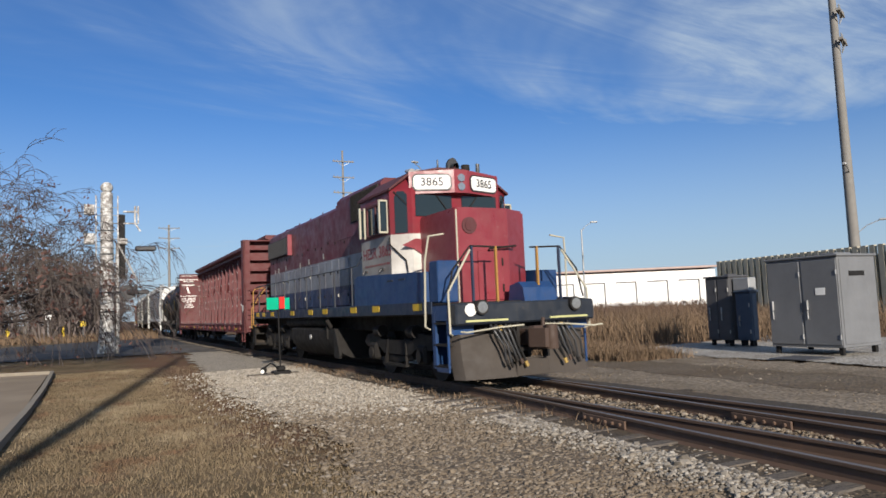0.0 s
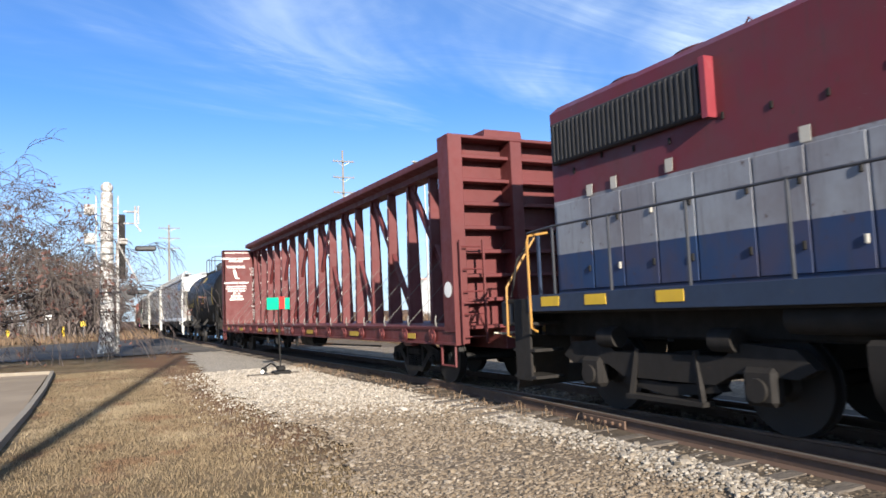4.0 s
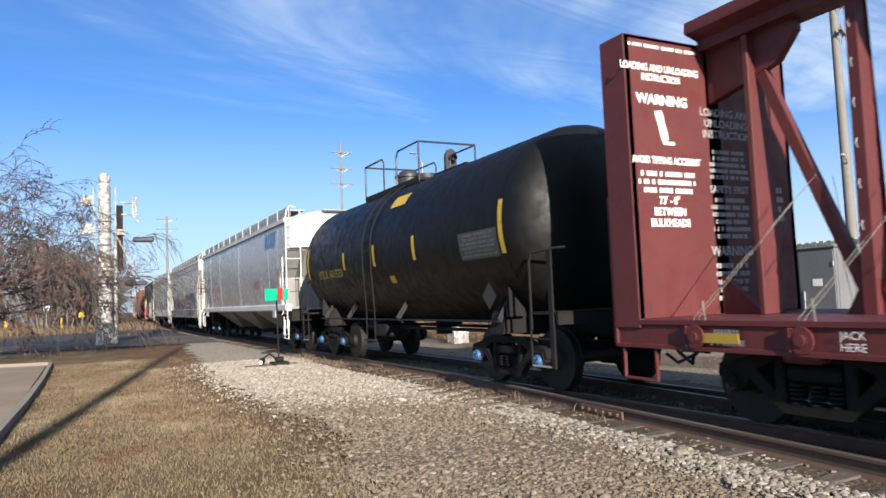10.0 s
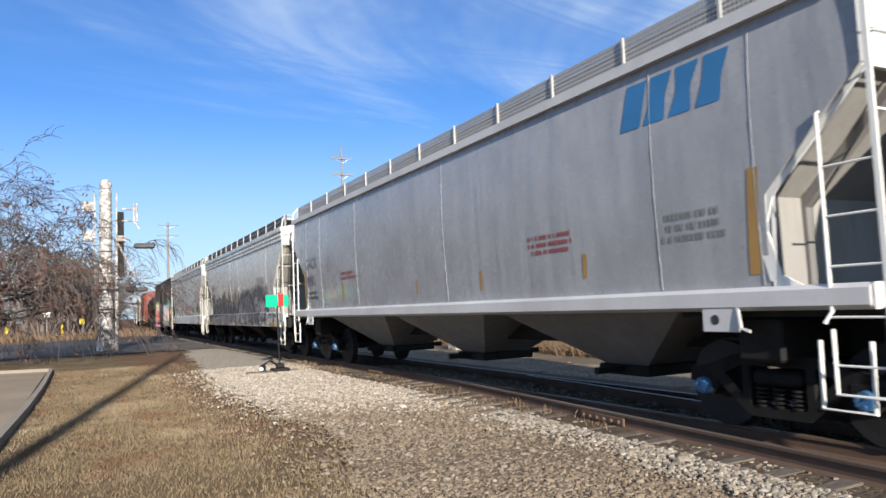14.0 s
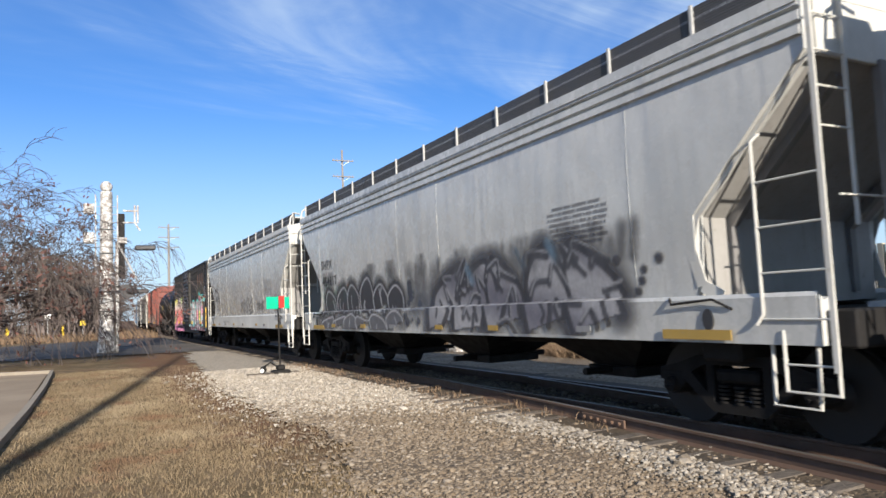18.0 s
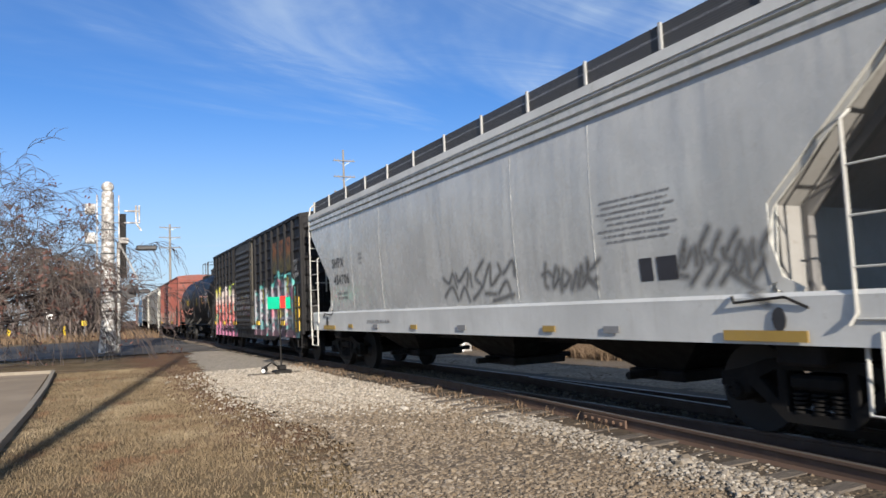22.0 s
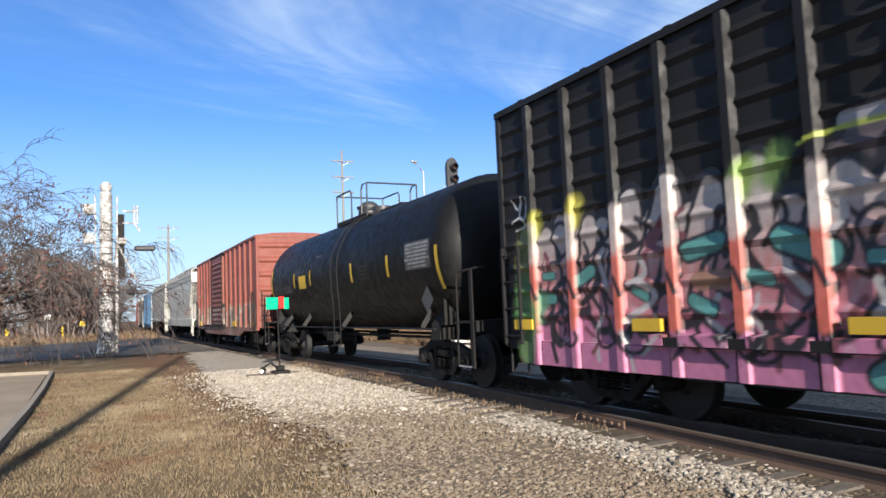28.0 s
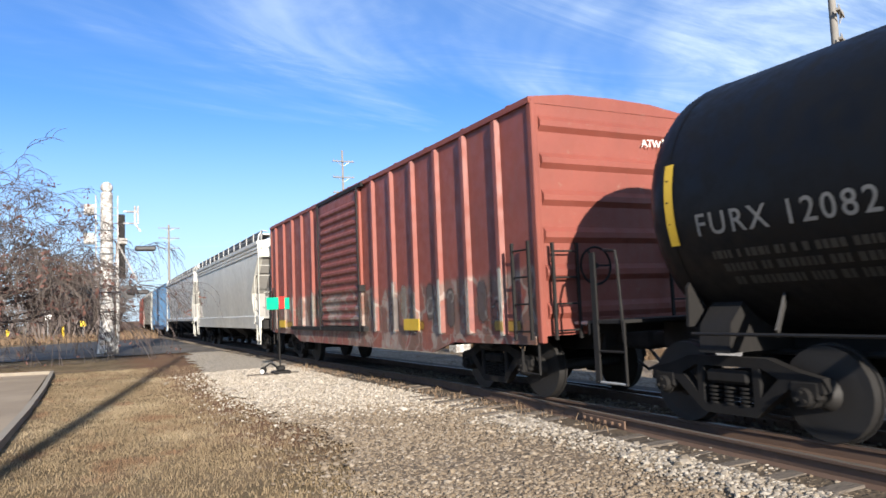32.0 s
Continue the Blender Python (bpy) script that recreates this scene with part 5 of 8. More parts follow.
# centre-beam flat car -------------------------------------------------------
def centerbeam(u0, u1):
    car, mid, L = start_car("centerbeam_flatcar", "empty maroon centre-beam lumber flat car with bulkheads", u0, u1)
    wheels = []
    bi, bo = 11.12, 11.55          # inner and outer faces of the bulkheads
    half, deck, top = 1.42, 1.1, 4.5
    part("deck", Mesh().box(-half, half, -bo, bo, deck - .06, deck, .01), M_CB, car)
    for s in (-1, 1):
        part("side_sill", Mesh().prism([(s * (half - .1), deck), (s * half, deck), (s * half, deck - .05), (s * (half - .03), deck - .06), (s * (half - .03), deck - .27), (s * half, deck - .28), (s * half, deck - .32), (s * (half - .16), deck - .32)], "y", -bo, bo), M_CB, car)
    part("centre_sill", Mesh().box(-.4, .4, -bo, bo, .66, deck - .06, .02), M_CB, car)
    for s in (-1, 1):
        a, b = s * bi, s * bo
        bk = part("bulkhead", Mesh().box(-half, half, a, a + s * .05, deck, top, .01), M_CB, car, "maroon steel bulkhead")
        for x in (-half, half):
            k = -1 if x < 0 else 1
            part("bulkhead_post", Mesh().box(x, x - k * .09, a, b, deck - .1, top - .02, .012), M_CB, bk)
            part("edge_flange", Mesh().box(x, x - k * .28, b - s * .03, b, deck - .3, top - .02, .01), M_CB, bk)
        part("top_flange", Mesh().box(-half, half, a, b, top - .06, top, .012), M_CB, bk)
        part("middle_post", Mesh().box(-.12, .12, a, b, deck, top - .06, .012), M_CB, bk)
        for i in range(7):
            z = deck + .42 + i * .43
            part("stiffener", Mesh().box(-half + .1, half - .1, a + s * .05, b - s * .1, z, z + .07, .01), M_CB, bk)
        for x in (-1, 1):
            part("grab_rung", Mesh().tube([(x * (half - .1), b, 1.5), (x * (half - .1), b + s * .1, 1.5), (x * (half - .6), b + s * .1, 1.5), (x * (half - .6), b, 1.5)], .016, 6), M_CB, bk)
            ladder(car, x * (half - .33), b, deck - .3, 2.6, M_CB, .46, 5, "x", s * .1)
            part("sill_step", Mesh().tube([(x * (half - .04), b - s * .1, deck - .3), (x * (half - .04), b - s * .1, .42), (x * (half - .04), b - s * .62, .42), (x * (half - .04), b - s * .62, deck - .3)], .024, 6), M_CB, car)
        coupler(car, s * (bo - .15), s)
        truck(car, s * (bo - 2.35), None, wheels)
        part("bolster", Mesh().box(-1.3, 1.3, s * (bo - 2.35) - .2, s * (bo - 2.35) + .2, .7, deck - .06, .03), M_CB, car)
    # beam: wide top chord on slender tapered posts, crossed in the middle bay and braced outwards
    part("top_chord", Mesh().prism([(-.42, top + .14), (-.4, top + .25), (.4, top + .25), (.42, top + .14), (.41, top + .1), (.2, top + .04), (.2, top - .09), (-.2, top - .09), (-.2, top + .04), (-.41, top + .1)], "y", -bi, bi), M_CB, car, "wide maroon top chord")
    spots = sorted(q * (.6 + 1.235 * i) - .04 for q in (-1, 1) for i in range(8))
    foot, head = top - .08, .085
    for i, y in enumerate(spots):
        ring = lambda hx, hy, z, x0=0.0: [(x0 - hx, y - hy, z), (x0 + hx, y - hy, z), (x0 + hx, y + hy, z), (x0 - hx, y + hy, z)]
        post = part("post", Mesh().loft([ring(.155, .042, deck), ring(head, .034, foot)]), M_CB, car)
        for q in (-1, 1):
            part("post_flange", Mesh().loft([ring(.009, .068, deck, q * .16), ring(.009, .055, foot, q * (head + .008))]), M_CB, post)
        for k in range(6):
            z = 2.0 + k * .42
            hx = .16 + (head - .16) * (z - deck) / (foot - deck)
            part("strap_eye", Mesh().tube([(-hx - .012, y + .02, z + .05), (-hx - .035, y + .02, z), (-hx - .012, y + .02, z - .05)], .008, 5), M_GALV, post)
    for i, j in ((8, 6), (7, 9), (6, 4), (4, 2), (2, 0), (9, 11), (11, 13), (13, 15), (-1, 0), (16, 15)):
        y0 = -bi + .5 if i < 0 else bi - .5 if i > 15 else spots[i]
        y1 = spots[j]
        k = 1 if y1 > y0 else -1
        part("diagonal", Mesh().beam((0, y0 + k * .1, foot - .08), (0, y1 - k * .1, deck + .2), .1, .13), M_CB, car, "slanted steel brace")
        part("gusset", Mesh().prism([(y0 - k * .08, foot), (y0 + k * .34, foot), (y0 + k * .32, foot - .16), (y0 + k * .14, foot - .3), (y0 - k * .06, foot - .3)], "x", -.03, .03), M_CB, car)
        part("foot_gusset", Mesh().prism([(y1 - k * .34, deck), (y1 + k * .06, deck), (y1 + k * .05, deck + .36), (y1 - k * .14, deck + .36)], "x", -.03, .03), M_CB, car)
    # plated ends of the beam
    for s in (-1, 1):
        part("end_post", Mesh().box(-.17, .17, s * (bi - .62), s * (bi - .7), deck, top - .1, .01), M_CB, car)
        part("end_gusset", Mesh().prism([(s * bi, top - .05), (s * (bi - 1.25), top - .05), (s * (bi - 1.25), top - .22), (s * (bi - 1.0), top - .5), (s * (bi - .6), top - .62), (s * bi, top - .75)], "x", -.06, .06), M_CB, car)
        part("end_gusset", Mesh().prism([(s * bi, deck), (s * (bi - .6), deck), (s * bi, deck + .5)], "x", -.05, .05), M_CB, car)
    # cables and their winches along the side
    m_rope = plain("steel_cable", (.14, .132, .12), .55, .3)
    for y in [s * (.6 + 1.235 * i) - .17 for s in (-1, 1) for i in range(9)]:
        for s in (-1, 1):
            w = part("winch", Mesh().cyl((s * (half - .06), y, deck - .17), (s * (half + .05), y, deck - .17), .055, n=12).cyl((s * (half + .0), y, deck - .17), (s * (half + .025), y, deck - .17), .125, n=16).cyl((s * (half + .025), y, deck - .17), (s * (half + .03), y, deck - .17), .075, n=14).box(s * (half - .02), s * (half + .03), y + .1, y + .125, deck - .28, deck - .06), M_CB, car)
            part("cable", Mesh().tube([(s * (half - .02), y, deck - .12), (s * (half - .06), y - .01, deck + .03), (s * .14, y - .62, deck + 1.5)], .0035, 5), m_rope, w, "slack steel tie-down cable")
            part("cable", Mesh().tube([(s * (half - .02), y + .07, deck - .12), (s * (half - .06), y + .05, deck + .03), (s * .14, y - .52, deck + 1.42)], .0035, 5), m_rope, w, "slack steel tie-down cable")
            part("hook", Mesh().tube([(s * (half - .03), y - .12, deck - .02), (s * (half + .01), y - .14, deck + .1), (s * (half - .02), y - .11, deck + .2)], .013, 6), m_rope, w, "worn cable hook")
    for y in (-9.6, -6.4, -2.7, .95, 3.72, 7.2, 10.05):
        part("reflector", Mesh().box(-half - .012, -half - .004, y - .3, y + .3, deck - .23, deck - .13), M_DULLY, car, "faded yellow reflector strip")
    for y in (-1.0, 1.52, 2.85):
        part("step_bracket", Mesh().box(-1.36, -1.32, y - .1, y - .07, .47, deck - .3).box(-1.36, -1.32, y + .07, y + .1, .47, deck - .3).box(-1.36, -1.32, y - .07, y + .07, .47, .5), M_STEEL, car)
    part("brake_reservoir", Mesh().cyl((-.8, -1.6, .68), (-.8, -.3, .68), .24, n=14), M_STEEL, car)
    part("brake_rod", Mesh().tube([(-1.0, -7, .62), (-.9, 0, .5), (-1.0, 7, .62)], .02, 5), M_STEEL, car)
    CARS.append((car, mid, wheels))
    return car, bi, bo, half, deck, top

# ---- the cars, front to back ----
loco_mid = 18.6
cb, bi, bo, half, deck, top = centerbeam(27.75, 52.25)

y_in = bi - .006
words("lettering", "WARNING", .17, M_WTEXT, cb, on_front(-.86, y_in, 3.72), bold=.006)
words("lettering", "LOADING AND UNLOADING\nINSTRUCTION", .12, M_WTEXT, cb, on_front(-.86, y_in, 4.05), stretch=.8, bold=.004)
words("lettering", "AVOID TIPPING ACCIDENT", .12, M_WTEXT, cb, on_front(-.84, y_in, 2.98), stretch=.75, bold=.004)
bars(cb, "lettering", -.84, y_in, 2.72, 3, .98, .3, M_WTEXT, "lines of small white lettering", 5, "front")
words("lettering", "73' - 0\"\nBETWEEN\nBULKHEADS", .135, M_WTEXT, cb, on_front(-.84, y_in, 2.36), stretch=.85, bold=.004)
bars(cb, "lettering", -.8, y_in, 4.38, 1, 1.1, .07, M_WTEXT, "line of small white lettering", 6, "front")
# dimmed white: shade painted into the bulkhead's shadowed column, wear on the sill
M_DIMW = plain("worn_shaded_lettering", (.3, .28, .27), .65, 0, .35)
words("lettering", "LOADING AND\nUNLOADING\nINSTRUCTION", .14, M_DIMW, cb, on_front(.22, y_in, 3.5), stretch=.95, bold=.003)
bars(cb, "lettering", .22, y_in, 2.98, 5, .72, .4, M_DIMW, "lines of small white lettering", 45, "front")
words("lettering", "WARNING", .17, M_DIMW, cb, on_front(.18, y_in, 1.88), stretch=.9, bold=.004)
bars(cb, "lettering", .16, y_in, 1.5, 5, .6, .5, M_DIMW, "lines of small white lettering", 46, "front")
bars(cb, "lettering", .98, y_in, 2.5, 4, .5, .5, M_DIMW, "lines of small white lettering", 47, "front")
words("lettering", "SAFETY FIRST", .13, M_DIMW, cb, on_front(.2, y_in, 2.66), stretch=.9, bold=.003)
bars(cb, "lettering", .2, y_in, 2.3, 6, .7, .55, M_DIMW, "lines of small white lettering", 8, "front")
pic = Mesh().add([(-.03, -.2, 0), (.16, -.2, 0), (.16, -.16, 0), (-.03, -.16, 0), (-.14, .2, 0), (-.02, .22, 0), (.07, -.14, 0), (-.04, -.16, 0)], [(0, 1, 2, 3), (7, 6, 5, 4)])
pc = part("pictogram", pic, M_WTEXT, cb, "white tipping-load pictogram", 0)
pc.matrix_local = on_front(-.86, y_in, 3.38)
words("lettering", "62666", .22, M_DIMW, cb, on_side(-half - .006, 2.28, deck - .17), stretch=.8, bold=.003, space=1.2)
words("lettering", "LD LMT\nLT WT", .105, M_DIMW, cb, on_side(-half - .006, -.02, deck - .16), stretch=.9, bold=.003, space=1.15)
bars(cb, "lettering", -half - .006, -.52, deck - .16, 2, .42, .22, M_DIMW, "two lines of white figures", 29)
bars(cb, "lettering", -half - .006, 3.22, deck - .17, 2, .2, .2, M_DIMW, "small worn marks on the side sill", 27)
bars(cb, "lettering", -half - .006, 9.9, deck - .17, 2, .42, .2, M_STENCIL, "small grey lettering on the side sill", 28)
words("lettering", "JACK\nHERE", .1, M_WTEXT, cb, on_side(-half - .006, 8.6, deck - .17))
emb = part("emblem", Mesh().cyl((-half - .008, -bi - .22, 1.75), (-half - .004, -bi - .22, 1.75), .14, n=20), M_WTEXT, cb, "round white emblem")

# black tank car
t1, te, wrap, zc, shell = tank_car(52.3, 65.4, "black tank car with yellow lettering", 2.54, 1.57, M_CAPBLUE, .72, .45, (-.5, 2.65))
R = 1.57
for y, a0, a1 in ((-5.03, 77, 107), (-1.9, 86, 103), (.14, 86, 103), (2.06, 87, 102), (4.98, 76, 106)):
    wrap("reflector", y, a0, a1, .12, M_YELLOW, "yellow reflector strip")
hug(words("lettering", "UTLX 601320", .29, plain("faded_yellow_lettering", (.34, .24, .04), .6, 0, .35), t1, on_side(-R, 3.22, 2.16), stretch=.94, bold=.003, space=1.2), shell)
hug(bars(t1, "lettering", -R, 3.2, 1.75, 3, 1.5, .38, M_TANKTXT, "faded small lettering", 11), shell)
def backing(car, surf, y, z, w, h, mat, label):
    m = Mesh()
    for i in range(6):
        a, b = -h / 2 + h * i / 6, -h / 2 + h * (i + 1) / 6
        m.add([(-w / 2, a, 0), (w / 2, a, 0), (w / 2, b, 0), (-w / 2, b, 0)], [(0, 1, 2, 3)])
    return hug(part("panel_backing", m, mat, car, label, 0, on_side(-1.6, y, z)), surf, .004)


M_PANEL = plain("grey_panel", (.05, .05, .05), .6, 0, .3)
backing(t1, shell, -4.3, 2.27, 1.22, .44, M_PANEL, "dull grey data panel")
hug(bars(t1, "lettering", -R, -4.3, 2.27, 6, 1.15, .4, M_TANKTXT2, "panel of small white lettering", 12), shell, .008)
pl = part("placard", Mesh().add([(0, -.22, 0), (.22, 0, 0), (0, .22, 0), (-.22, 0, 0)], [(0, 1, 2, 3)]), M_TANKTXT, t1, "diamond placard holder", 0)
pl.matrix_local = on_side(-1.4, -4.34, 1.45)
wrap("panel_mark", -.72, 47, 58, .75, M_YELLOW, "yellow warning panel")
wrap("panel_mark", -.6, 112, 118, .25, M_YELLOW, "yellow sticker")

# silver hopper
h1, he, skin1 = hopper(65.45, 83.75, M_HOP1, M_HOP1S, M_HOPW, "silver-grey covered hopper with white ends and a blue mark", M_BAY, 4.03, 1.58, 3, M_CAPBLUE, .5, False, 1.42, .3, M_MESHL, (1.0, 3.26, 2.33, .4, 2.92))
hug(logo_blocks(h1, -1.6, -6.42, 3.58, 1.5, .5, M_BLUE), skin1)
hug(words("lettering", "GACX", .4, M_BTEXT, h1, on_side(-1.6, 6.88, 2.7), stretch=.88, space=1.08), skin1)
hug(words("lettering", "8981", .4, M_BTEXT, h1, on_side(-1.6, 6.95, 2.22), stretch=.88, space=1.08), skin1)
hug(bars(h1, "lettering", -1.6, 6.9, 1.85, 2, .95, .26, M_BTEXT, "small dark lettering", 13), skin1)
hug(bars(h1, "lettering", -1.6, 4.0, 2.24, 2, 1.3, .22, M_RFADE, "two lines of faded red lettering", 14), skin1)
hug(bars(h1, "lettering", -1.6, -4.1, 2.2, 3, 1.0, .3, M_RFADE, "faded red lettering", 15), skin1)
hug(bars(h1, "lettering", -1.6, -6.6, 2.15, 3, .9, .35, M_STENCIL, "small grey lettering", 16), skin1)
sq = Mesh()
for q in ((-.14, -.17, .14, -.15), (-.14, .15, .14, .17), (-.14, -.17, -.12, .17), (.12, -.17, .14, .17), (-.05, -.09, .05, .02)):
    sq.add([(q[0], q[1], 0), (q[2], q[1], 0), (q[2], q[3], 0), (q[0], q[3], 0)], [(0, 1, 2, 3)])
hug(part("stencil_square", sq, M_STENCIL, h1, "square stencilled mark", 0, on_side(-1.6, 5.4, 2.6)), skin1)
M_RUSTPATCH = paint("ochre_patch", (.34, .2, .06), .7, .4)
for y, w, hgt, z in ((7.55, .13, .95, 2.05), (4.44, .13, .42, 1.86), (-7.35, .12, 1.0, 2.1), (-4.8, .08, .3, 1.85), (-2.2, .08, .3, 1.8), (.2, .07, .25, 1.8)):
    pm = Mesh()
    for i in range(4):
        z0, z1 = -hgt / 2 + hgt * i / 4, -hgt / 2 + hgt * (i + 1) / 4
        pm.add([(-w / 2 + z0 * .1, z0, 0), (w / 2 + z0 * .1, z0, 0), (w / 2 + z1 * .1, z1, 0), (-w / 2 + z1 * .1, z1, 0)], [(0, 1, 2, 3)])
    hug(part("ochre_strip", pm, M_RUSTPATCH, h1, "ochre reflector strip", 0, on_side(-1.6, y, z)), skin1)
for y in (-7.38, -6.08, -1.0, 3.4, 6.1, 7.33):
    part("weld_seam", Mesh().tube([(-skin1(z) - .002, y - (z - 1.4) * .03, z) for z in (1.5, 2.0, 2.5, 3.0, 3.5, 3.9)], .007, 4), M_HOP1, h1)
for s in (-1, 1):
    jb = part("jack_bracket", Mesh().box(-1.61, -1.59, s * 6.94 - .22, s * 6.94 + .22, 1.06, 1.36, .006).tube([(-1.6, s * 7.14, 1.34), (-1.63, s * 7.2, 1.1), (-1.63, s * 7.3, 1.07)], .016, 5), M_HOP1S, h1, "pale jacking bracket with a dark hole")
    part("hole", Mesh().cyl((-1.614, s * 6.88, 1.18), (-1.6, s * 6.88, 1.18), .05, n=14), M_BLACK, jb)
words("lettering", "GACX\n8981", .2, M_BTEXT, h1, on_front(.95, -he - .06, 3.72), stretch=.9)

# two pale hoppers with spray paint
M_HOP2 = paint("grey_hopper", (.48, .48, .458), .22, .55, (.25, .23, .19), (.28, .24, .19), .6, dent=26)
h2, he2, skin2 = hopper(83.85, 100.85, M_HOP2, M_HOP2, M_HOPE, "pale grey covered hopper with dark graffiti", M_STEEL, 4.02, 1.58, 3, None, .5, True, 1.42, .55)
hug(words("lettering", "SHPX", .32, M_BTEXT, h2, on_side(-1.6, 5.75, 2.62), stretch=1.0, bold=.009, space=1.2), skin2)
hug(words("lettering", "454617", .32, M_BTEXT, h2, on_side(-1.6, 5.6, 2.2), stretch=1.0, bold=.009, space=1.2), skin2)
hug(bars(h2, "lettering", -1.6, -4.55, 2.42, 8, 1.3, .55, M_STENCIL, "block of small grey lettering", 18), skin2)
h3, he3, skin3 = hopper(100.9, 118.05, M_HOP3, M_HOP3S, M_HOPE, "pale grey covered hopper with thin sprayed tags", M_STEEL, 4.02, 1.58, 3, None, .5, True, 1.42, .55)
hug(words("lettering", "SHPX", .32, M_BTEXT, h3, on_side(-1.6, 5.95, 2.62), stretch=1.0, bold=.009, space=1.2), skin3)
hug(words("lettering", "454706", .32, M_BTEXT, h3, on_side(-1.6, 5.75, 2.2), stretch=1.0, bold=.009, space=1.2), skin3)
hug(bars(h3, "lettering", -1.6, 5.75, 1.82, 2, .9, .22, M_STENCIL, "small grey lettering", 41), skin3)
hug(bars(h3, "lettering", -1.6, 4.35, 2.62, 3, .25, .3, M_STENCIL, "small square stencil", 42), skin3)
bars(h3, "lettering", -1.604, 3.3, 1.2, 1, 1.3, .09, M_STENCIL, "line of lettering on the sill", 43)
for car_, skin_, ys_ in ((h2, skin2, (-5.5, -.6, 1.2, 6.35)), (h3, skin3, (-3.8, -2.0, 3.2, 5.0))):
    for y in ys_:
        part("weld_seam", Mesh().tube([(-skin_(z) + .001, y - (z - 1.4) * .03, z) for z in (1.46, 2.0, 2.5, 3.0, 3.5, 3.62)], .007, 4), M_HOP3, car_)
hug(bars(h3, "lettering", -1.6, -4.58, 2.37, 8, 1.3, .55, M_STENCIL, "block of small dark lettering", 19, "side", .6), skin3)
for y, w in ((-4.68, .2), (-5.0, .3)):
    hug(part("data_plate", Mesh().add([(-w / 2, -.13, 0), (w / 2, -.13, 0), (w / 2, .13, 0), (-w / 2, .13, 0)], [(0, 1, 2, 3)]), M_BTEXT, h3, "black data plate", 0, on_side(-1.6, y, 1.76)), skin3)


# black boxcar, painted over
POSTS = ([-7.03 + .885 * i for i in range(7)], [2.75 + .862 * i for i in range(6)])
bx, be, bez = boxcar(118.1, 135.05, "black outside-braced boxcar covered in bright graffiti", M_BOX, M_BOX, 4.5, 1.5, (-1.26, 1.82), .92, (7, 6), 7, None, None, .18, POSTS)


def box_skin(y, z):
    """How far the braced side of the boxcar stands out, ribs, posts and door included."""
    for i in POSTS[0] + POSTS[1]:
        if abs(y - i) < .1:
            return 1.5 + .07 * min(1, max(0, (.1 - abs(y - i)) / .04))
    if z < .93:
        return 1.53
    if -1.3 < y < 1.86:
        q = ((z - 1.17) % .231) / .231
        return 1.62 if q < .65 else 1.57
    if z < 1.06:
        return 1.63 if -1.5 < y < 4.9 else 1.5
    q = (z - 1.27 + .17) % .34 - .17
    return 1.5 + .035 * max(0, 1 - abs(q) / .07)


k = Mat("faded_orange")
_, _, oz = k.sep()
c = k.mix(k.ramp(oz, 3.0, 3.5), (.1, .082, .024), (.21, .08, .024))
M_ORANGE = k.done(k.mix(k.ramp(k.noise(4, 5, .7), .45, .62), c, (.02, .018, .016)), .65)
for y in (-4.8, -5.68, -6.55):
    part("company_mark", Mesh().box(-1.542, -1.536, y - .25, y + .25, 2.75, 3.78), M_ORANGE, bx, "faded orange company mark")
words("sprayed_tag", "TODAY\nAND\nFOREVER", .2, M_STRAPW, bx, on_side(-1.545, -7.44, 2.76) @ pose(0, 0, 0, 0, 0, 7), "white sprayed lettering", .68, .002)
for z in (.88, 1.24, 1.62):
    part("yellow_patch", Mesh().box(-1.542, -1.503, -7.6, -7.25, z, z + .33), M_YELLOW, bx, "yellow reflective patch")
for y in (-5.9, -2.2, 2.3, 4.85, 7.3):
    part("reflector", Mesh().box(-1.6, -1.545, y - .22, y + .22, 1.08, 1.22), M_YELLOW, bx, "yellow reflector strip")

# second black tank car
t2, te2, wrap2, zc2, shell2 = tank_car(135.1, 150.9, "black tank car with white lettering", 2.46, 1.51, None, 1.12, -.62, (-.9, 1.45))
R2 = 1.51
for y, a0, a1 in ((-6.3, 86, 117), (-4.0, 86, 103), (-1.78, 86, 103), (1.59, 84, 100), (3.23, 84, 100), (te2 - .8, 74, 108)):
    wrap2("reflector", y, a0, a1, .12, M_YELLOW, "yellow reflector strip")
wrap2("warning_panel", 2.38, 88, 102, .7, M_YELLOW, "yellow warning notice")
hug(words("lettering", "FURX 120821", .32, M_TANKTXT2, t2, on_side(-R2, 4.6, 2.16), stretch=.98, bold=.003, space=1.2), shell2)
hug(bars(t2, "lettering", -R2, 4.6, 1.72, 3, 1.9, .4, M_TANKTXT, "faded small lettering", 22), shell2)
backing(t2, shell2, -5.47, 2.45, 1.14, .54, M_PANEL, "dull grey data panel")
hug(bars(t2, "lettering", -R2, -5.47, 2.45, 7, 1.1, .5, plain("white_stencil", (.3, .3, .29), .6, 0, .3), "panel of small white lettering", 23), shell2, .008)
pl = part("placard", Mesh().add([(0, -.26, 0), (.26, 0, 0), (0, .26, 0), (-.26, 0, 0)], [(0, 1, 2, 3)]), M_PANEL, t2, "grey diamond placard holder", 0)
pl.matrix_local = on_side(-1.4, -5.65, 1.6)
hug(bars(t2, "lettering", -R2, -2.6, 2.3, 4, .75, .35, M_TANKTXT, "faded small lettering", 24), shell2)
hug(bars(t2, "lettering", -R2, -2.7, 1.72, 6, .75, .35, M_TANKTXT, "faded small lettering", 25), shell2)
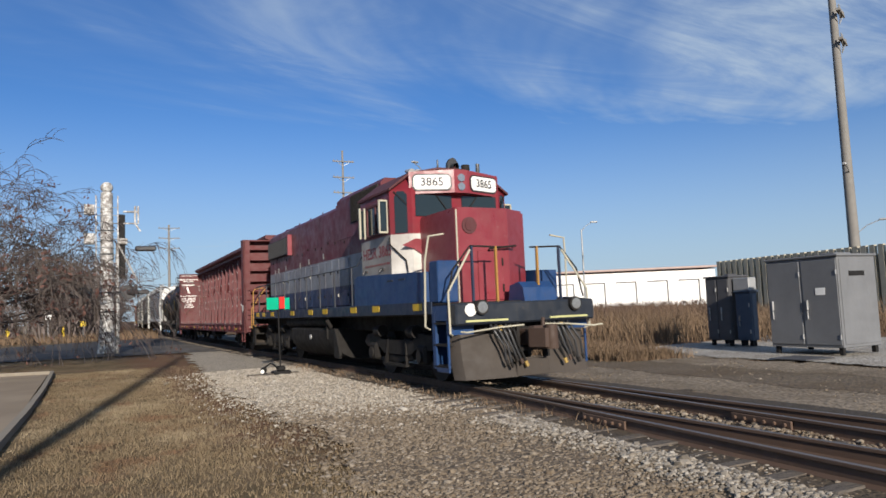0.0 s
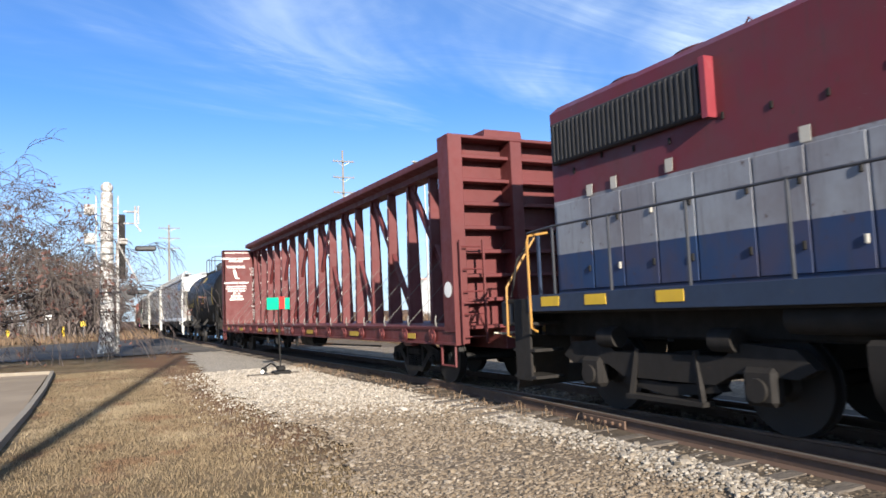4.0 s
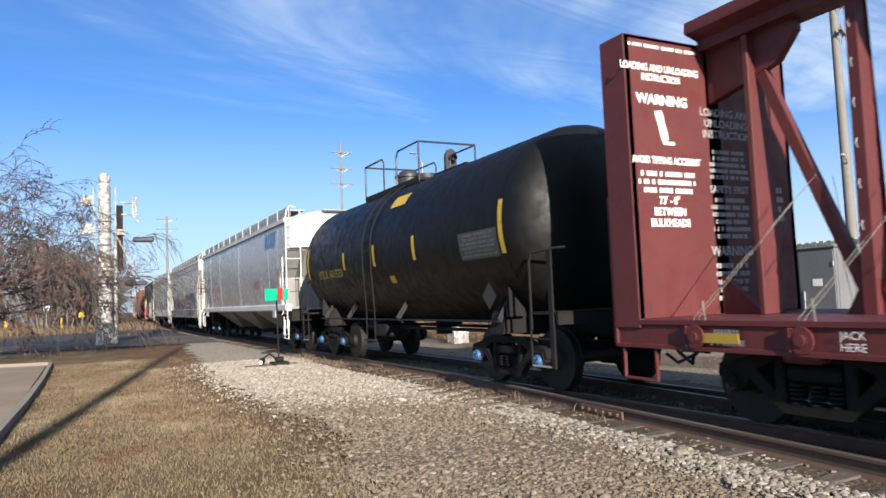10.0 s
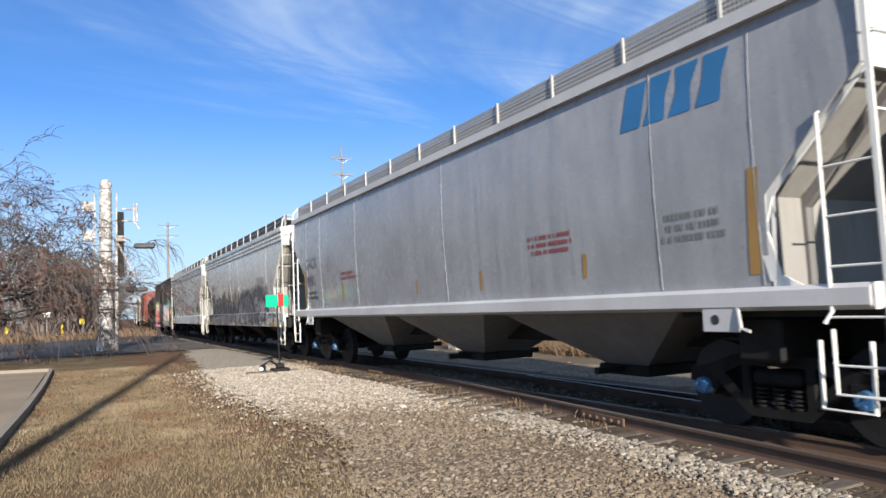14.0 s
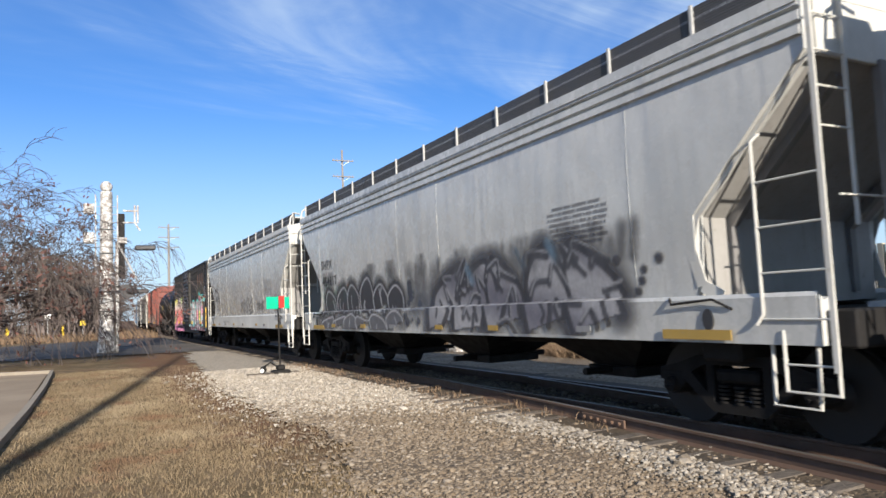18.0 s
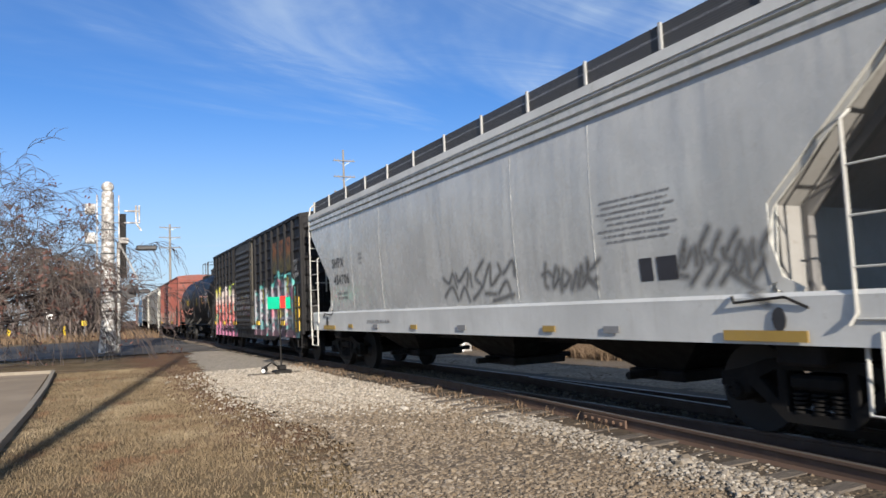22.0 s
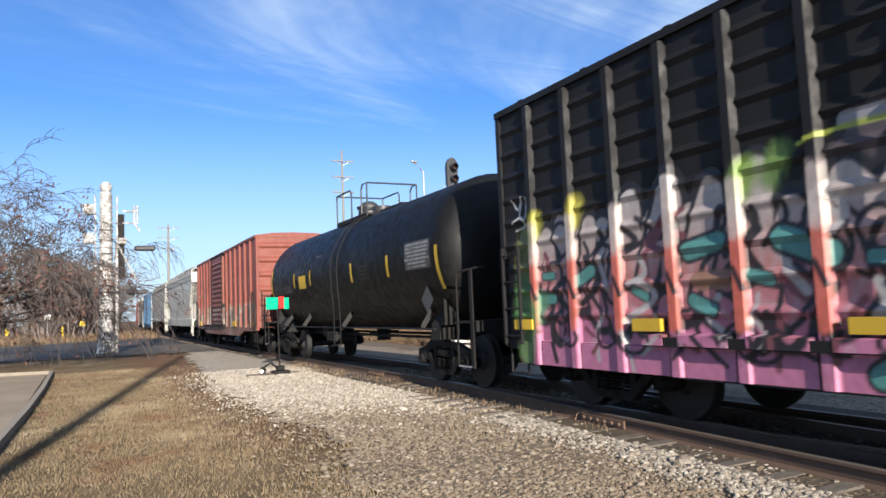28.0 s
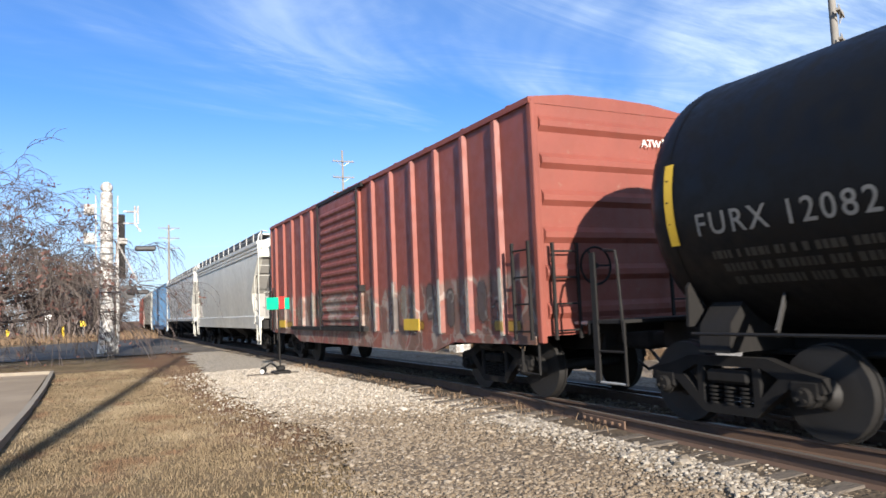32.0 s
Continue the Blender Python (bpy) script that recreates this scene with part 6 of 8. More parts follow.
hug(bars(t2, "lettering", -R2, .9, 2.95, 1, .5, .06, M_TANKTXT2, "short white line of lettering", 26), shell2)

# oxide-red boxcar
M_REDLOW = graffiti("worn_red_boxcar", (.19, .048, .032), [(.13, .095, .07), (.19, .055, .04), (.28, .26, .22), (.1, .07, .05), (.18, .06, .04)], 1.95, .15, 1.3, .75, (.22, .2, .17), .12)
rb, re_, rez = boxcar(150.95, 167.75, "oxide-red boxcar with worn paint along the bottom", M_RED_BOX, M_REDLOW, 4.5, 1.45, (-.9, 2.1), .98, (6, 5), 6, None, M_STEEL, .14)
words("lettering", "ATW", .17, M_WTEXT, rb, on_front(.72, -re_ - .1, 3.83))
part("number_bar", Mesh().box(.95, 1.38, -re_ - .1, -re_ - .094, 3.74, 3.92), M_WTEXT, rb, "white number bar")
for y in (-re_ + 4.2, re_ - 1.5):
    part("reflector", Mesh().box(-1.54, -1.525, y - .35, y + .35, 1.03, 1.25), M_YELLOW, rb, "yellow reflector strip")

# the cars behind
h4, he4, skin4 = hopper(168.0, 185.1, M_HOP4, M_HOP4, M_HOP4, "weathered cream covered hopper", M_STEEL, 4.02, 1.58, 3, None, .5, True, 1.42, .55)
h5, he5, skin5 = hopper(185.2, 203.2, M_HOP3, M_HOP3, M_HOP4, "weathered pale grey covered hopper", M_STEEL, 4.02, 1.58, 3, None, .5, False, 1.42, .3)
M_BLUEBOX = paint("blue_boxcar", (.04, .11, .21), .6, .5)
b6, be6, bez6 = boxcar(203.4, 221.2, "faded blue steel boxcar far behind", M_BLUEBOX, M_BLUEBOX, 4.5, 1.5, (-1.5, 1.5), .95, (6, 6), 6)
h7, he7, skin7 = hopper(221.4, 239.0, M_HOP4, M_HOP4, M_HOP4, "weathered cream covered hopper", M_STEEL, 4.02, 1.58, 3, None, .5, True, 1.42, .55)
M_REDFAR = paint("far_red", (.17, .04, .03), .6, .5)
b8, be8, bez8 = boxcar(239.2, 256.5, "faded red boxcar at the end of the train", M_REDFAR, M_REDFAR, 4.5, 1.5, (-1.5, 1.5), .95, (6, 6), 6)

# ---- spray paint on the cars ----
def spray_paint():
    k = Mat("spray_paint")
    a = k.node("Attribute")
    a.attribute_name = "paint"
    b = k.node("Attribute")
    b.attribute_name = "cover"
    worn = k.ramp(k.noise(9, 6, .65), .3, .75, .8, 1.05)
    c = k.mix(1.0, a.outputs["Color"], worn, "MULTIPLY")
    c = k.mix(k.ramp(k.noise(2.2, 6, .62, 0, (6, 6, .5)), .5, .85, 0, .35), c, (.09, .075, .06))
    k.set(k.b, "Alpha", b.outputs["Fac"])
    return k.done(c, .55)


M_SPRAY = spray_paint()


class Wall:
    """A stretch of a car's side to spray on: u runs to the front of the train, v upwards."""

    def __init__(self, u0, u1, v0, v1, cell=.028):
        self.nu, self.nv = round((u1 - u0) / cell), round((v1 - v0) / cell)
        self.u, self.v = np.meshgrid(np.linspace(u0, u1, self.nu + 1), np.linspace(v0, v1, self.nv + 1))
        self.c = np.zeros(self.u.shape + (3,))
        self.a = np.zeros(self.u.shape)

    def lay(self, m, colour):
        """Covers what is there by the mask m; colour may change with the height."""
        m = np.clip(m, 0, 1)
        if callable(colour):
            colour = colour(self.u, self.v)
        self.c += (np.asarray(colour) - self.c) * np.where(self.a > .02, m, np.minimum(1, m * 50))[..., None]
        self.a = np.maximum(self.a, m)

    def dist(self, pts):
        d = np.full(self.u.shape, 9.0)
        for (ax, ay), (bx, by) in zip(pts, pts[1:]):
            lx, ly = bx - ax, by - ay
            t = np.clip(((self.u - ax) * lx + (self.v - ay) * ly) / (lx * lx + ly * ly + 1e-9), 0, 1)
            d = np.minimum(d, np.hypot(self.u - ax - t * lx, self.v - ay - t * ly))
        return d

    def stroke(self, pts, width, colour, soft=.02, strength=1.0):
        self.lay(strength * np.clip((width / 2 - self.dist(pts)) / soft + .5, 0, 1), colour)

    def built(self, car, skin, label):
        nu, nv = self.nu + 1, self.nv + 1
        pts = [(-(skin(-u, v) + .006), -u, v) for u, v in zip(self.u.ravel(), self.v.ravel())]
        live = (self.a[:-1, :-1] + self.a[1:, :-1] + self.a[:-1, 1:] + self.a[1:, 1:]) > .05
        fs = [(j * nu + i, j * nu + i + 1, (j + 1) * nu + i + 1, (j + 1) * nu + i) for j, i in zip(*np.nonzero(live))]
        me = bpy.data.meshes.new("graffiti")
        me.from_pydata(pts, [], fs)
        col = me.attributes.new("paint", "FLOAT_COLOR", "POINT")
        col.data.foreach_set("color", np.concatenate([self.c, np.ones(self.a.shape + (1,))], -1).astype(np.float32).ravel())
        cov = me.attributes.new("cover", "FLOAT", "POINT")
        cov.data.foreach_set("value", self.a.astype(np.float32).ravel())
        me.materials.append(M_SPRAY)
        ob = new("graffiti", me)
        ob.parent = car
        tagged(ob, label)


def bend(pts, n=5):
    """A smooth line through the points."""
    out = []
    p = [pts[0]] + list(pts) + [pts[-1]]
    for a, b, c, d in zip(p, p[1:], p[2:], p[3:]):
        for i in range(n):
            t = i / n
            out.append(tuple(.5 * (2 * b[q] + (c[q] - a[q]) * t + (2 * a[q] - 5 * b[q] + 4 * c[q] - d[q]) * t * t + (3 * b[q] - a[q] - 3 * c[q] + d[q]) * t ** 3) for q in (0, 1)))
    return out + [tuple(pts[-1])]


# hooks, blades and loops of wild lettering, in a unit box; none of them spells anything
SHAPES = (
    (((.0, .1), (.35, .5), (.1, 1.1)), ((.1, 1.0), (.6, .7), (1.1, 1.05)), ((.4, .6), (.75, .25), (1.15, .45))),
    (((-.15, .8), (.3, .55), (.75, .9), (.95, .45)), ((.2, .1), (.6, .4), (1.1, -.05))),
    (((.1, -.05), (.3, .7), (.55, .1), (.7, .85), (1.1, .3)),),
    (((.2, .9), (.0, .45), (.35, .15), (.7, .5), (.45, .85)), ((.7, .5), (1.05, .0))),
    (((-.1, .3), (.4, 1.05), (.5, .35), (1.1, .75)), ((.3, .2), (.9, .1))),
    (((.1, 1.05), (.25, .3), (.8, .05)), ((-.1, .6), (.5, .75), (1.0, .5))),
    (((.9, 1.1), (.5, .65), (.95, .35), (.3, -.05)), ((.0, .75), (.3, .4))),
)


def letters(wall, u0, u1, v0, v1, n, seed, layers, lean=.12, jag=.1, thick=1.0):
    """Sprayed letter shapes side by side; layers are (width, colour, soft, strength), widest first."""
    rnd = random.Random(seed)
    strokes = []
    w = (u1 - u0) / n
    for i in range(n):
        for st in SHAPES[rnd.randrange(len(SHAPES))]:
            h = (v1 - v0) * rnd.uniform(.82, 1.08)
            strokes.append(bend([(u0 + (i + .04 + x * .96) * w + lean * y * h + rnd.uniform(-jag, jag) * w, v0 + y * h + rnd.uniform(-jag, jag) * .5 * h) for x, y in st], 4))
    far = [wall.dist(s) for s in strokes]
    halo, *rest = layers
    wall.lay(halo[3] * np.clip((halo[0] * thick / 2 - np.min(far, 0)) / halo[2] + .5, 0, 1), halo[1])
    for d in far:
        for width, colour, soft, strength in rest:
            wall.lay(strength * np.clip((width * thick / 2 - d) / soft + .5, 0, 1), colour)


def arches(wall, u0, u1, v0, v1, n, seed, fill, edge, rim, line=.05, lean=.0, sharp=.3):
    """Tall rounded letter bodies side by side: soft rim, filled body, thin edge line and short inner cuts."""
    rnd = random.Random(seed)
    w = (u1 - u0) / n
    shapes = []
    for i in range(n):
        a, b = u0 + i * w + .04 * w, u0 + (i + 1) * w - .04 * w
        t, k = v1 + rnd.uniform(-.16, .12), rnd.uniform(-sharp, sharp) * w
        shapes.append(bend([(a + rnd.uniform(-.06, .06), v0), (a + k * .3, v0 + (t - v0) * .6), ((a + b) / 2 + k + lean * (t - v0), t), (b + k * .4, v0 + (t - v0) * .62), (b + rnd.uniform(-.08, .08), v0 + rnd.uniform(-.05, .25))], 6))
    bodies = []
    for sh in shapes:
        xs, ys = [p[0] for p in sh], [p[1] for p in sh]
        m = np.zeros(wall.u.shape, bool)
        for (ax, ay), (bx, by) in zip(sh, sh[1:] + sh[:1]):
            if ay != by:
                m ^= ((ay > wall.v) != (by > wall.v)) & (wall.u < (bx - ax) * (wall.v - ay) / (by - ay) + ax)
        bodies.append(m)
    far = [wall.dist(sh) for sh in shapes]
    if rim:
        wall.lay(rim[2] * np.clip((rim[0] - np.min(far, 0)) / rim[1] + .5, 0, 1), rim[3])
    for sh, m, d in zip(shapes, bodies, far):
        wall.lay(m * .95, fill)
        wall.lay(np.clip((line / 2 - d) / .02 + .5, 0, 1) * .95, edge)
        uc, vc = (sh[0][0] + sh[-1][0]) / 2, (v0 + v1) / 2
        for q in range(2):
            x, y = uc + rnd.uniform(-.25, .25) * w, vc + rnd.uniform(-.3, .2)
            wall.stroke(bend([(x, y), (x + rnd.uniform(-.1, .1), y - .15), (x + rnd.uniform(-.12, .12), y - rnd.uniform(.2, .4))], 4), line * rnd.uniform(.7, 1.3), edge, .02, .9)


def swirl(rnd, u, v, r, turns=1.0):
    a0 = rnd.uniform(0, 6)
    return [(u + r * (1 - .5 * i / 12) * math.cos(a0 + i * turns * .52), v + r * .8 * (1 - .5 * i / 12) * math.sin(a0 + i * turns * .52)) for i in range(13)]


# boxcar: lilac-grey letters edged in teal in front of the door, pink and white ones behind it
rnd = random.Random(5)
w = Wall(1.3, 7.72, .72, 3.0, .022)
TEALC, DARK = (.045, .2, .19), (.012, .011, .014)
w.lay(np.clip((1.25 + .12 * np.sin(w.u * 3) - w.v) / .05, 0, 1) * np.clip((7.72 - w.u) / .1, 0, 1), (.09, .2, .21))
low_edge = .9 + .2 * np.abs((w.u * .9) % 1.0 - .5) * 2
w.lay(np.clip((low_edge - w.v) / .03, 0, 1) * (w.u < 7.3), (.12, .07, .09))
LILACS = lambda u, v: np.stack([.15 + .06 * np.sin(v * 4 + u * 1.7), .15 + .06 * np.sin(v * 4 + u * 1.7), .185 + .06 * np.sin(v * 4 + u * 1.7)], -1)
arches(w, 1.5, 4.3, 1.2, 2.25, 4, 21, LILACS, DARK, (.16, .05, 1, TEALC), .09)
arches(w, 4.2, 7.15, 1.2, 2.6, 3, 23, LILACS, DARK, (.18, .05, 1, TEALC), .1, .02, .5)
for i in range(130):
    u, v = rnd.uniform(1.6, 7.1), rnd.uniform(1.2, 2.6)
    w.stroke(bend([(u, v), (u + rnd.uniform(-.3, .3), v - .2), (u + rnd.uniform(-.3, .3), v - rnd.uniform(.3, .6))], 4), rnd.uniform(.04, .08), rnd.choice((DARK, DARK, DARK, (.3, .3, .32), (.2, .07, .1), TEALC)), .02)
# pale strokes that paint the sun's catch on the post faces
for y in POSTS[0]:
    w.stroke([(-y, 1.2), (-y, 2.3)], .15, (.4, .4, .41), .05, .8)
for u, v, q in ((6.35, 2.35, (.5, .36, .04)), (2.9, 2.1, (.45, .36, .06)), (6.3, 1.8, (.42, .1, .16)), (4.4, 1.6, (.42, .1, .14)), (7.0, 2.0, (.42, .1, .2)), (5.3, 1.55, (.4, .38, .05))):
    w.stroke([(u, v - .2), (u, v + .18)], .16, q, .08, .9)
for u in (5.55, 6.55):
    for j in range(2):
        w.stroke([(u - .22, 1.62 - j * .16), (u + .22, 1.6 - j * .16)], .11, (.2, .17, .07), .02, .9)
w.stroke(bend([(5.9, 2.2), (6.2, 2.6), (6.7, 2.66), (7.1, 2.4), (7.15, 1.9), (6.9, 1.7), (7.2, 1.4), (7.25, 1.0)], 6), .09, (.1, .36, .34), .03)
w.built(bx, box_skin, "lilac-grey and teal graffiti letters, with sunlit post faces painted in")

w = Wall(-7.85, -1.9, .6, 3.05, .022)
top = 2.45 + .16 * np.sin(w.u * 2.1) + .1 * np.sin(w.u * 5.3 + 1) + .3 * np.clip((w.u + 3.4) / 1.2, 0, 1)
w.lay(np.clip((top - w.v) / .16, 0, 1) * np.clip((w.u + 7.5) / .3, 0, 1) * .85, lambda u, v: np.stack([.09 + .12 * np.clip((2.2 - v) / .7, 0, 1), .07 + .015 * np.clip((2.2 - v) / .7, 0, 1), .08 + .02 * np.clip((2.2 - v) / .7, 0, 1)], -1))
ROSE = lambda u, v: np.stack([np.interp(v, (.6, 1.2, 1.7, 2.2, 2.7), (.4, .38, .4, .4, .42)), np.interp(v, (.6, 1.2, 1.7, 2.2, 2.7), (.15, .13, .17, .33, .38)), np.interp(v, (.6, 1.2, 1.7, 2.2, 2.7), (.22, .17, .16, .3, .36))], -1)
w.lay(np.clip((1.25 + .1 * np.sin(w.u * 2.6) - w.v) / .04, 0, 1) * np.clip((w.u + 7.2) / .2, 0, 1), (.42, .15, .25))
letters(w, -7.1, -2.0, 1.15, 2.5, 9, 9, ((.5, DARK, .04, 1), (.4, DARK, .02, 1), (.28, ROSE, .02, 1), (.05, (.36, .33, .33), .05, .4)), .04, .14)
for i in range(70):
    u, v = rnd.uniform(-7.2, -2), rnd.uniform(1.1, 2.4)
    w.stroke(bend([(u, v), (u + rnd.uniform(-.25, .25), v - .18), (u + rnd.uniform(-.3, .3), v - rnd.uniform(.25, .55))], 4), rnd.uniform(.05, .1), rnd.choice((DARK, DARK, DARK, DARK, (.16, .05, .06), (.36, .34, .33))), .02)
for u, v, r in ((-4.05, 1.95, .2), (-2.9, 1.85, .24), (-6.0, 1.75, .16), (-6.8, 1.5, .14), (-4.1, 1.35, .14), (-2.2, 1.7, .12), (-3.4, 1.6, .12), (-6.75, 1.8, .1), (-2.15, .85, .2), (-5.0, 1.5, .1)):
    a = rnd.uniform(-.5, .9)
    w.stroke([(u - r * math.cos(a), v - r * math.sin(a)), (u + r * math.cos(a), v + r * math.sin(a))], r * 1.35, DARK, .02)
    w.stroke([(u - r * math.cos(a), v - r * math.sin(a)), (u + r * math.cos(a), v + r * math.sin(a))], r * .95, (.07, .22, .2), .02)
for u, v, q in ((-3.55, 2.55, (.17, .27, .04)), (-3.2, 2.62, (.13, .22, .05)), (-7.3, 1.2, (.16, .3, .07)), (-7.05, 2.5, (.4, .38, .06)), (-6.15, 2.6, (.4, .36, .06)), (-7.0, 1.4, (.1, .26, .16))):
    w.stroke([(u, v - .1), (u + .1, v + .08)], .26, q, .12, .9)
for i in range(15):
    u = rnd.uniform(-6.6, -2)
    if i % 2:
        w.stroke(swirl(rnd, u, .95, .05), .03, (.42, .24, .3), .02)
    else:
        w.stroke(bend(swirl(rnd, u, 1.0, rnd.uniform(.16, .3), .7), 2), .05, (.025, .012, .018), .02)
# orange-red and white post paint, brightened in colour for sun on the faces
for i, y in enumerate(POSTS[1]):
    w.stroke([(-y, 1.15), (-y, 2.0 + .1 * (i % 2))], .15, (.55, .12, .08), .05, .9)
    w.stroke([(-y, 2.05), (-y, 2.5)], .15, (.5, .42, .38), .08, .85)
    w.stroke([(-y + .05, 1.5), (-y - .04, 1.7)], .06, DARK, .02)
for u, v, r, q in ((-7.45, 1.5, .5, (.09, .2, .06)), (-7.3, 1.05, .55, (.13, .26, .09)), (-7.35, 2.2, .3, (.16, .17, .05))):
    w.stroke([(u, v - r * .5), (u + .1, v + r * .5)], .42, q, .12, .9)
for u in (-3.95,):
    w.stroke([(u - .18, 1.6), (u + .18, 1.6)], .2, (.22, .12, .08), .02)
w.stroke([(-2.45, 2.85), (-2.05, 2.86)], .16, (.25, .25, .27), .02)
w.stroke(bend([(-2.9, 2.75), (-2.5, 2.8), (-1.95, 2.8)], 4), .05, (.3, .34, .05), .02)
for p in (((-7.55, 2.95), (-7.42, 2.8), (-7.3, 2.97), (-7.4, 2.7)), ((-7.55, 2.62), (-7.35, 2.68), (-7.25, 2.55), (-7.5, 2.5)), ((-7.2, 2.95), (-7.25, 2.55))):
    w.stroke(bend(p, 4), .035, (.5, .5, .48), .02)
w.built(bx, box_skin, "pink, white and black graffiti letters, with post faces brightened as if sunlit")

w = Wall(-1.9, 1.3, .95, 2.6)
letters(w, -1.7, 1.1, 1.5, 2.2, 4, 3, ((.09, (.3, .29, .3), .03, .8),), .1, .12)
for i in range(8):
    u, v = rnd.uniform(-1.5, 1.1), rnd.uniform(1.2, 2.3)
    w.stroke(bend(swirl(rnd, u, v, .18, .8), 2), .04, rnd.choice(((.35, .3, .08), (.3, .3, .3), (.28, .1, .12))), .03, .8)
w.built(bx, box_skin, "pale looping tags on the boxcar door")

# first pale hopper: heavy grey letters, then thin white outlines over black mist
sk2 = lambda y, z: 1.6 if z < 1.46 else skin2(z)
w = Wall(-6.6, 6.0, 1.01, 2.45, .03)
haze = (.035, .034, .04)
rnd = random.Random(11)
for i in range(46):
    u = rnd.uniform(-6.3, 5.6)
    v = rnd.uniform(1.1, 1.9 if u > 0 else 2.0)
    w.stroke([(u, v), (u + rnd.uniform(-.3, .3), v + rnd.uniform(0, .35))], rnd.uniform(.3, .5), haze, .3, .5)
FILL = lambda u, v: np.stack([.24 + .1 * np.sin(v * 5 + u * 1.3), .235 + .1 * np.sin(v * 5 + u * 1.3), .25 + .09 * np.sin(v * 5 + u * 1.3)], -1)
arches(w, .1, 5.4, 1.05, 2.1, 5, 17, FILL, (.035, .035, .04), (.2, .2, .75, (.06, .06, .07)), .1, .12, .9)
for i in range(26):
    u, v = rnd.uniform(.1, 5.2), rnd.uniform(1.1, 2.0)
    q = bend([(u, v), (u + rnd.uniform(-.1, .35), v + rnd.uniform(.05, .3)), (u + rnd.uniform(.1, .6), v + rnd.uniform(-.2, .25))], 4)
    w.stroke(q, rnd.uniform(.06, .14), (.035, .035, .042), .04, .9)
    w.stroke([(a + .03, b + .05) for a, b in q], .03, (.42, .42, .43), .03, .6)
for u, v in ((1.6, 2.05), (3.1, 2.2), (3.9, 2.25)):
    w.stroke([(u, v), (u + .12, v - .2)], .16, (.12, .2, .27), .1, .7)
arches(w, -6.0, -1.1, 1.38, 2.05, 6, 4, (.04, .04, .047), (.46, .46, .47), (.16, .22, .85, (.035, .035, .042)), .035, .05, .25)
arches(w, -6.2, -.9, 1.04, 1.4, 6, 8, (.11, .11, .118), (.42, .42, .43), (.08, .1, .7, (.07, .07, .075)), .035, .25, .5)
for i in range(12):
    u, v = -.55 + rnd.uniform(-.35, .35), rnd.uniform(1.1, 1.9)
    w.stroke([(u, v), (u + .02, v)], rnd.uniform(.06, .2), (.04, .042, .055), .04, .9)
w.lay(.6 * np.clip(1.3 - np.hypot((w.u + .3) / .7, (w.v - 1.55) / .4), 0, 1), (.06, .075, .11))
for i in range(12):
    u, v = rnd.uniform(5.2, 6.2), rnd.uniform(1.1, 2.0)
    w.stroke([(u, v), (u + .01, v)], rnd.uniform(.06, .16), (.05, .05, .06), .03, .85)
for i in range(24):
    u = rnd.uniform(-.5, 5.5)
    w.stroke([(u, 1.95), (u + .08, rnd.uniform(2.1, 2.4))], rnd.uniform(.08, .2), (.07, .07, .075), .14, .55)
w.built(h2, sk2, "dark grey sprayed letters with white outlines")

# second pale hopper: thin jagged tags
w = Wall(-.8, 6.5, 1.3, 2.35, .025)
rnd = random.Random(2)
for u0, u1, v0, v1, n in ((-.4, 1.85, 1.55, 2.15, 5), (2.6, 3.75, 1.6, 1.95, 5), (5.1, 6.2, 1.6, 2.05, 6)):
    letters(w, u0, u1, v0, v1, n, int(u1 * 10), ((.07, (.14, .14, .14), .06, .55), (.032, (.07, .07, .07), .03, .75)), .3, .14)
for a, b in (((5.85, 1.65), (6.3, 1.35)), ((1.3, 1.5), (1.9, 1.58)), ((3.6, 1.75), (3.8, 1.6))):
    w.stroke([a, b], .06, (.12, .12, .12), .06, .7)
w.built(h3, lambda y, z: 1.6 if z < 1.46 else skin3(z), "thin jagged black spray tags")

# oxide-red boxcar: primer and limewashed patches along the bottom
w = Wall(-7.6, 7.6, .98, 2.1, .04)
rnd = random.Random(31)
for i in range(40):
    u = rnd.uniform(-7.3, 3.6)
    v = rnd.uniform(1.0, 1.5)
    w.stroke([(u, v), (u + rnd.uniform(-.05, .05), v + rnd.uniform(.1, .45))], rnd.uniform(.08, .3), rnd.choice(((.3, .29, .25), (.26, .23, .18), (.12, .085, .06), (.22, .19, .13))), .06, rnd.uniform(.4, .95))
for i in range(60):
    u = rnd.uniform(-7.3, 7.3)
    w.stroke([(u, rnd.uniform(1.0, 1.4)), (u, rnd.uniform(1.4, 2.0))], rnd.uniform(.03, .09), rnd.choice(((.24, .19, .14), (.1, .06, .045))), .06, .5)
POSTS_RED = [-re_ + (re_ - .9) * (i + .9) / 6.6 for i in range(6)] + [2.1 + (re_ - 2.1) * (i + .9) / 5.6 for i in range(5)]
for i, y in enumerate(POSTS_RED):
    w.stroke([(-y, 1.02), (-y, (1.95, 1.8, 1.9, 1.7, 1.95, 1.6)[i % 6])], .12, (.36, .35, .31), .05, (.95, .5, .9, .4, .8, .6)[i % 6])
for u, v in ((6.3, 1.5), (5.2, 1.42), (4.4, 1.55), (2.8, 1.35), (-3.2, 1.4)):
    w.stroke([(u - .12, v - .18), (u - .12, v + .2)], .3, (.075, .06, .055), .03, .85)
for u in (6.9, 3.6, -5.6):
    w.stroke([(u - .3, 1.12), (u + .3, 1.12)], .17, (.32, .2, .03), .02, .9)
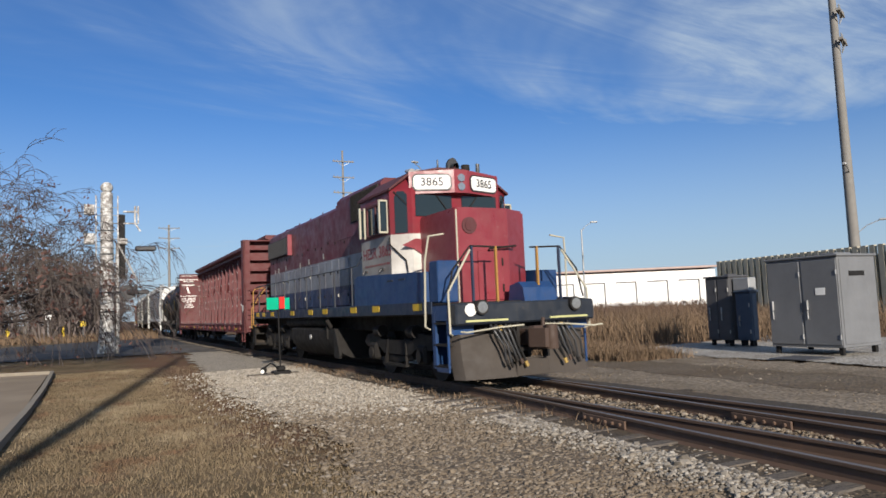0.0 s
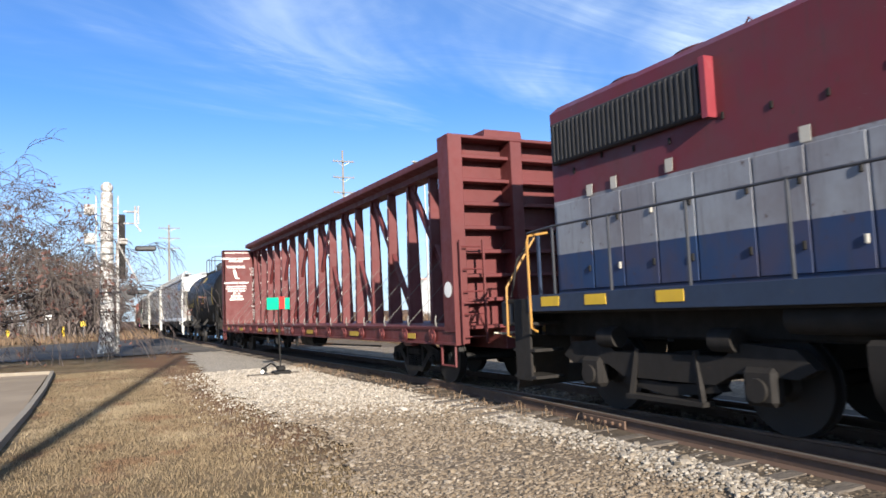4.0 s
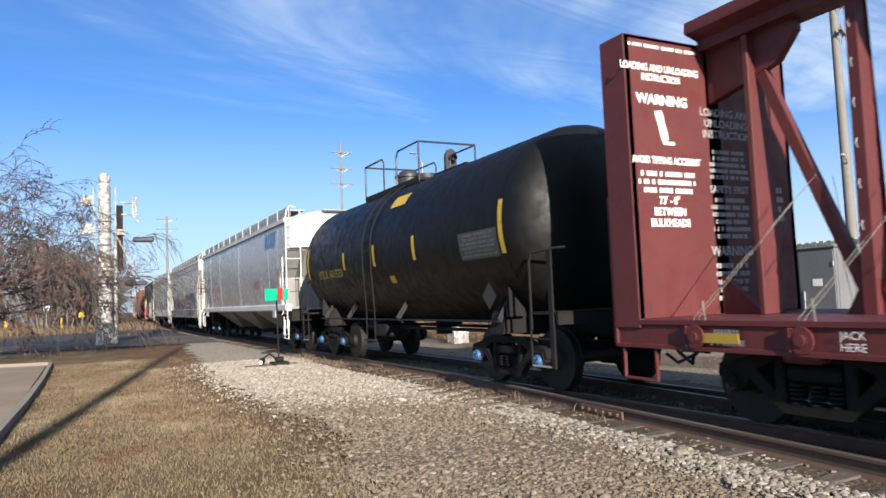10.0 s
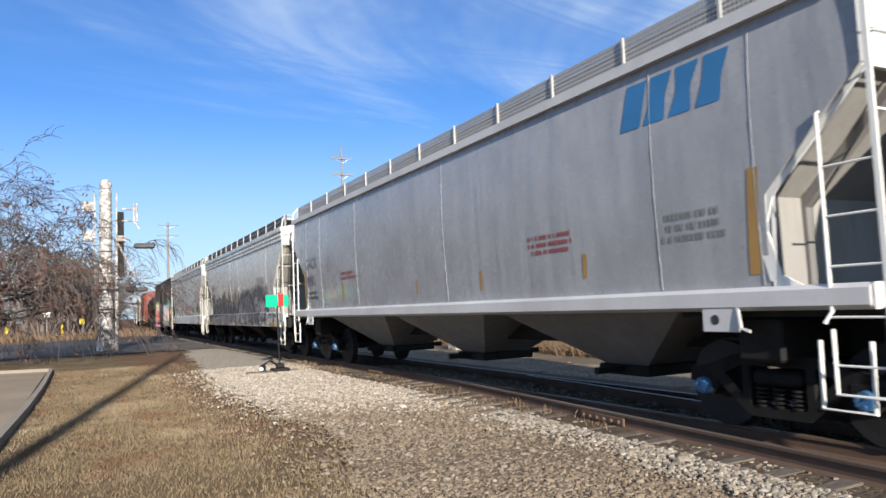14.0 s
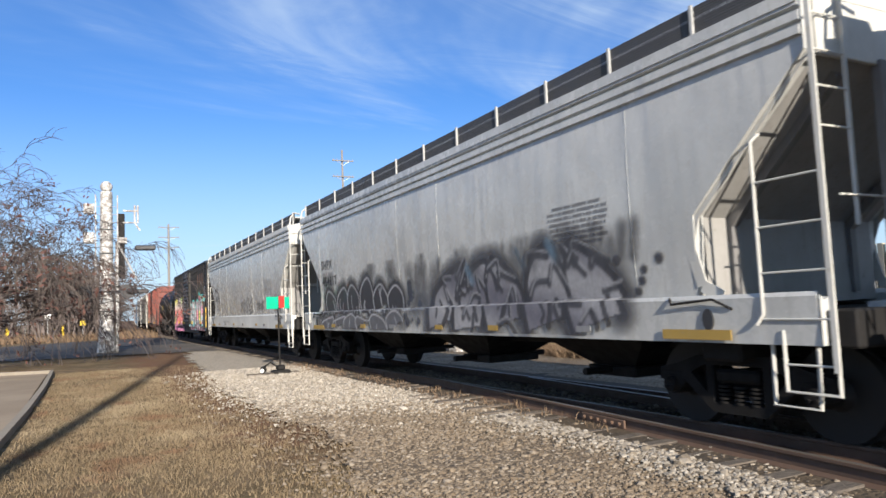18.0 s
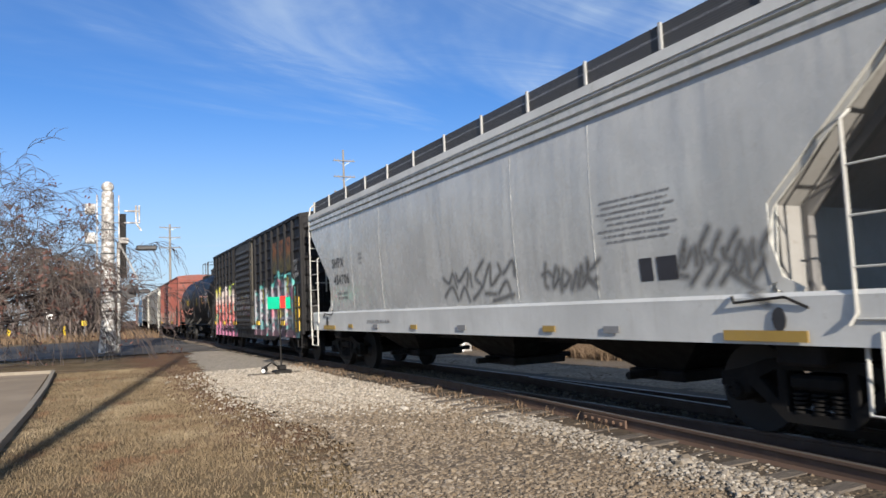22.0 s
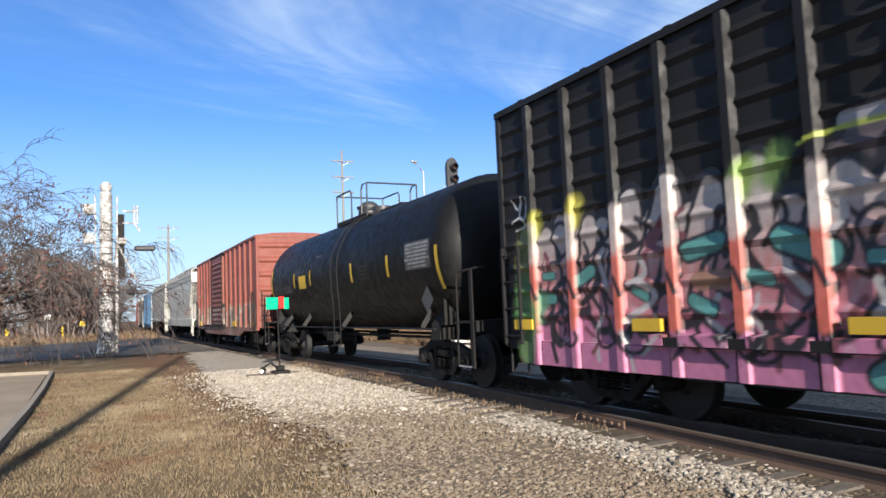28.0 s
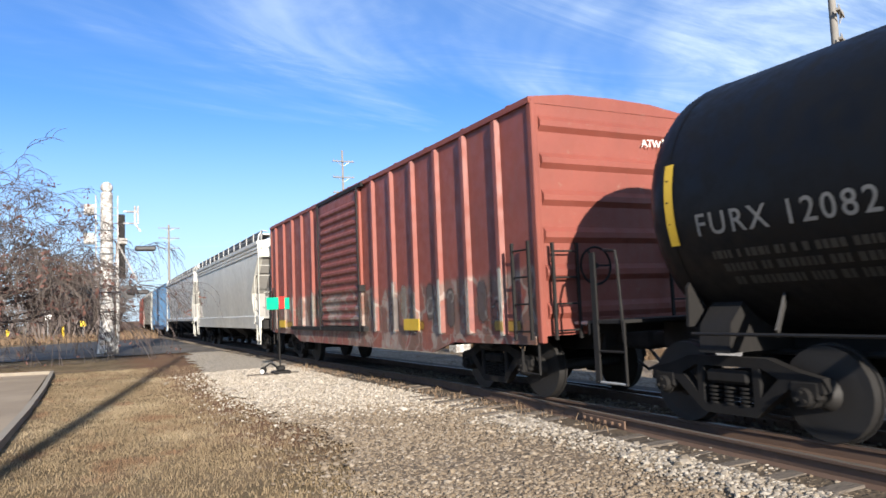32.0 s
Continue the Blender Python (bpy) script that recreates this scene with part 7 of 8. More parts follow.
for i in range(14):
    u = rnd.uniform(-1, 7.2)
    w.stroke(bend(swirl(rnd, u, rnd.uniform(1.25, 1.7), rnd.uniform(.12, .25), .8), 2), .03, rnd.choice(((.3, .29, .26), (.06, .045, .04))), .02, .8)
w.built(rb, lambda y, z: 1.4505 + (.07 if min(abs(y - q) for q in POSTS_RED) < .06 else 0), "pale worn patches along the bottom")

# sills of the pale hoppers: faded reflectors, jacking holes, small plates
M_FADED = paint("faded_reflector", (.34, .22, .05), .6, .7, (.25, .2, .13))
for car_, seed in ((h2, 1), (h3, 2)):
    rnd = random.Random(seed)
    for s in (-1, 1):
        part("reflector", Mesh().box(-1.612, -1.598, s * 6.43 - .45, s * 6.43 + .45, 1.0, 1.1), M_FADED, car_, "faded yellow reflector strip")
        part("jacking_hole", Mesh().prism([(s * 6.6 + .07 * math.cos(a * .52), 1.2 + .11 * math.sin(a * .52)) for a in range(12)], "x", -1.606, -1.59), M_BLACK, car_, "dark oval jacking hole")
        part("sill_bracket", Mesh().tube([(-1.6, s * 6.1, 1.42), (-1.64, s * 6.15, 1.36), (-1.64, s * 6.7, 1.4), (-1.6, s * 6.9, 1.3)], .014, 5), M_STEEL, car_)
    for y in (-4.4, -2.6, -.6, 1.4, 3.4, 5.0):
        y += rnd.uniform(-.3, .3)
        part("sill_plate", Mesh().box(-1.608, -1.598, y - .14, y + .14, 1.05, 1.13), M_FADED if rnd.random() < .5 else M_STENCIL, car_, "small worn sill plate")

# this car's marks sit a little forward of its middle
for ob in h3.children:
    if ob.name.split(".")[0] in ("lettering", "data_plate", "graffiti", "weld_seam", "sill_plate"):
        ob.location.y -= .2

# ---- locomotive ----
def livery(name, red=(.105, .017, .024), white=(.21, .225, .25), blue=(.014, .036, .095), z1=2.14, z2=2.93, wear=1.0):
    """Three bands of old paint: blue below, silver in the middle, red above."""
    k = Mat(name)
    x, y, z = k.sep()
    wob = k.math("ADD", z, k.math("MULTIPLY", k.math("SUBTRACT", k.noise(9, 4), .5), .015))
    c = k.mix(k.ramp(wob, z1 - .004, z1 + .004), blue, white)
    c = k.mix(k.ramp(wob, z2 - .004, z2 + .004), c, red)
    c = k.mix(k.math("MULTIPLY", k.ramp(k.noise(.9, 6, .65), .35, .7), .45), c, (.07, .04, .042))
    c = k.mix(k.math("MULTIPLY", k.ramp(k.noise(2.4, 6, .65, 0, (5, 5, .45)), .5, .8), .55 * wear), c, (.045, .034, .03))
    c = k.mix(k.math("MULTIPLY", k.ramp(k.noise(6, 8, .72), .6, .7), .8 * wear), c, (.06, .03, .024))
    c = k.mix(k.math("MULTIPLY", k.ramp(k.noise(3.3, 9, .75, .3), .67, .7), .7 * wear), c, (.32, .3, .29))
    k.bump(k.noise(12, 6, .6), .15, .01)
    return k.done(c, k.ramp(k.noise(4, 5), .25, .8, .34, .62), 0, .3)


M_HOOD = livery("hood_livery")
# one cab paint in two tones: walls darkened for shade, front lightened for sun
M_CABW = livery("shaded_cab_livery", (.15, .011, .02), (.3, .285, .26), (.3, .285, .26), 2.0, 3.0, .45)
M_CABF = livery("sunlit_cab_livery", (.19, .011, .02), (.56, .54, .49), (.56, .54, .49), 2.0, 3.0, .25)
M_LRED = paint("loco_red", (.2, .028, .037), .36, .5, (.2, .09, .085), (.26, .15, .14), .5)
M_LREDD = paint("loco_roof_red", (.075, .018, .02), .7, .8, (.06, .04, .036), (.05, .03, .026))
M_LBLUE = paint("loco_blue", (.012, .045, .135), .42, .45, (.04, .045, .06), (.05, .036, .03))
M_SILL = paint("dark_blue_sill", (.014, .026, .055), .45, .7, (.045, .042, .04), (.06, .05, .042))
M_BEAM = paint("worn_beam", (.014, .018, .026), .45, .8, (.05, .045, .04), (.06, .05, .042), .6)
M_CREAM = paint("cream_panel", (.4, .38, .33), .55, .5, (.35, .3, .24))
M_IRON = paint("dirty_iron", (.017, .015, .0135), .75, .6, (.045, .036, .029), (.05, .03, .02), spec=.25)
M_PLOUGH = paint("worn_plough", (.058, .048, .04), .7, .9, (.05, .04, .032), (.12, .075, .048), spec=.3)
M_KNUCKLE = paint("rusty_coupler", (.055, .032, .022), .7, .7, (.03, .024, .02), (.1, .055, .035))
M_STANCH = paint("worn_stanchion", (.035, .038, .046), .45, .6, (.2, .19, .18), (.05, .04, .03))
M_PALEST = paint("pale_stripe", (.46, .45, .2), .5, .5)
M_GRILL = plain("grille_black", (.018, .018, .02), .7)
M_RAILW = paint("white_rail", (.42, .39, .3), .5, .5)
M_RAILY = paint("orange_rail", (.33, .17, .035), .5, .5)
k = Mat("cab_glass")
M_GLASS = k.done((.015, .022, .024), .06, 0, .6)
k = Mat("lamp_glass")
M_LAMP = k.done(k.mix(k.noise(30), (.5, .5, .5), (.25, .25, .25)), .12, .7)


def locomotive(mid):
    car = thing("locomotive", "red, silver and blue road-switcher diesel locomotive, faded", "locomotive", "cars of the train")
    wheels = []
    # frame, walkway, fuel tank
    part("frame", Mesh().box(-1.45, 1.45, -7.4, 7.5, 1.3, 1.48, .02).box(-.9, .9, -8.0, 8.0, .95, 1.32, .03), M_IRON, car)
    part("walkway", Mesh().box(-1.5, 1.5, -8.0, 8.05, 1.46, 1.52, .01), M_IRON, car)
    for s in (-1, 1):
        part("sill_plate", Mesh().box(s * 1.49, s * 1.515, -7.4, 7.5, 1.33, 1.56, .004), M_SILL, car)
        for y in (6.95, 6.0, 4.75, 2.2, .28, -1.05, -3.25, -4.68, -6.81):
            part("sill_mark", Mesh().box(s * 1.516, s * 1.524, y - .2, y + .2, 1.4, 1.53), M_YELLOW, car, "yellow sill stripe")
    part("fuel_tank", Mesh().prism([(-.7, .22), (.7, .22), (1.0, .27), (1.22, .38), (1.36, .55), (1.42, .75), (1.42, .98), (1.36, 1.02), (-1.36, 1.02), (-1.42, .98), (-1.42, .75), (-1.36, .55), (-1.22, .38), (-1.0, .27)], "y", -1.5, 2.7), M_IRON, car, "dark rounded fuel tank under the frame", smooth=45)
    for s in (-1, 1):
        part("air_tank", Mesh().cyl((s * 1.22, -.5, 1.2), (s * 1.22, 3.5, 1.2), .15, n=18), M_IRON, car)
        part("tank_lip", Mesh().prism([(-1.45, 1.02), (-1.54, 1.02), (-1.68, .85), (-1.8, .62), (-1.92, .36), (-1.88, .28), (-1.5, .28)], "x", s * 1.44, s * 1.38), M_IRON, car, "curved end plate of the tank")
        part("fuel_filler", Mesh().cyl((s * 1.38, -1.15, 1.05), (s * 1.5, -1.15, 1.25), .06, n=10).box(s * 1.36, s * 1.46, -1.0, -.92, .75, 1.2), M_IRON, car)
        part("gauge", Mesh().cyl((s * 1.42, .6, .78), (s * 1.45, .6, .78), .07, n=12), M_GALV, car)
    # long hood
    w = .86
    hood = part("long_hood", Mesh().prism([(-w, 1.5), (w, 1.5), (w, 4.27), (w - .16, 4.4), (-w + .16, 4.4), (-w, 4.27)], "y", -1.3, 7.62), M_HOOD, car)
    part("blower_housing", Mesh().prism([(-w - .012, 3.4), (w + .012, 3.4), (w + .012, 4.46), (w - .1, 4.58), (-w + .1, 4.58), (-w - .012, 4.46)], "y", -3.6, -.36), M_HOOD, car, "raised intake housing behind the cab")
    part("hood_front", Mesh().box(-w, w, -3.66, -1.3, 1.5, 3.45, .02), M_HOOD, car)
    for s in (-1, 1):
        gr = part("intake_grille", Mesh().box(s * (w + .012), s * (w + .03), -3.45, -1.5, 3.74, 4.46), M_GRILL, car, "black ribbed air intake")
        for i in range(19):
            y = -3.42 + i * .1
            part("grille_bar", Mesh().box(s * (w + .03), s * (w + .06), y, y + .035, 3.76, 4.44), M_IRON, gr)
        rd = part("radiator_grille", Mesh().box(s * w, s * (w + .1), 4.6, 7.5, 3.46, 4.08, .02), M_GRILL, car, "black slatted radiator grille")
        for i in range(30):
            y = 4.66 + i * .094
            part("grille_bar", Mesh().box(s * (w + .1), s * (w + .125), y, y + .03, 3.5, 4.04), M_GRILL, rd)
        part("grille_frame", Mesh().box(s * w, s * (w + .14), 4.52, 4.6, 3.42, 4.12), M_LRED, rd)
        # hood doors with latches
        y = -1.2
        i = 0
        while y < 7.3:
            d = .62 if i % 4 else .8
            dr = part("hood_door", Mesh().box(s * w, s * (w + .022), y, y + d - .03, 1.62, 2.88, .006), M_HOOD, car)
            part("catch", Mesh().box(s * w, s * (w + .018), y + .3, y + .34, 3.28 + .05 * (i % 3), 3.36 + .05 * (i % 3), .005), M_STEEL, car)
            for z in (1.85, 2.5):
                part("latch", Mesh().box(s * (w + .02), s * (w + .05), y + .04, y + .08, z, z + .09, .008), M_STEEL if (i * 7 + int(z * 10)) % 5 else M_CREAM, dr)
            y += d
            i += 1
        for y, z in ((.9, 3.0), (2.4, 2.95), (3.4, 2.9), (5.2, 2.95), (6.2, 2.92), (6.7, 2.9)):
            part("decal", Mesh().box(s * (w + .023), s * (w + .028), y, y + .12, z, z + .16), M_CREAM, car, "small pale notice")
        # hand rail on stanchions
        pts = [(s * 1.46, 7.5, 2.45)] + [(s * 1.46, y, 2.48) for y in (6.9, 5.75, 4.5, 3.28, 2.02, .8, -.48, -1.73, -3.03)] + [(s * 1.42, -3.3, 2.5), (s * 1.3, -3.42, 2.75), (s * 1.25, -3.5, 3.2)]
        part("hand_rail", Mesh().tube(pts, .017, 8), M_STANCH, car)
        for y in (6.9, 5.75, 4.5, 3.28, 2.02, .8, -.48, -1.73, -3.03):
            part("stanchion", Mesh().box(s * 1.445, s * 1.475, y - .018, y + .018, 1.5, 2.5, .006), M_STANCH, car)
        part("battery_box", Mesh().prism([(-7.13, 1.53), (-3.3, 1.53), (-3.3, 2.16), (-3.5, 2.24), (-7.13, 2.12)], "x", s * 1.49, s * 1.0), M_LBLUE, car, "blue battery box beside the cab")
        for y in (-6.2, -5.6):
            part("box_slot", Mesh().box(s * 1.488, s * 1.497, y, y + .3, 2.02, 2.05), M_GRILL, car)
    # roof things
    for y in (5.2, 6.4):
        part("radiator_fan", Mesh().cyl((0, y, 4.3), (0, y, 4.5), .55, n=24).cyl((0, y, 4.5), (0, y, 4.54), .5, .35, 20), M_LREDD, car)
    for y in (1.2, 2.6):
        part("exhaust_stack", Mesh().cyl((0, y, 4.3), (0, y, 4.5), .2, n=14), M_IRON, car)
    part("roof_hatch", Mesh().box(-.5, .5, -.1, 4.4, 4.39, 4.44, .02), M_LREDD, car)
    for i in range(4):
        part("lift_ring", Mesh().tube([(-.68, .2 + i * 1.3, 4.39), (-.68, .25 + i * 1.3, 4.46), (-.68, .3 + i * 1.3, 4.39)], .012, 5), M_LREDD, car)
    # cab
    c = 1.42
    shell = Mesh().prism([(-c, 1.52), (c, 1.52), (c, 3.95), (.95, 4.27), (.3, 4.4), (-.3, 4.4), (-.95, 4.27), (-c, 3.95)], "y", -5.4, -3.66)
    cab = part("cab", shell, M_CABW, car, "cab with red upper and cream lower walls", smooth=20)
    # angled cab front
    def front_ring(y, k):
        return [(-c * k, y, 1.52), (c * k, y, 1.52), (c * k, y, 3.93), (.95 * k, y, 4.25), (.3 * k, y, 4.38), (-.3 * k, y, 4.38), (-.95 * k, y, 4.25), (-c * k, y, 3.93)]
    part("cab_front", Mesh().loft([front_ring(-5.72, .74), front_ring(-5.4, 1.0)]), M_CABF, cab, "cab front, red over white, lightened for the sun on it", smooth=20)
    part("cab_roof", Mesh().prism([(-c - .04, 3.92), (-.97, 4.28), (-.3, 4.42), (.3, 4.42), (.97, 4.28), (c + .04, 3.92), (c + .04, 3.97), (.98, 4.33), (.3, 4.47), (-.3, 4.47), (-.98, 4.33), (-c - .04, 3.97)], "y", -5.5, -3.6), M_LREDD, cab, "dull red cab roof", smooth=20)
    for s in (-1, 1):
        wn_ = part("side_window", Mesh().box(s * (c + .004), s * (c + .012), -5.12, -4.12, 3.08, 3.72), M_GLASS, cab, "dark sliding side window")
        for y0, y1, z0, z1 in ((-5.16, -5.08, 3.04, 3.76), (-4.16, -4.08, 3.04, 3.76), (-4.66, -4.6, 3.04, 3.76), (-5.16, -4.08, 3.04, 3.1), (-5.16, -4.08, 3.7, 3.76)):
            part("window_bar", Mesh().box(s * c, s * (c + .035), y0, y1, z0, z1, .006), M_LREDD, wn_)
        mr = part("wind_wing", Mesh().box(s * (c + .03), s * (c + .2), -5.32, -5.3, 3.05, 3.75, .008), M_GLASS, cab, "white-framed wind deflector")
        for a, b, z0, z1 in ((.02, .22, 3.04, 3.08), (.02, .22, 3.71, 3.75), (.19, .22, 3.05, 3.75), (.02, .045, 3.05, 3.75)):
            part("wing_frame", Mesh().box(s * (c + a), s * (c + b), -5.34, -5.28, z0, z1, .006), M_RAILW, mr)
        mr2 = part("wind_wing", Mesh().box(s * (c + .03), s * (c + .16), -4.02, -4.0, 3.1, 3.7, .008), M_GLASS, cab, "white-framed wind deflector")
        part("wing_frame", Mesh().box(s * (c + .13), s * (c + .17), -4.04, -3.98, 3.05, 3.75, .006).box(s * (c + .02), s * (c + .06), -4.04, -3.98, 3.05, 3.75, .006), M_RAILW, mr2)
        # front corner windows on the angled faces, and the windshield over the nose
        p0, p1 = Vector((s * c * .985, -5.43, 0)), Vector((s * c * .76, -5.69, 0))
        nrm = Vector(((p1 - p0).y * -s, (p1 - p0).x * s, 0)).normalized()
        if nrm.y > 0:
            nrm = -nrm
        a_, b_ = p0.lerp(p1, .18), p0.lerp(p1, .85)
        q = Mesh()
        off_ = nrm * .008
        q.add([a_ + off_ + Vector((0, 0, 3.02)), b_ + off_ + Vector((0, 0, 3.02)), b_ + off_ + Vector((0, 0, 3.82)), (a_.lerp(b_, .75)) + off_ + Vector((0, 0, 3.9)), a_.lerp(b_, .2) + off_ + Vector((0, 0, 3.9)), a_ + off_ + Vector((0, 0, 3.78))], [(0, 1, 2, 3, 4, 5)])
        part("corner_window", q, M_GLASS, cab, "dark rounded cab door window", 0)
        part("windshield", Mesh().box(s * .12, s * .98, -5.745, -5.725, 3.36, 3.82, .01), M_GLASS, cab, "dark windshield")
        part("wiper", Mesh().beam((s * .5, -5.76, 3.82), (s * .25, -5.76, 3.5), .02, .02), M_STEEL, cab)
        part("wiper", Mesh().beam(tuple(a_ + off_ * 3 + Vector((0, 0, 3.9))), tuple(b_ + off_ * 3 + Vector((0, 0, 3.6))), .02, .02), M_STEEL, cab)
        part("grab_iron", Mesh().tube([(s * (c + .02), -5.38, 2.95), (s * (c + .05), -5.45, 2.8), (s * 1.2, -5.66, 2.45), (s * 1.15, -5.72, 1.9)], .016, 6), M_IRON, cab)
    # number boards and headlights
    hd = part("headlight_housing", Mesh().loft([[(-.16, -5.97, 3.85), (.16, -5.97, 3.85), (.16, -5.97, 4.34), (-.16, -5.97, 4.34)], [(-1.08, -5.68, 3.83), (1.08, -5.68, 3.83), (1.08, -5.68, 4.3), (-1.08, -5.68, 4.3)]]), M_LRED, cab, "red headlight and number-board housing", smooth=15)
    for s in (-1, 1):
        q0, q1 = Vector((s * .18, -5.966, 0)), Vector((s * 1.06, -5.688, 0))
        dirv = (q1 - q0).normalized()
        nr = Vector((dirv.y, -dirv.x, 0)) * (1 if s > 0 else -1)
        m4 = Matrix(((dirv.x * s, 0, nr.x, 0), (dirv.y * s, 0, nr.y, 0), (0, 1, 0, 0), (0, 0, 0, 1)))
        mid_ = q0.lerp(q1, .5) + nr * .012
        bd = part("number_board", Mesh().prism([(-.39, -.09), (-.36, -.13), (-.32, -.15), (.32, -.15), (.36, -.13), (.39, -.09), (.39, .09), (.36, .13), (.32, .15), (-.32, .15), (-.36, .13), (-.39, .09)], "z", -.01, .014), [M_WTEXT], hd, "white number board", at=Matrix.Translation(mid_ + Vector((0, 0, 4.07))) @ m4)
        part("board_rim", Mesh().prism([(-.42, -.1), (-.385, -.155), (-.33, -.178), (.33, -.178), (.385, -.155), (.42, -.1), (.42, .1), (.385, .155), (.33, .178), (-.33, .178), (-.385, .155), (-.42, .1)], "z", -.012, .009), M_BLACK, hd, "black rubber rim", at=Matrix.Translation(mid_ + Vector((0, 0, 4.07))) @ m4)
        words("board_number", "3865", .25, M_BTEXT, hd, Matrix.Translation(mid_ + nr * .018 + Vector((0, 0, 4.07))) @ m4, bold=.004)
    for z in (3.98, 4.17):
        part("headlight", Mesh().cyl((0, -5.95, z), (0, -6.0, z), .085, n=18), M_LAMP, hd, "round sealed-beam headlight")
    part("bell", Mesh().cyl((.55, -5.2, 4.4), (.55, -5.2, 4.62), .1, n=12), M_IRON, car)
    part("horn", Mesh().cyl((-.5, -4.6, 4.52), (-.5, -4.3, 4.6), .09, .04, 12).cyl((-.35, -4.6, 4.52), (-.35, -4.25, 4.6), .08, .04, 12), M_GALV, car)
    part("antenna", Mesh().cyl((-.2, -5.3, 4.5), (-.2, -5.3, 4.68), .02, n=6).cyl((.75, -5.4, 4.4), (.75, -5.4, 4.62), .045, n=8), M_BLACK, car)
    # short hood
    nz = 3.28
    part("short_hood", Mesh().prism([(-.88, -5.66), (-.88, -7.24), (-.84, -7.3), (.26, -7.3), (.86, -6.95), (.86, -5.66)], "z", 1.5, nz), M_LRED, car, "tall red nose with rounded corner", smooth=20)
    part("nose_cap", Mesh().prism([(-.86, -5.66), (-.86, -7.22), (-.82, -7.27), (.25, -7.27), (.83, -6.93), (.83, -5.66)], "z", nz, nz + .05), M_LRED, car, smooth=20)
    part("nose_emblem", Mesh().cyl((-.6, -7.3, 2.98), (-.6, -7.32, 2.98), .16, n=20).cyl((-.6, -7.32, 2.98), (-.6, -7.335, 2.98), .1, n=20), M_LREDD, car, "round cast emblem plate")
    nd = part("nose_door", Mesh().box(-.45, .1, -7.33, -7.3, 1.55, 2.5, .01), M_LRED, car)
    part("door_hinge", Mesh().box(.07, .1, -7.35, -7.32, 1.7, 1.85).box(.07, .1, -7.35, -7.32, 2.2, 2.35), M_IRON, nd)
    part("nose_step", Mesh().tube([(-.2, -7.32, 2.5), (-.25, -7.42, 2.52), (.35, -7.42, 2.58), (.4, -7.3, 2.6)], .02, 6), M_IRON, car)
    part("corner_trim", Mesh().cyl((-.86, -7.28, 1.5), (-.86, -7.28, nz), .018, n=6), M_RAILW, car, "pale rubbed corner edge")
    part("sand_filler", Mesh().cyl((-.4, -6.4, nz), (-.4, -6.4, nz + .08), .12, n=12), M_LRED, car)
    # side swallow mark on the cab's white band
    words("road_number", "HESR 3865", .34, plain("faded_maroon_lettering", (.2, .035, .04), .6, 0, .3), car, on_side(-c - .004, -4.6, 2.68), stretch=1.08, bold=.004)
    bars(car, "slogan", -c - .004, -4.6, 2.42, 1, 1.5, .07, M_RFADE, "thin red slogan", 31)
    wing = part("wing_mark", Mesh().add([(-.3, 0, 0), (.0, .14, 0), (.35, .12, 0), (.12, -.02, 0), (.16, -.2, 0), (-.02, -.08, 0)], [(0, 5, 4, 3, 2, 1)]), M_LRED, car, "dark red wing mark", 0)
    wing.matrix_local = on_front(-1.02, -5.76, 2.75)
    for y in (-5.0, -4.0):
        part("cab_hook", Mesh().box(-c - .03, -c, y, y + .16, 2.3, 2.34).cyl((-c - .03, y + .08, 2.32), (-c - .09, y + .08, 2.25), .02, n=6), M_BLACK, car)
    # front platform: steps, pilot, plough, hoses
    for e_, s_ in ((-8.0, -1), (8.0, 1)):
        for s in (-1, 1):
            st = part("step_well", Mesh().box(s * 1.5, s * 1.46, e_ - s_ * .5, e_ - s_ * .64, .35, 1.5, .01).box(s * 1.5, s * 1.46, e_ - s_ * .02, e_ - s_ * .5, 1.2, 1.5, .01).box(s * 1.5, s * 1.46, e_ - s_ * .02, e_ - s_ * .5, .3, .4, .01).box(s * 1.5, s * 1.46, e_ - s_ * .02, e_ - s_ * .07, .35, 1.25, .01).box(s * 1.5, s * 1.0, e_ - s_ * .0, e_ + s_ * .03, .95, 1.5, .01).box(s * 1.5, s * .95, e_ - s_ * .6, e_ - s_ * .64, .35, 1.5, .01) if s_ < 0 else Mesh().box(s * 1.5, s * 1.46, e_ - .1, e_ - .5, .35, 1.5, .01), M_LBLUE if s_ < 0 else M_IRON, car, "blue step well" if s_ < 0 else "")
            if s_ < 0:
                st.data.materials[0] = M_LBLUE
            for z in (.38, .76, 1.14):
                part("step_tread", Mesh().box(s * 1.5, s * 1.0, e_ - s_ * .05, e_ - s_ * .6, z, z + .04), M_IRON, st)
            hm = M_RAILW if s_ < 0 else M_RAILY
            part("grab_rail", Mesh().tube([(s * 1.5, e_ - s_ * .7, 1.05), (s * 1.6, e_ - s_ * .7, 1.1), (s * 1.58, e_ - s_ * .66, 2.3), (s * 1.52, e_ - s_ * .6, 2.75 if s_ < 0 else 2.4), (s * 1.2, e_ - s_ * .62, 2.8 if s_ < 0 else 2.45)], .02, 8), hm, car, "pale bent grab rail")
            part("grab_rail", Mesh().tube([(s * 1.42, e_ - s_ * .0, .95), (s * 1.5, e_ + s_ * .08, .98), (s * 1.5, e_ + s_ * .06, 1.7), (s * 1.0, e_ - s_ * .0, 2.45)], .02, 8), hm, car, "pale bent grab rail")
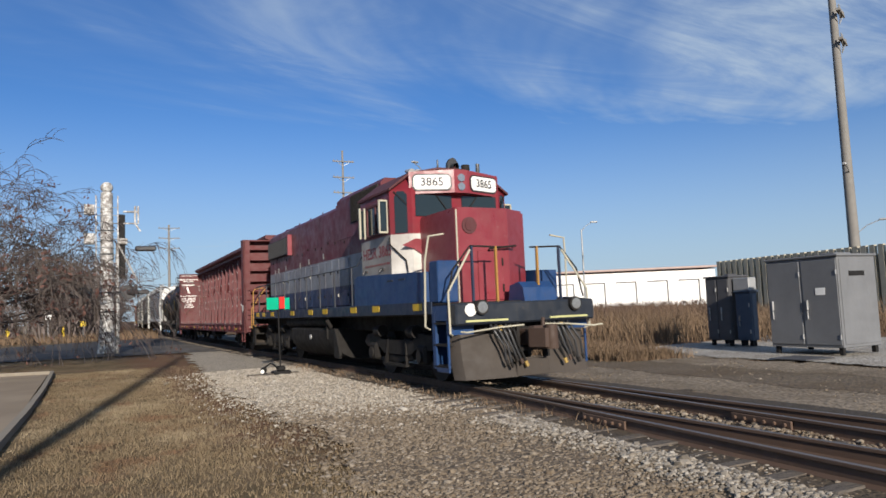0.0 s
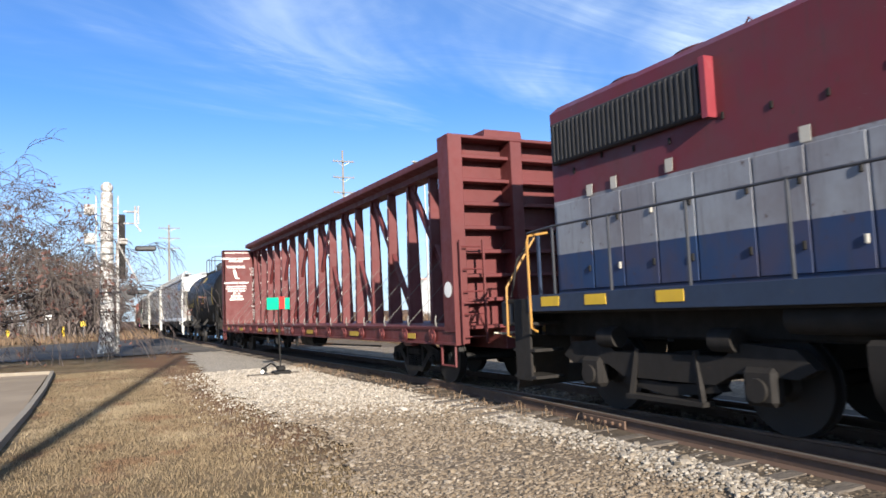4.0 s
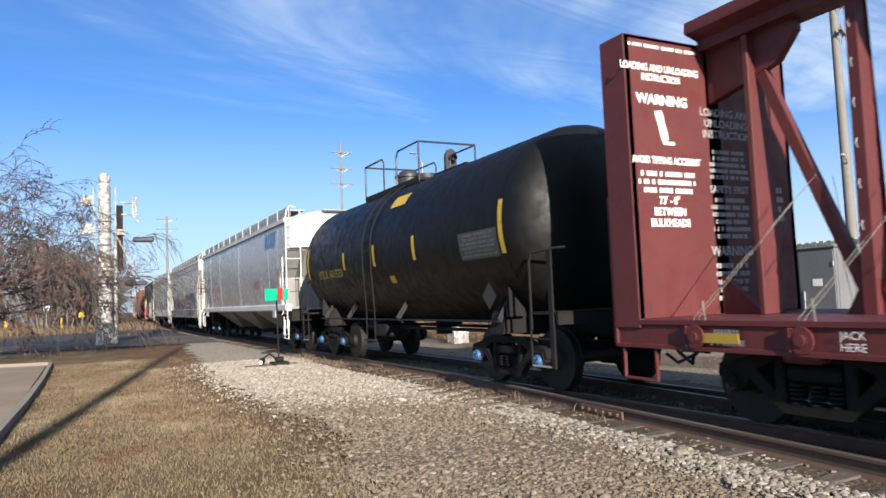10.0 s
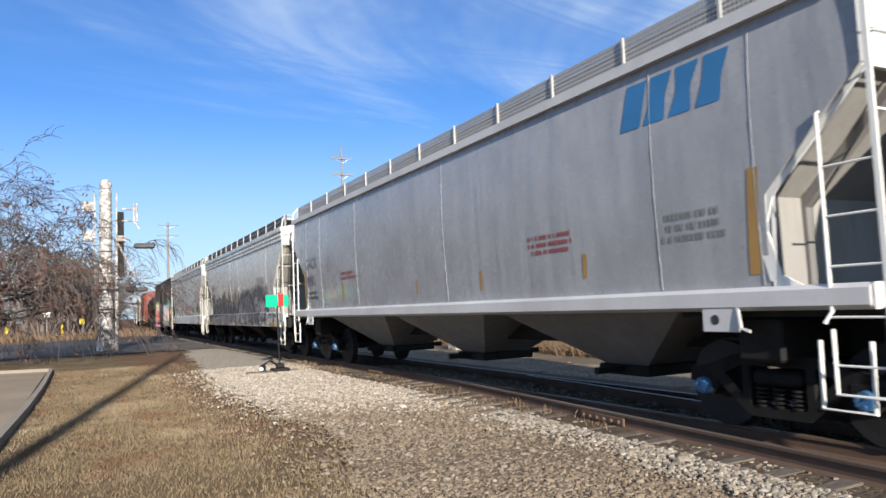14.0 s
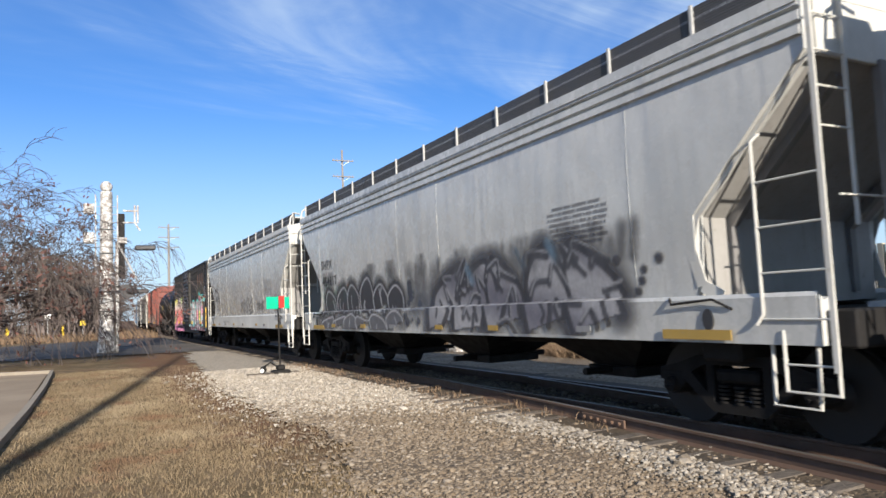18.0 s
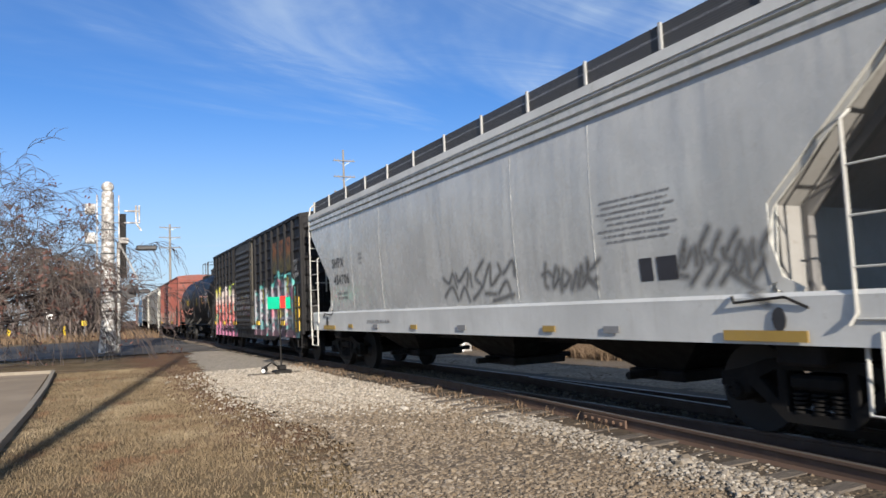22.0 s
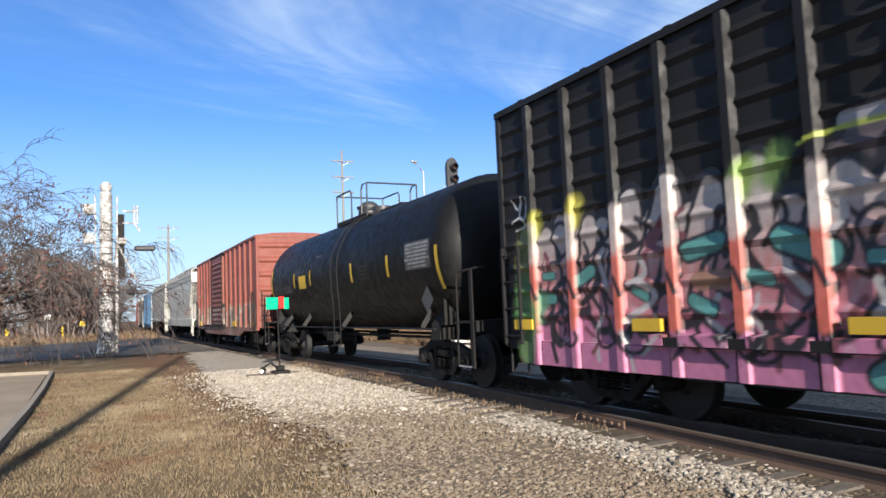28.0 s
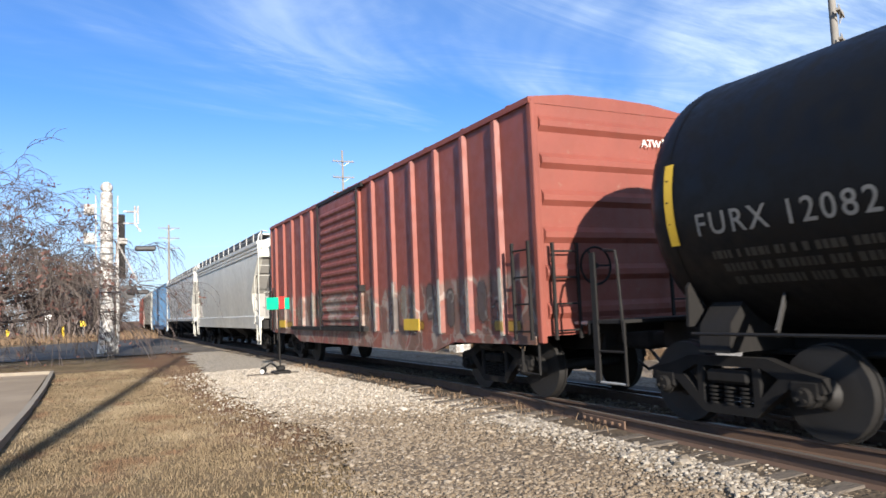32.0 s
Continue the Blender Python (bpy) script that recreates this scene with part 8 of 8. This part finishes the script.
            for x in (.45, .95):
                part("end_stanchion", Mesh().box(s * x - .02, s * x + .02, e_ - s_ * .06, e_ - s_ * .0, 1.5, 2.52, .008), (M_RAILY if x < .5 else M_SILL), car)
            part("end_rail", Mesh().tube([(s * .3, e_ - s_ * .03, 2.5), (s * .98, e_ - s_ * .03, 2.52), (s * 1.35, e_ - s_ * .03, 2.1), (s * 1.48, e_ - s_ * .03, 1.55)], .018, 6), M_IRON, car)
        part("pilot_beam", Mesh().box(-1.48, 1.48, e_, e_ + s_ * .28, 1.12, 1.5, .03), M_BEAM, car, "dark worn buffer beam")
        for a in (-1, 1):
            part("beam_stripe", Mesh().box(a * .45, a * 1.3, e_ + s_ * .28, e_ + s_ * .3, 1.17, 1.205), M_PALEST, car, "pale yellow-green stripe")
        # plough in two curved halves round the coupler opening
        for a in (-1, 1):
            rings = []
            for i in range(6):
                k_ = i / 5
                z = .18 + k_ * .78
                y = e_ + s_ * (.34 - .16 * math.sin(math.pi * k_ * .6))
                rings.append([(a * .32, y, z), (a * .85, y + s_ * .0, z), (a * 1.3, y - s_ * .12, z), (a * 1.42, y - s_ * .3, z), (a * 1.42, y - s_ * .34, z), (a * 1.28, y - s_ * .16, z), (a * .85, y - s_ * .04, z), (a * .32, y - s_ * .04, z)])
            part("plough", Mesh().loft(rings), M_PLOUGH, car, "scuffed steel pilot plough", smooth=40)
        part("plough_bottom", Mesh().box(-.34, .34, e_ + s_ * .3, e_ + s_ * .34, .18, .48, .01), M_PLOUGH, car)
        part("coupler", Mesh().box(-.15, .15, e_, e_ + s_ * .55, .72, 1.0, .04).box(-.22, .18, e_ + s_ * .45, e_ + s_ * .74, .66, 1.06, .07).cyl((.1, e_ + s_ * .8, .66), (.1, e_ + s_ * .8, 1.08), .12, .11, 14).prism([(-.24, e_ + s_ * .6), (-.14, e_ + s_ * .95), (-.06, e_ + s_ * .95), (-.1, e_ + s_ * .6)], "z", .7, 1.02).cyl((.06, e_ + s_ * .62, 1.04), (.06, e_ + s_ * .62, 1.2), .04, .03, 8), M_KNUCKLE, car, "heavy rusty knuckle coupler")
        part("coupler_pocket", Mesh().box(-.32, .32, e_ + s_ * .24, e_ + s_ * .34, .62, .68).box(-.34, -.28, e_ + s_ * .24, e_ + s_ * .38, .5, 1.12).box(.28, .34, e_ + s_ * .24, e_ + s_ * .38, .5, 1.12), M_IRON, car)
        for a in (-1, 1):
            for i in range(5):
                x = a * (.42 + i * .1)
                part("air_hose", Mesh().tube([(x, e_ + s_ * .3, 1.1), (x, e_ + s_ * .42, 1.0), (x + .05 + .02 * i, e_ + s_ * (.46 + .01 * i), .75), (x + .2, e_ + s_ * .44, .45 + .05 * (i % 3))], .022, 8), M_BLACK if i else M_STEEL, car, "hanging rubber air hose" if i == 0 else "")
                part("hose_head", Mesh().cyl((x + .2, e_ + s_ * .44, .45 + .05 * (i % 3)), (x + .23, e_ + s_ * .45, .36 + .05 * (i % 3)), .03, n=8), (M_FADED, M_KNUCKLE, M_IRON, M_IRON, M_IRON)[i], car)
            for i in range(3):
                part("hose_valve", Mesh().box(a * (.5 + i * .12), a * (.56 + i * .12), e_ + s_ * .29, e_ + s_ * .36, 1.0, 1.09), M_FADED if i % 2 else M_IRON, car)
            part("uncoupling_lever", Mesh().tube([(a * .2, e_ + s_ * .4, 1.08), (a * .7, e_ + s_ * .42, 1.06), (a * 1.35, e_ + s_ * .4, 1.0), (a * 1.5, e_ + s_ * .48, 1.02)], .016, 6), M_RAILW, car)
            if s_ < 0:
                dl = part("ditch_light", Mesh().cyl((a * 1.0, e_ + s_ * .1, 1.42), (a * 1.0, e_ + s_ * .36, 1.42), .12, .13, 20), M_IRON, car, "ditch light can")
                part("ditch_lens", Mesh().cyl((a * 1.0, e_ + s_ * .365, 1.42), (a * 1.0, e_ + s_ * .375, 1.42), .1, n=20), M_LAMP, dl, "clear round lens")
        if s_ < 0:
            part("step_number", Mesh().cyl((-1.2, e_ + s_ * .285, 1.38), (-1.2, e_ + s_ * .3, 1.38), .11, n=18), M_WTEXT, car, "round cream plate")
            part("mu_box", Mesh().prism([(e_ + s_ * .1, 1.5), (e_ - s_ * .45, 1.5), (e_ - s_ * .4, 1.8), (e_ - s_ * .1, 1.86), (e_ + s_ * .05, 1.75)], "x", .05, .75), M_LBLUE, car, "blue control box on the front platform")
            part("tool_box", Mesh().box(-1.42, -1.0, e_ - s_ * .48, e_ - s_ * .84, 1.53, 2.3, .02), M_LBLUE, car, "blue locker by the steps")
    # trucks
    for yc in (-5.0, 5.22):
        t = part("truck", Mesh().box(-1.0, 1.0, -.25, .25, .45, .8, .04), M_IRON, car, "grimy two-axle power truck")
        t.location = (0, yc, 0)
        for s in (-1, 1):
            part("side_frame", Mesh().prism([(-1.9, .72), (-1.7, .9), (-1.05, .95), (-.85, .8), (.85, .8), (1.05, .95), (1.7, .9), (1.9, .72), (1.7, .62), (1.0, .64), (.7, .5), (-.7, .5), (-1.0, .64), (-1.7, .62)], "x", s * 1.05, s * 1.2), M_IRON, t, smooth=25)
            part("leaf_spring", Mesh().prism([(-.75, .42), (0, .32), (.75, .42), (.7, .5), (0, .46), (-.7, .5)], "x", s * 1.0, s * 1.16), M_IRON, t)
            part("brake_cylinder", Mesh().cyl((s * 1.2, -1.05, .98), (s * 1.2, -.75, .98), .13, n=14), M_IRON, t)
            part("brake_cylinder", Mesh().cyl((s * 1.2, .75, .98), (s * 1.2, 1.05, .98), .13, n=14), M_IRON, t)
            part("swing_hanger", Mesh().beam((s * 1.18, -.45, .85), (s * 1.22, -.55, .3), .05, .06).beam((s * 1.18, .45, .85), (s * 1.22, .55, .3), .05, .06).box(s * 1.1, s * 1.28, -.6, .6, .26, .31), M_IRON, t)
            for q in (-1.29, 1.29):
                part("journal_box", Mesh().box(s * 1.08, s * 1.26, q - .2, q + .2, .34, .72, .05).cyl((s * 1.26, q, .5), (s * 1.3, q, .5), .12, n=14), M_IRON, t)
        for q in (-1.29, 1.29):
            wheels.append(wheelset(t, q, .51))
    CARS.append((car, mid, wheels))


locomotive(loco_mid)

# ---- plants and small stones ----
def twigs(m, p, d, length, r0, depth, rnd, droop, ends, sides=5, spread=.75, rmin=.012):
    """A bare branch that forks; collects the tips."""
    n = 4
    pts, rs = [p.copy()], [r0]
    for i in range(n):
        d = (d + Vector((rnd.gauss(0, .16), rnd.gauss(0, .16), rnd.gauss(0, .12) - droop * (3 - depth) * .1 if depth < 3 else rnd.gauss(0, .08)))).normalized()
        p = p + d * length / n
        pts.append(p.copy())
        rs.append(r0 * (1 - .5 * (i + 1) / n))
    v, fs = [], []
    k = sides
    for i, q in enumerate(pts):
        t = (pts[min(i + 1, n)] - pts[max(i - 1, 0)]).normalized()
        a = t.orthogonal().normalized()
        b = t.cross(a)
        v += [q + (a * math.cos(2 * math.pi * j / k) + b * math.sin(2 * math.pi * j / k)) * rs[i] for j in range(k)]
    fs = [(i * k + j, i * k + (j + 1) % k, (i + 1) * k + (j + 1) % k, (i + 1) * k + j) for i in range(n) for j in range(k)]
    m.add(v, fs)
    if depth == 0:
        ends.append((p.copy(), d.copy()))
        return
    for c in range(rnd.choice((2, 3, 3)) + (1 if depth <= 2 else 0)):
        i = n if c == 0 else rnd.randint(1, n)
        side = Vector((rnd.gauss(0, 1), rnd.gauss(0, 1), rnd.gauss(.15, .7))).normalized()
        twigs(m, pts[i], (d + side * spread * rnd.uniform(.6, 1.2)).normalized(), length * rnd.uniform(.55, .85), max(rmin, rs[i] * .64), depth - 1, rnd, droop, ends, 5 if depth > 3 else 3, spread, rmin)


M_LEAF = plain("rust_leaves", (.1, .045, .034), .8, 0, .4, 3)
M_TWIG = plain("grey_twigs", (.055, .043, .041), .95, 0, .3, 6)
tree = thing("bare_tree", "spreading bare winter tree with a few rust leaves", "tree", at=pose(-4.9, 31.0, GZ))
rnd = random.Random(11)
part("trunk", Mesh().tube([(0, 0, -.1), (.05, .02, .8), (-.05, .05, 1.6), (.05, 0, 2.4)], .22, 10), M_BARK, tree, "dark rough trunk")
tips = []
for i in range(24):
    a = i * 2 * math.pi / 11 + rnd.uniform(-.3, .3) if i < 10 else rnd.uniform(-1.3, 1.2)
    m = Mesh()
    lift = rnd.uniform(.3, .8) if i < 10 else rnd.uniform(.1, .75)
    twigs(m, Vector((.05 * math.cos(a), .05 * math.sin(a), rnd.uniform(1.5, 2.4))), Vector((math.cos(a), math.sin(a), lift)).normalized(), rnd.uniform(2.5, 3.1) if i < 10 else rnd.uniform(2.2, 2.9) + (.5 if i > 20 else 0), .1, 5, rnd, .8, tips)
    part("limb", m, M_TWIG if i % 2 else M_BARK, tree, smooth=60)
for i, (up, z) in enumerate(((.3, 2.0), (.12, 1.9), (.0, 1.7))):
    m = Mesh()
    twigs(m, Vector((.1, 0, z)), Vector((1, .1 * i, up)).normalized(), 3.9, .08, 4, rnd, 1.0, tips, spread=.42)
    part("limb", m, M_TWIG, tree, smooth=60)
m = Mesh()
for p, d in tips:
    if rnd.random() < (.09 if p.z < 4.2 else .03):
        for q in range(6):
            c = p + Vector((rnd.gauss(0, .12), rnd.gauss(0, .12), rnd.gauss(0, .12)))
            a, b = Vector((rnd.gauss(0, 1), rnd.gauss(0, 1), rnd.gauss(0, 1))).normalized() * .085, Vector((rnd.gauss(0, 1), rnd.gauss(0, 1), rnd.gauss(0, 1))).normalized() * .05
            m.add([c - a, c + b, c + a, c - b], [(0, 1, 2, 3)])
tagged(part("foliage", m, M_LEAF, tree, "few hanging rust-brown leaves", 0), kind="stuff")

# woods and scrub beyond the road; distance haze is mixed into the twig colour
m = Mesh()
rnd = random.Random(5)
for i in range(620):
    y = 78 + 100 * rnd.random() ** 1.6
    x = rnd.uniform(-75, 6) if i % 5 else rnd.uniform(6, 14) + (y - 80) * .12
    if x > track_x(y) - 5:
        x = track_x(y) - rnd.uniform(6, 12)
    twigs(m, Vector((x, y, GZ)), Vector((rnd.gauss(0, .1), rnd.gauss(0, .1), 1)), rnd.uniform(1.6, 3.8), .16, 3, rnd, .0, [], 3, .8, .03)
for i in range(170):
    y = rnd.uniform(80, 150)
    x = min(rnd.uniform(-4, 9), track_x(y) - rnd.uniform(5, 9))
    twigs(m, Vector((x, y, GZ)), Vector((rnd.gauss(0, .1), rnd.gauss(0, .1), 1)), rnd.uniform(2.6, 4.4), .14, 3, rnd, .0, [], 3, .7, .03)
whole("far_woods", m, plain("hazed_twigs", (.14, .112, .1), .95, 0, .3, 2), "bare grey scrub trees beyond the road, paled for haze", "woods", kind="stuff", smooth=0)
M_WEED = plain("dry_weeds", (.15, .1, .06), .95, 0, .4, .6)
M_SCRUB = plain("red_scrub", (.085, .052, .037), .95, 0, .4, .5)


def weeds(name, count, spot, hgt, mat, label, seed, wide=.012, blades=7, lean=.35):
    rnd = random.Random(seed)
    v, fs = [], []
    for i in range(count):
        x, y = spot(rnd)
        h0 = hgt * rnd.uniform(.5, 1.15)
        for b in range(blades):
            px_, py_ = x + rnd.gauss(0, .1 + hgt * .12), y + rnd.gauss(0, .1 + hgt * .12)
            dx, dy = rnd.gauss(0, lean), rnd.gauss(0, lean)
            h = h0 * rnd.uniform(.6, 1.1)
            a = rnd.uniform(0, 3.14)
            wx, wy = math.cos(a) * wide, math.sin(a) * wide
            n = len(v)
            v += [(px_ - wx, py_ - wy, GZ - .02), (px_ + wx, py_ + wy, GZ - .02), (px_ + dx * h * .35 + wx * .8, py_ + dy * h * .35 + wy * .8, GZ + h * .6), (px_ + dx * h * .35 - wx * .8, py_ + dy * h * .35 - wy * .8, GZ + h * .6), (px_ + dx * h, py_ + dy * h, GZ + h)]
            fs += [(n, n + 1, n + 2, n + 3), (n + 3, n + 2, n + 4)]
    m = Mesh()
    m.v, m.f, m.m = v, fs, [0] * len(fs)
    return whole(name, m, mat, label, "weeds", kind="stuff", smooth=0)


def brush_spot(rnd):
    while True:
        x, y = rnd.uniform(13, 48), rnd.uniform(16, 62)
        if x > 15.0 + max(0, 20 - y) * .9 + rnd.uniform(0, 2) and not (x < 20.5 and y < 18.8) and x > 14 + (y - 20) * .1:
            return x, y


weeds("dry_brush", 9000, brush_spot, 1.25, M_WEED, "tall dry tan weeds behind the yard", 3, .014, 7)
weeds("red_brush", 3500, lambda r: (lambda p: (p[0] + 4, p[1] + 6))(brush_spot(r)), 1.5, M_SCRUB, "reddish-brown dry scrub among the weeds", 4, .016, 8)
def low_spot(rnd):
    while True:
        y = rnd.uniform(14.4, 40)
        x = 12.7 + max(0, y - 20) * .08 + abs(rnd.gauss(0, 1.4)) + noise.noise(Vector((y * .9, 0, 3))) * .6
        if y > 18.6 or x < 14.7:
            return x, y


weeds("low_brush", 6500, low_spot, .42, M_WEED, "short dry grass in front of the brush", 14, .009, 8, .6)
weeds("roadside_brush", 3500, lambda r: (r.uniform(-45, 6), r.uniform(68, 100)), .8, M_WEED, "low dry brush across the road", 6, .03, 6)
weeds("trackside_weeds", 260, lambda r: (6.0 + r.gauss(0, .16) - (.25 if r.random() < .3 else 0), r.uniform(7, 22)), .16, M_WEED, "small dry weeds along the sleeper ends", 8, .006, 5)


def lawn_spot(rnd):
    while True:
        y = 4.2 + 22 * rnd.random() ** 1.7
        x = rnd.uniform(-.9 if y > 8 else -5.5, edge_x(y) + .35)
        if y > 7.5 and x > 1.3 and rnd.random() < min(.8, (x - 1.3) * .8):
            continue
        if x > -.7 - max(0, 12 - y) * .04 or y < 9:
            return x, y


k = Mat("straw")
isl = k.node("NewGeometry").outputs["Random Per Island"]
straw = k.mix(isl, (.235, .18, .112), (.12, .086, .05))
straw = k.mix(k.ramp(k.noise(.55, 5, .65, .5), .5, .66, 0, .75), straw, (.3, .24, .155))
straw = k.mix(k.ramp(k.noise(.9, 5, .6, .5), .54, .66, 0, .8), straw, (.15, .085, .05))
M_STRAW = k.done(straw, .9, 0, .2)
weeds("lawn_blades", 15000, lawn_spot, .055, M_STRAW, "short matted dry grass blades", 9, .0045, 6, .8)


def stones(name, count, spot, size, mat, label, seed, z=GZ + .03):
    rnd = random.Random(seed)
    g_ = (1 + 5 ** .5) / 2
    base = [(-1, g_, 0), (1, g_, 0), (-1, -g_, 0), (1, -g_, 0), (0, -1, g_), (0, 1, g_), (0, -1, -g_), (0, 1, -g_), (g_, 0, -1), (g_, 0, 1), (-g_, 0, -1), (-g_, 0, 1)]
    tri = [(0, 11, 5), (0, 5, 1), (0, 1, 7), (0, 7, 10), (0, 10, 11), (1, 5, 9), (5, 11, 4), (11, 10, 2), (10, 7, 6), (7, 1, 8), (3, 9, 4), (3, 4, 2), (3, 2, 6), (3, 6, 8), (3, 8, 9), (4, 9, 5), (2, 4, 11), (6, 2, 10), (8, 6, 7), (9, 8, 1)]
    base = np.array(base) / 1.9
    kinds = []
    for q in range(14):
        r_ = np.random.RandomState(seed * 50 + q)
        kinds.append(base * r_.uniform(.62, 1.2, (12, 1)) * np.array([r_.uniform(.8, 1.3), r_.uniform(.7, 1.1), r_.uniform(.5, .8)]))
    v, fs = [], []
    for i in range(count):
        x, y = spot(rnd)
        s = size * rnd.lognormvariate(0, .38)
        a = rnd.uniform(0, 6.28)
        ca, sa = math.cos(a), math.sin(a)
        pts = kinds[i % 14] * s
        rot = np.stack([pts[:, 0] * ca - pts[:, 1] * sa + x, pts[:, 0] * sa + pts[:, 1] * ca + y, pts[:, 2] + z + s * .12], 1)
        v += rot.tolist()
        n = i * 12
        fs += [(n + p, n + q, n + r_) for p, q, r_ in tri]
    m = Mesh()
    m.v, m.f, m.m = v, fs, [0] * len(fs)
    return whole(name, m, mat, label, "gravel", kind="stuff", smooth=0)


def stone_mat(name, cols):
    k = Mat(name)
    isl = k.node("NewGeometry").outputs["Random Per Island"]
    pick = k.node("ValToRGB")
    el = pick.color_ramp.elements
    while len(el) < len(cols):
        el.new(.5)
    for i, c in enumerate(cols):
        el[i].position, el[i].color = i / (len(cols) - 1), (*c, 1)
    k.t.links.new(isl, pick.inputs[0])
    c = k.mix(k.math("MULTIPLY", k.noise(40, 4), .4), pick.outputs[0], (.1, .08, .06))
    return k.done(c, .9, 0, .2)


M_STONE = stone_mat("limestone_chips", [(.11, .08, .052), (.22, .175, .125), (.145, .108, .072), (.3, .255, .2), (.125, .095, .066), (.24, .195, .142)])
M_STONEW = stone_mat("ballast_stone", [(.15, .125, .096), (.34, .305, .255), (.1, .082, .06), (.42, .385, .33), (.2, .168, .128)])


M_STONEP = stone_mat("pale_chips", [(.27, .232, .182), (.43, .385, .315), (.2, .165, .124), (.5, .46, .395), (.33, .288, .23)])


def verge_spot(y0, y1, power, pale=False):
    def spot(rnd):
        while True:
            y = y0 + (y1 - y0) * rnd.random() ** power
            x = rnd.uniform(1.6, 5.95)
            if x > edge_x(y) + rough(x, y) - (abs(rnd.gauss(0, .55)) if rnd.random() < .4 else 0) and is_pale(x, y) == pale:
                return x, y
    return spot


stones("verge_gravel", 24000, verge_spot(3.6, 14, 1.3), .0155, M_STONE, "loose brown-grey chips of the verge", 2)
stones("pale_gravel", 17000, verge_spot(4.5, 22, 1.2, True), .017, M_STONEP, "loose pale limestone chips of the verge", 12)


def shoulder_spot(rnd):
    while True:
        y = rnd.uniform(2.2, 9.0)
        x = 5.95 + diverge(y) - abs(rnd.gauss(0, .3)) - .02
        if x > 4.4 and noise.noise(Vector((x * 1.1, y * 1.1, 9))) + noise.noise(Vector((x * 3, y * 3, 5))) * .5 > rnd.uniform(-.6, .35):
            return x, y


stones("ballast_stones", 5600, shoulder_spot, .0185, M_STONEW, "coarse white ballast stones beside the rail", 3, GZ + .045)
stones("crib_stones", 4200, lambda r: (TX + r.uniform(-.68, .62), r.uniform(2.5, 18)), .021, M_STONE, "ballast stones between the rails", 4, GZ + .06)
stones("yard_stones", 3500, lambda r: (r.uniform(8.1, 16), r.uniform(4, 22)), .014, M_STONE, "loose stones of the yard", 6, GZ + .018)

# posts and signs across the road
M_YPOST = paint("yellow_post", (.72, .5, .03), .6, .3)
for x, y, h_ in ((-6.98, 88, 1.15), (-1.65, 79.5, 1.3), (-2.9, 80.5, 1.0), (-2.45, 80.5, 1.0)):
    whole("bollard", Mesh().cyl((x, y, GZ), (x, y, GZ + h_), .2 if x < -5 else .13, n=12).ball((x, y, GZ + h_), .2 if x < -5 else .13, 10), M_YPOST, "yellow-painted steel bollard by the road", "bollard", "bollards")
sg = thing("road_sign", "small yellow sign on a post across the road", "road sign", at=pose(.1, 72, GZ))
part("post", Mesh().cyl((0, 0, 0), (0, 0, 1.75), .035, n=8), M_GALV, sg)
part("plate", Mesh().box(-.22, .22, -.05, -.03, 1.35, 1.8, .01), M_YPOST, sg)
sg = thing("road_sign", "white square sign on a post across the road", "road sign", at=pose(-2.9, 78, GZ))
part("post", Mesh().cyl((0, 0, 0), (0, 0, 2.6), .04, n=8), M_GALV, sg)
part("plate", Mesh().box(-.28, .28, -.05, -.03, 2.1, 2.75, .01), M_WTEXT, sg)
for x, y, h_ in ((-5.1, 84, 3.2), (-6.4, 86, 3.0)):
    whole("fence_post", Mesh().cyl((x, y, GZ), (x, y, GZ + h_), .09, .07, 8), M_POLE, "grey timber post in the brush", "post", "posts")
# the pole behind the viewer that throws the long shadow over the grass
utility_pole((-4.75, -10.3), 15.0, (13.9,), "weathered grey power pole standing in dry grass", .19, 0, False, .2)


LAG = ((0, .34), (2, .26), (4, .26), (6, .26), (7, .13), (8, 0), (9, -.07), (10, -.07), (12, 0), (32, 0))


def lag(t):
    """How far the train trails behind a steady pace."""
    for (a, p), (b, q) in zip(LAG, LAG[1:]):
        if a <= t <= b:
            k = (t - a) / (b - a)
            return p + (q - p) * k * k * (3 - 2 * k)
    return 0.0


def motions():
    """The train rolls past at a nearly steady pace; every wheelset turns with it."""
    rows = [i * .5 for i in range(65)]
    for car, mid, wheels in CARS:
        walk(car, [(t, track_pose(mid + lag(t) - V * t)) for t in rows])
    times = [i * 4 / 30 for i in range(241)]
    for car, mid, wheels in CARS:
        for w in wheels:
            x, y, z = w.location
            spin = math.degrees(V / z)
            walk(w, [(t, pose(x, y, z, spin * (t - lag(t) / V))) for t in times])


motions()
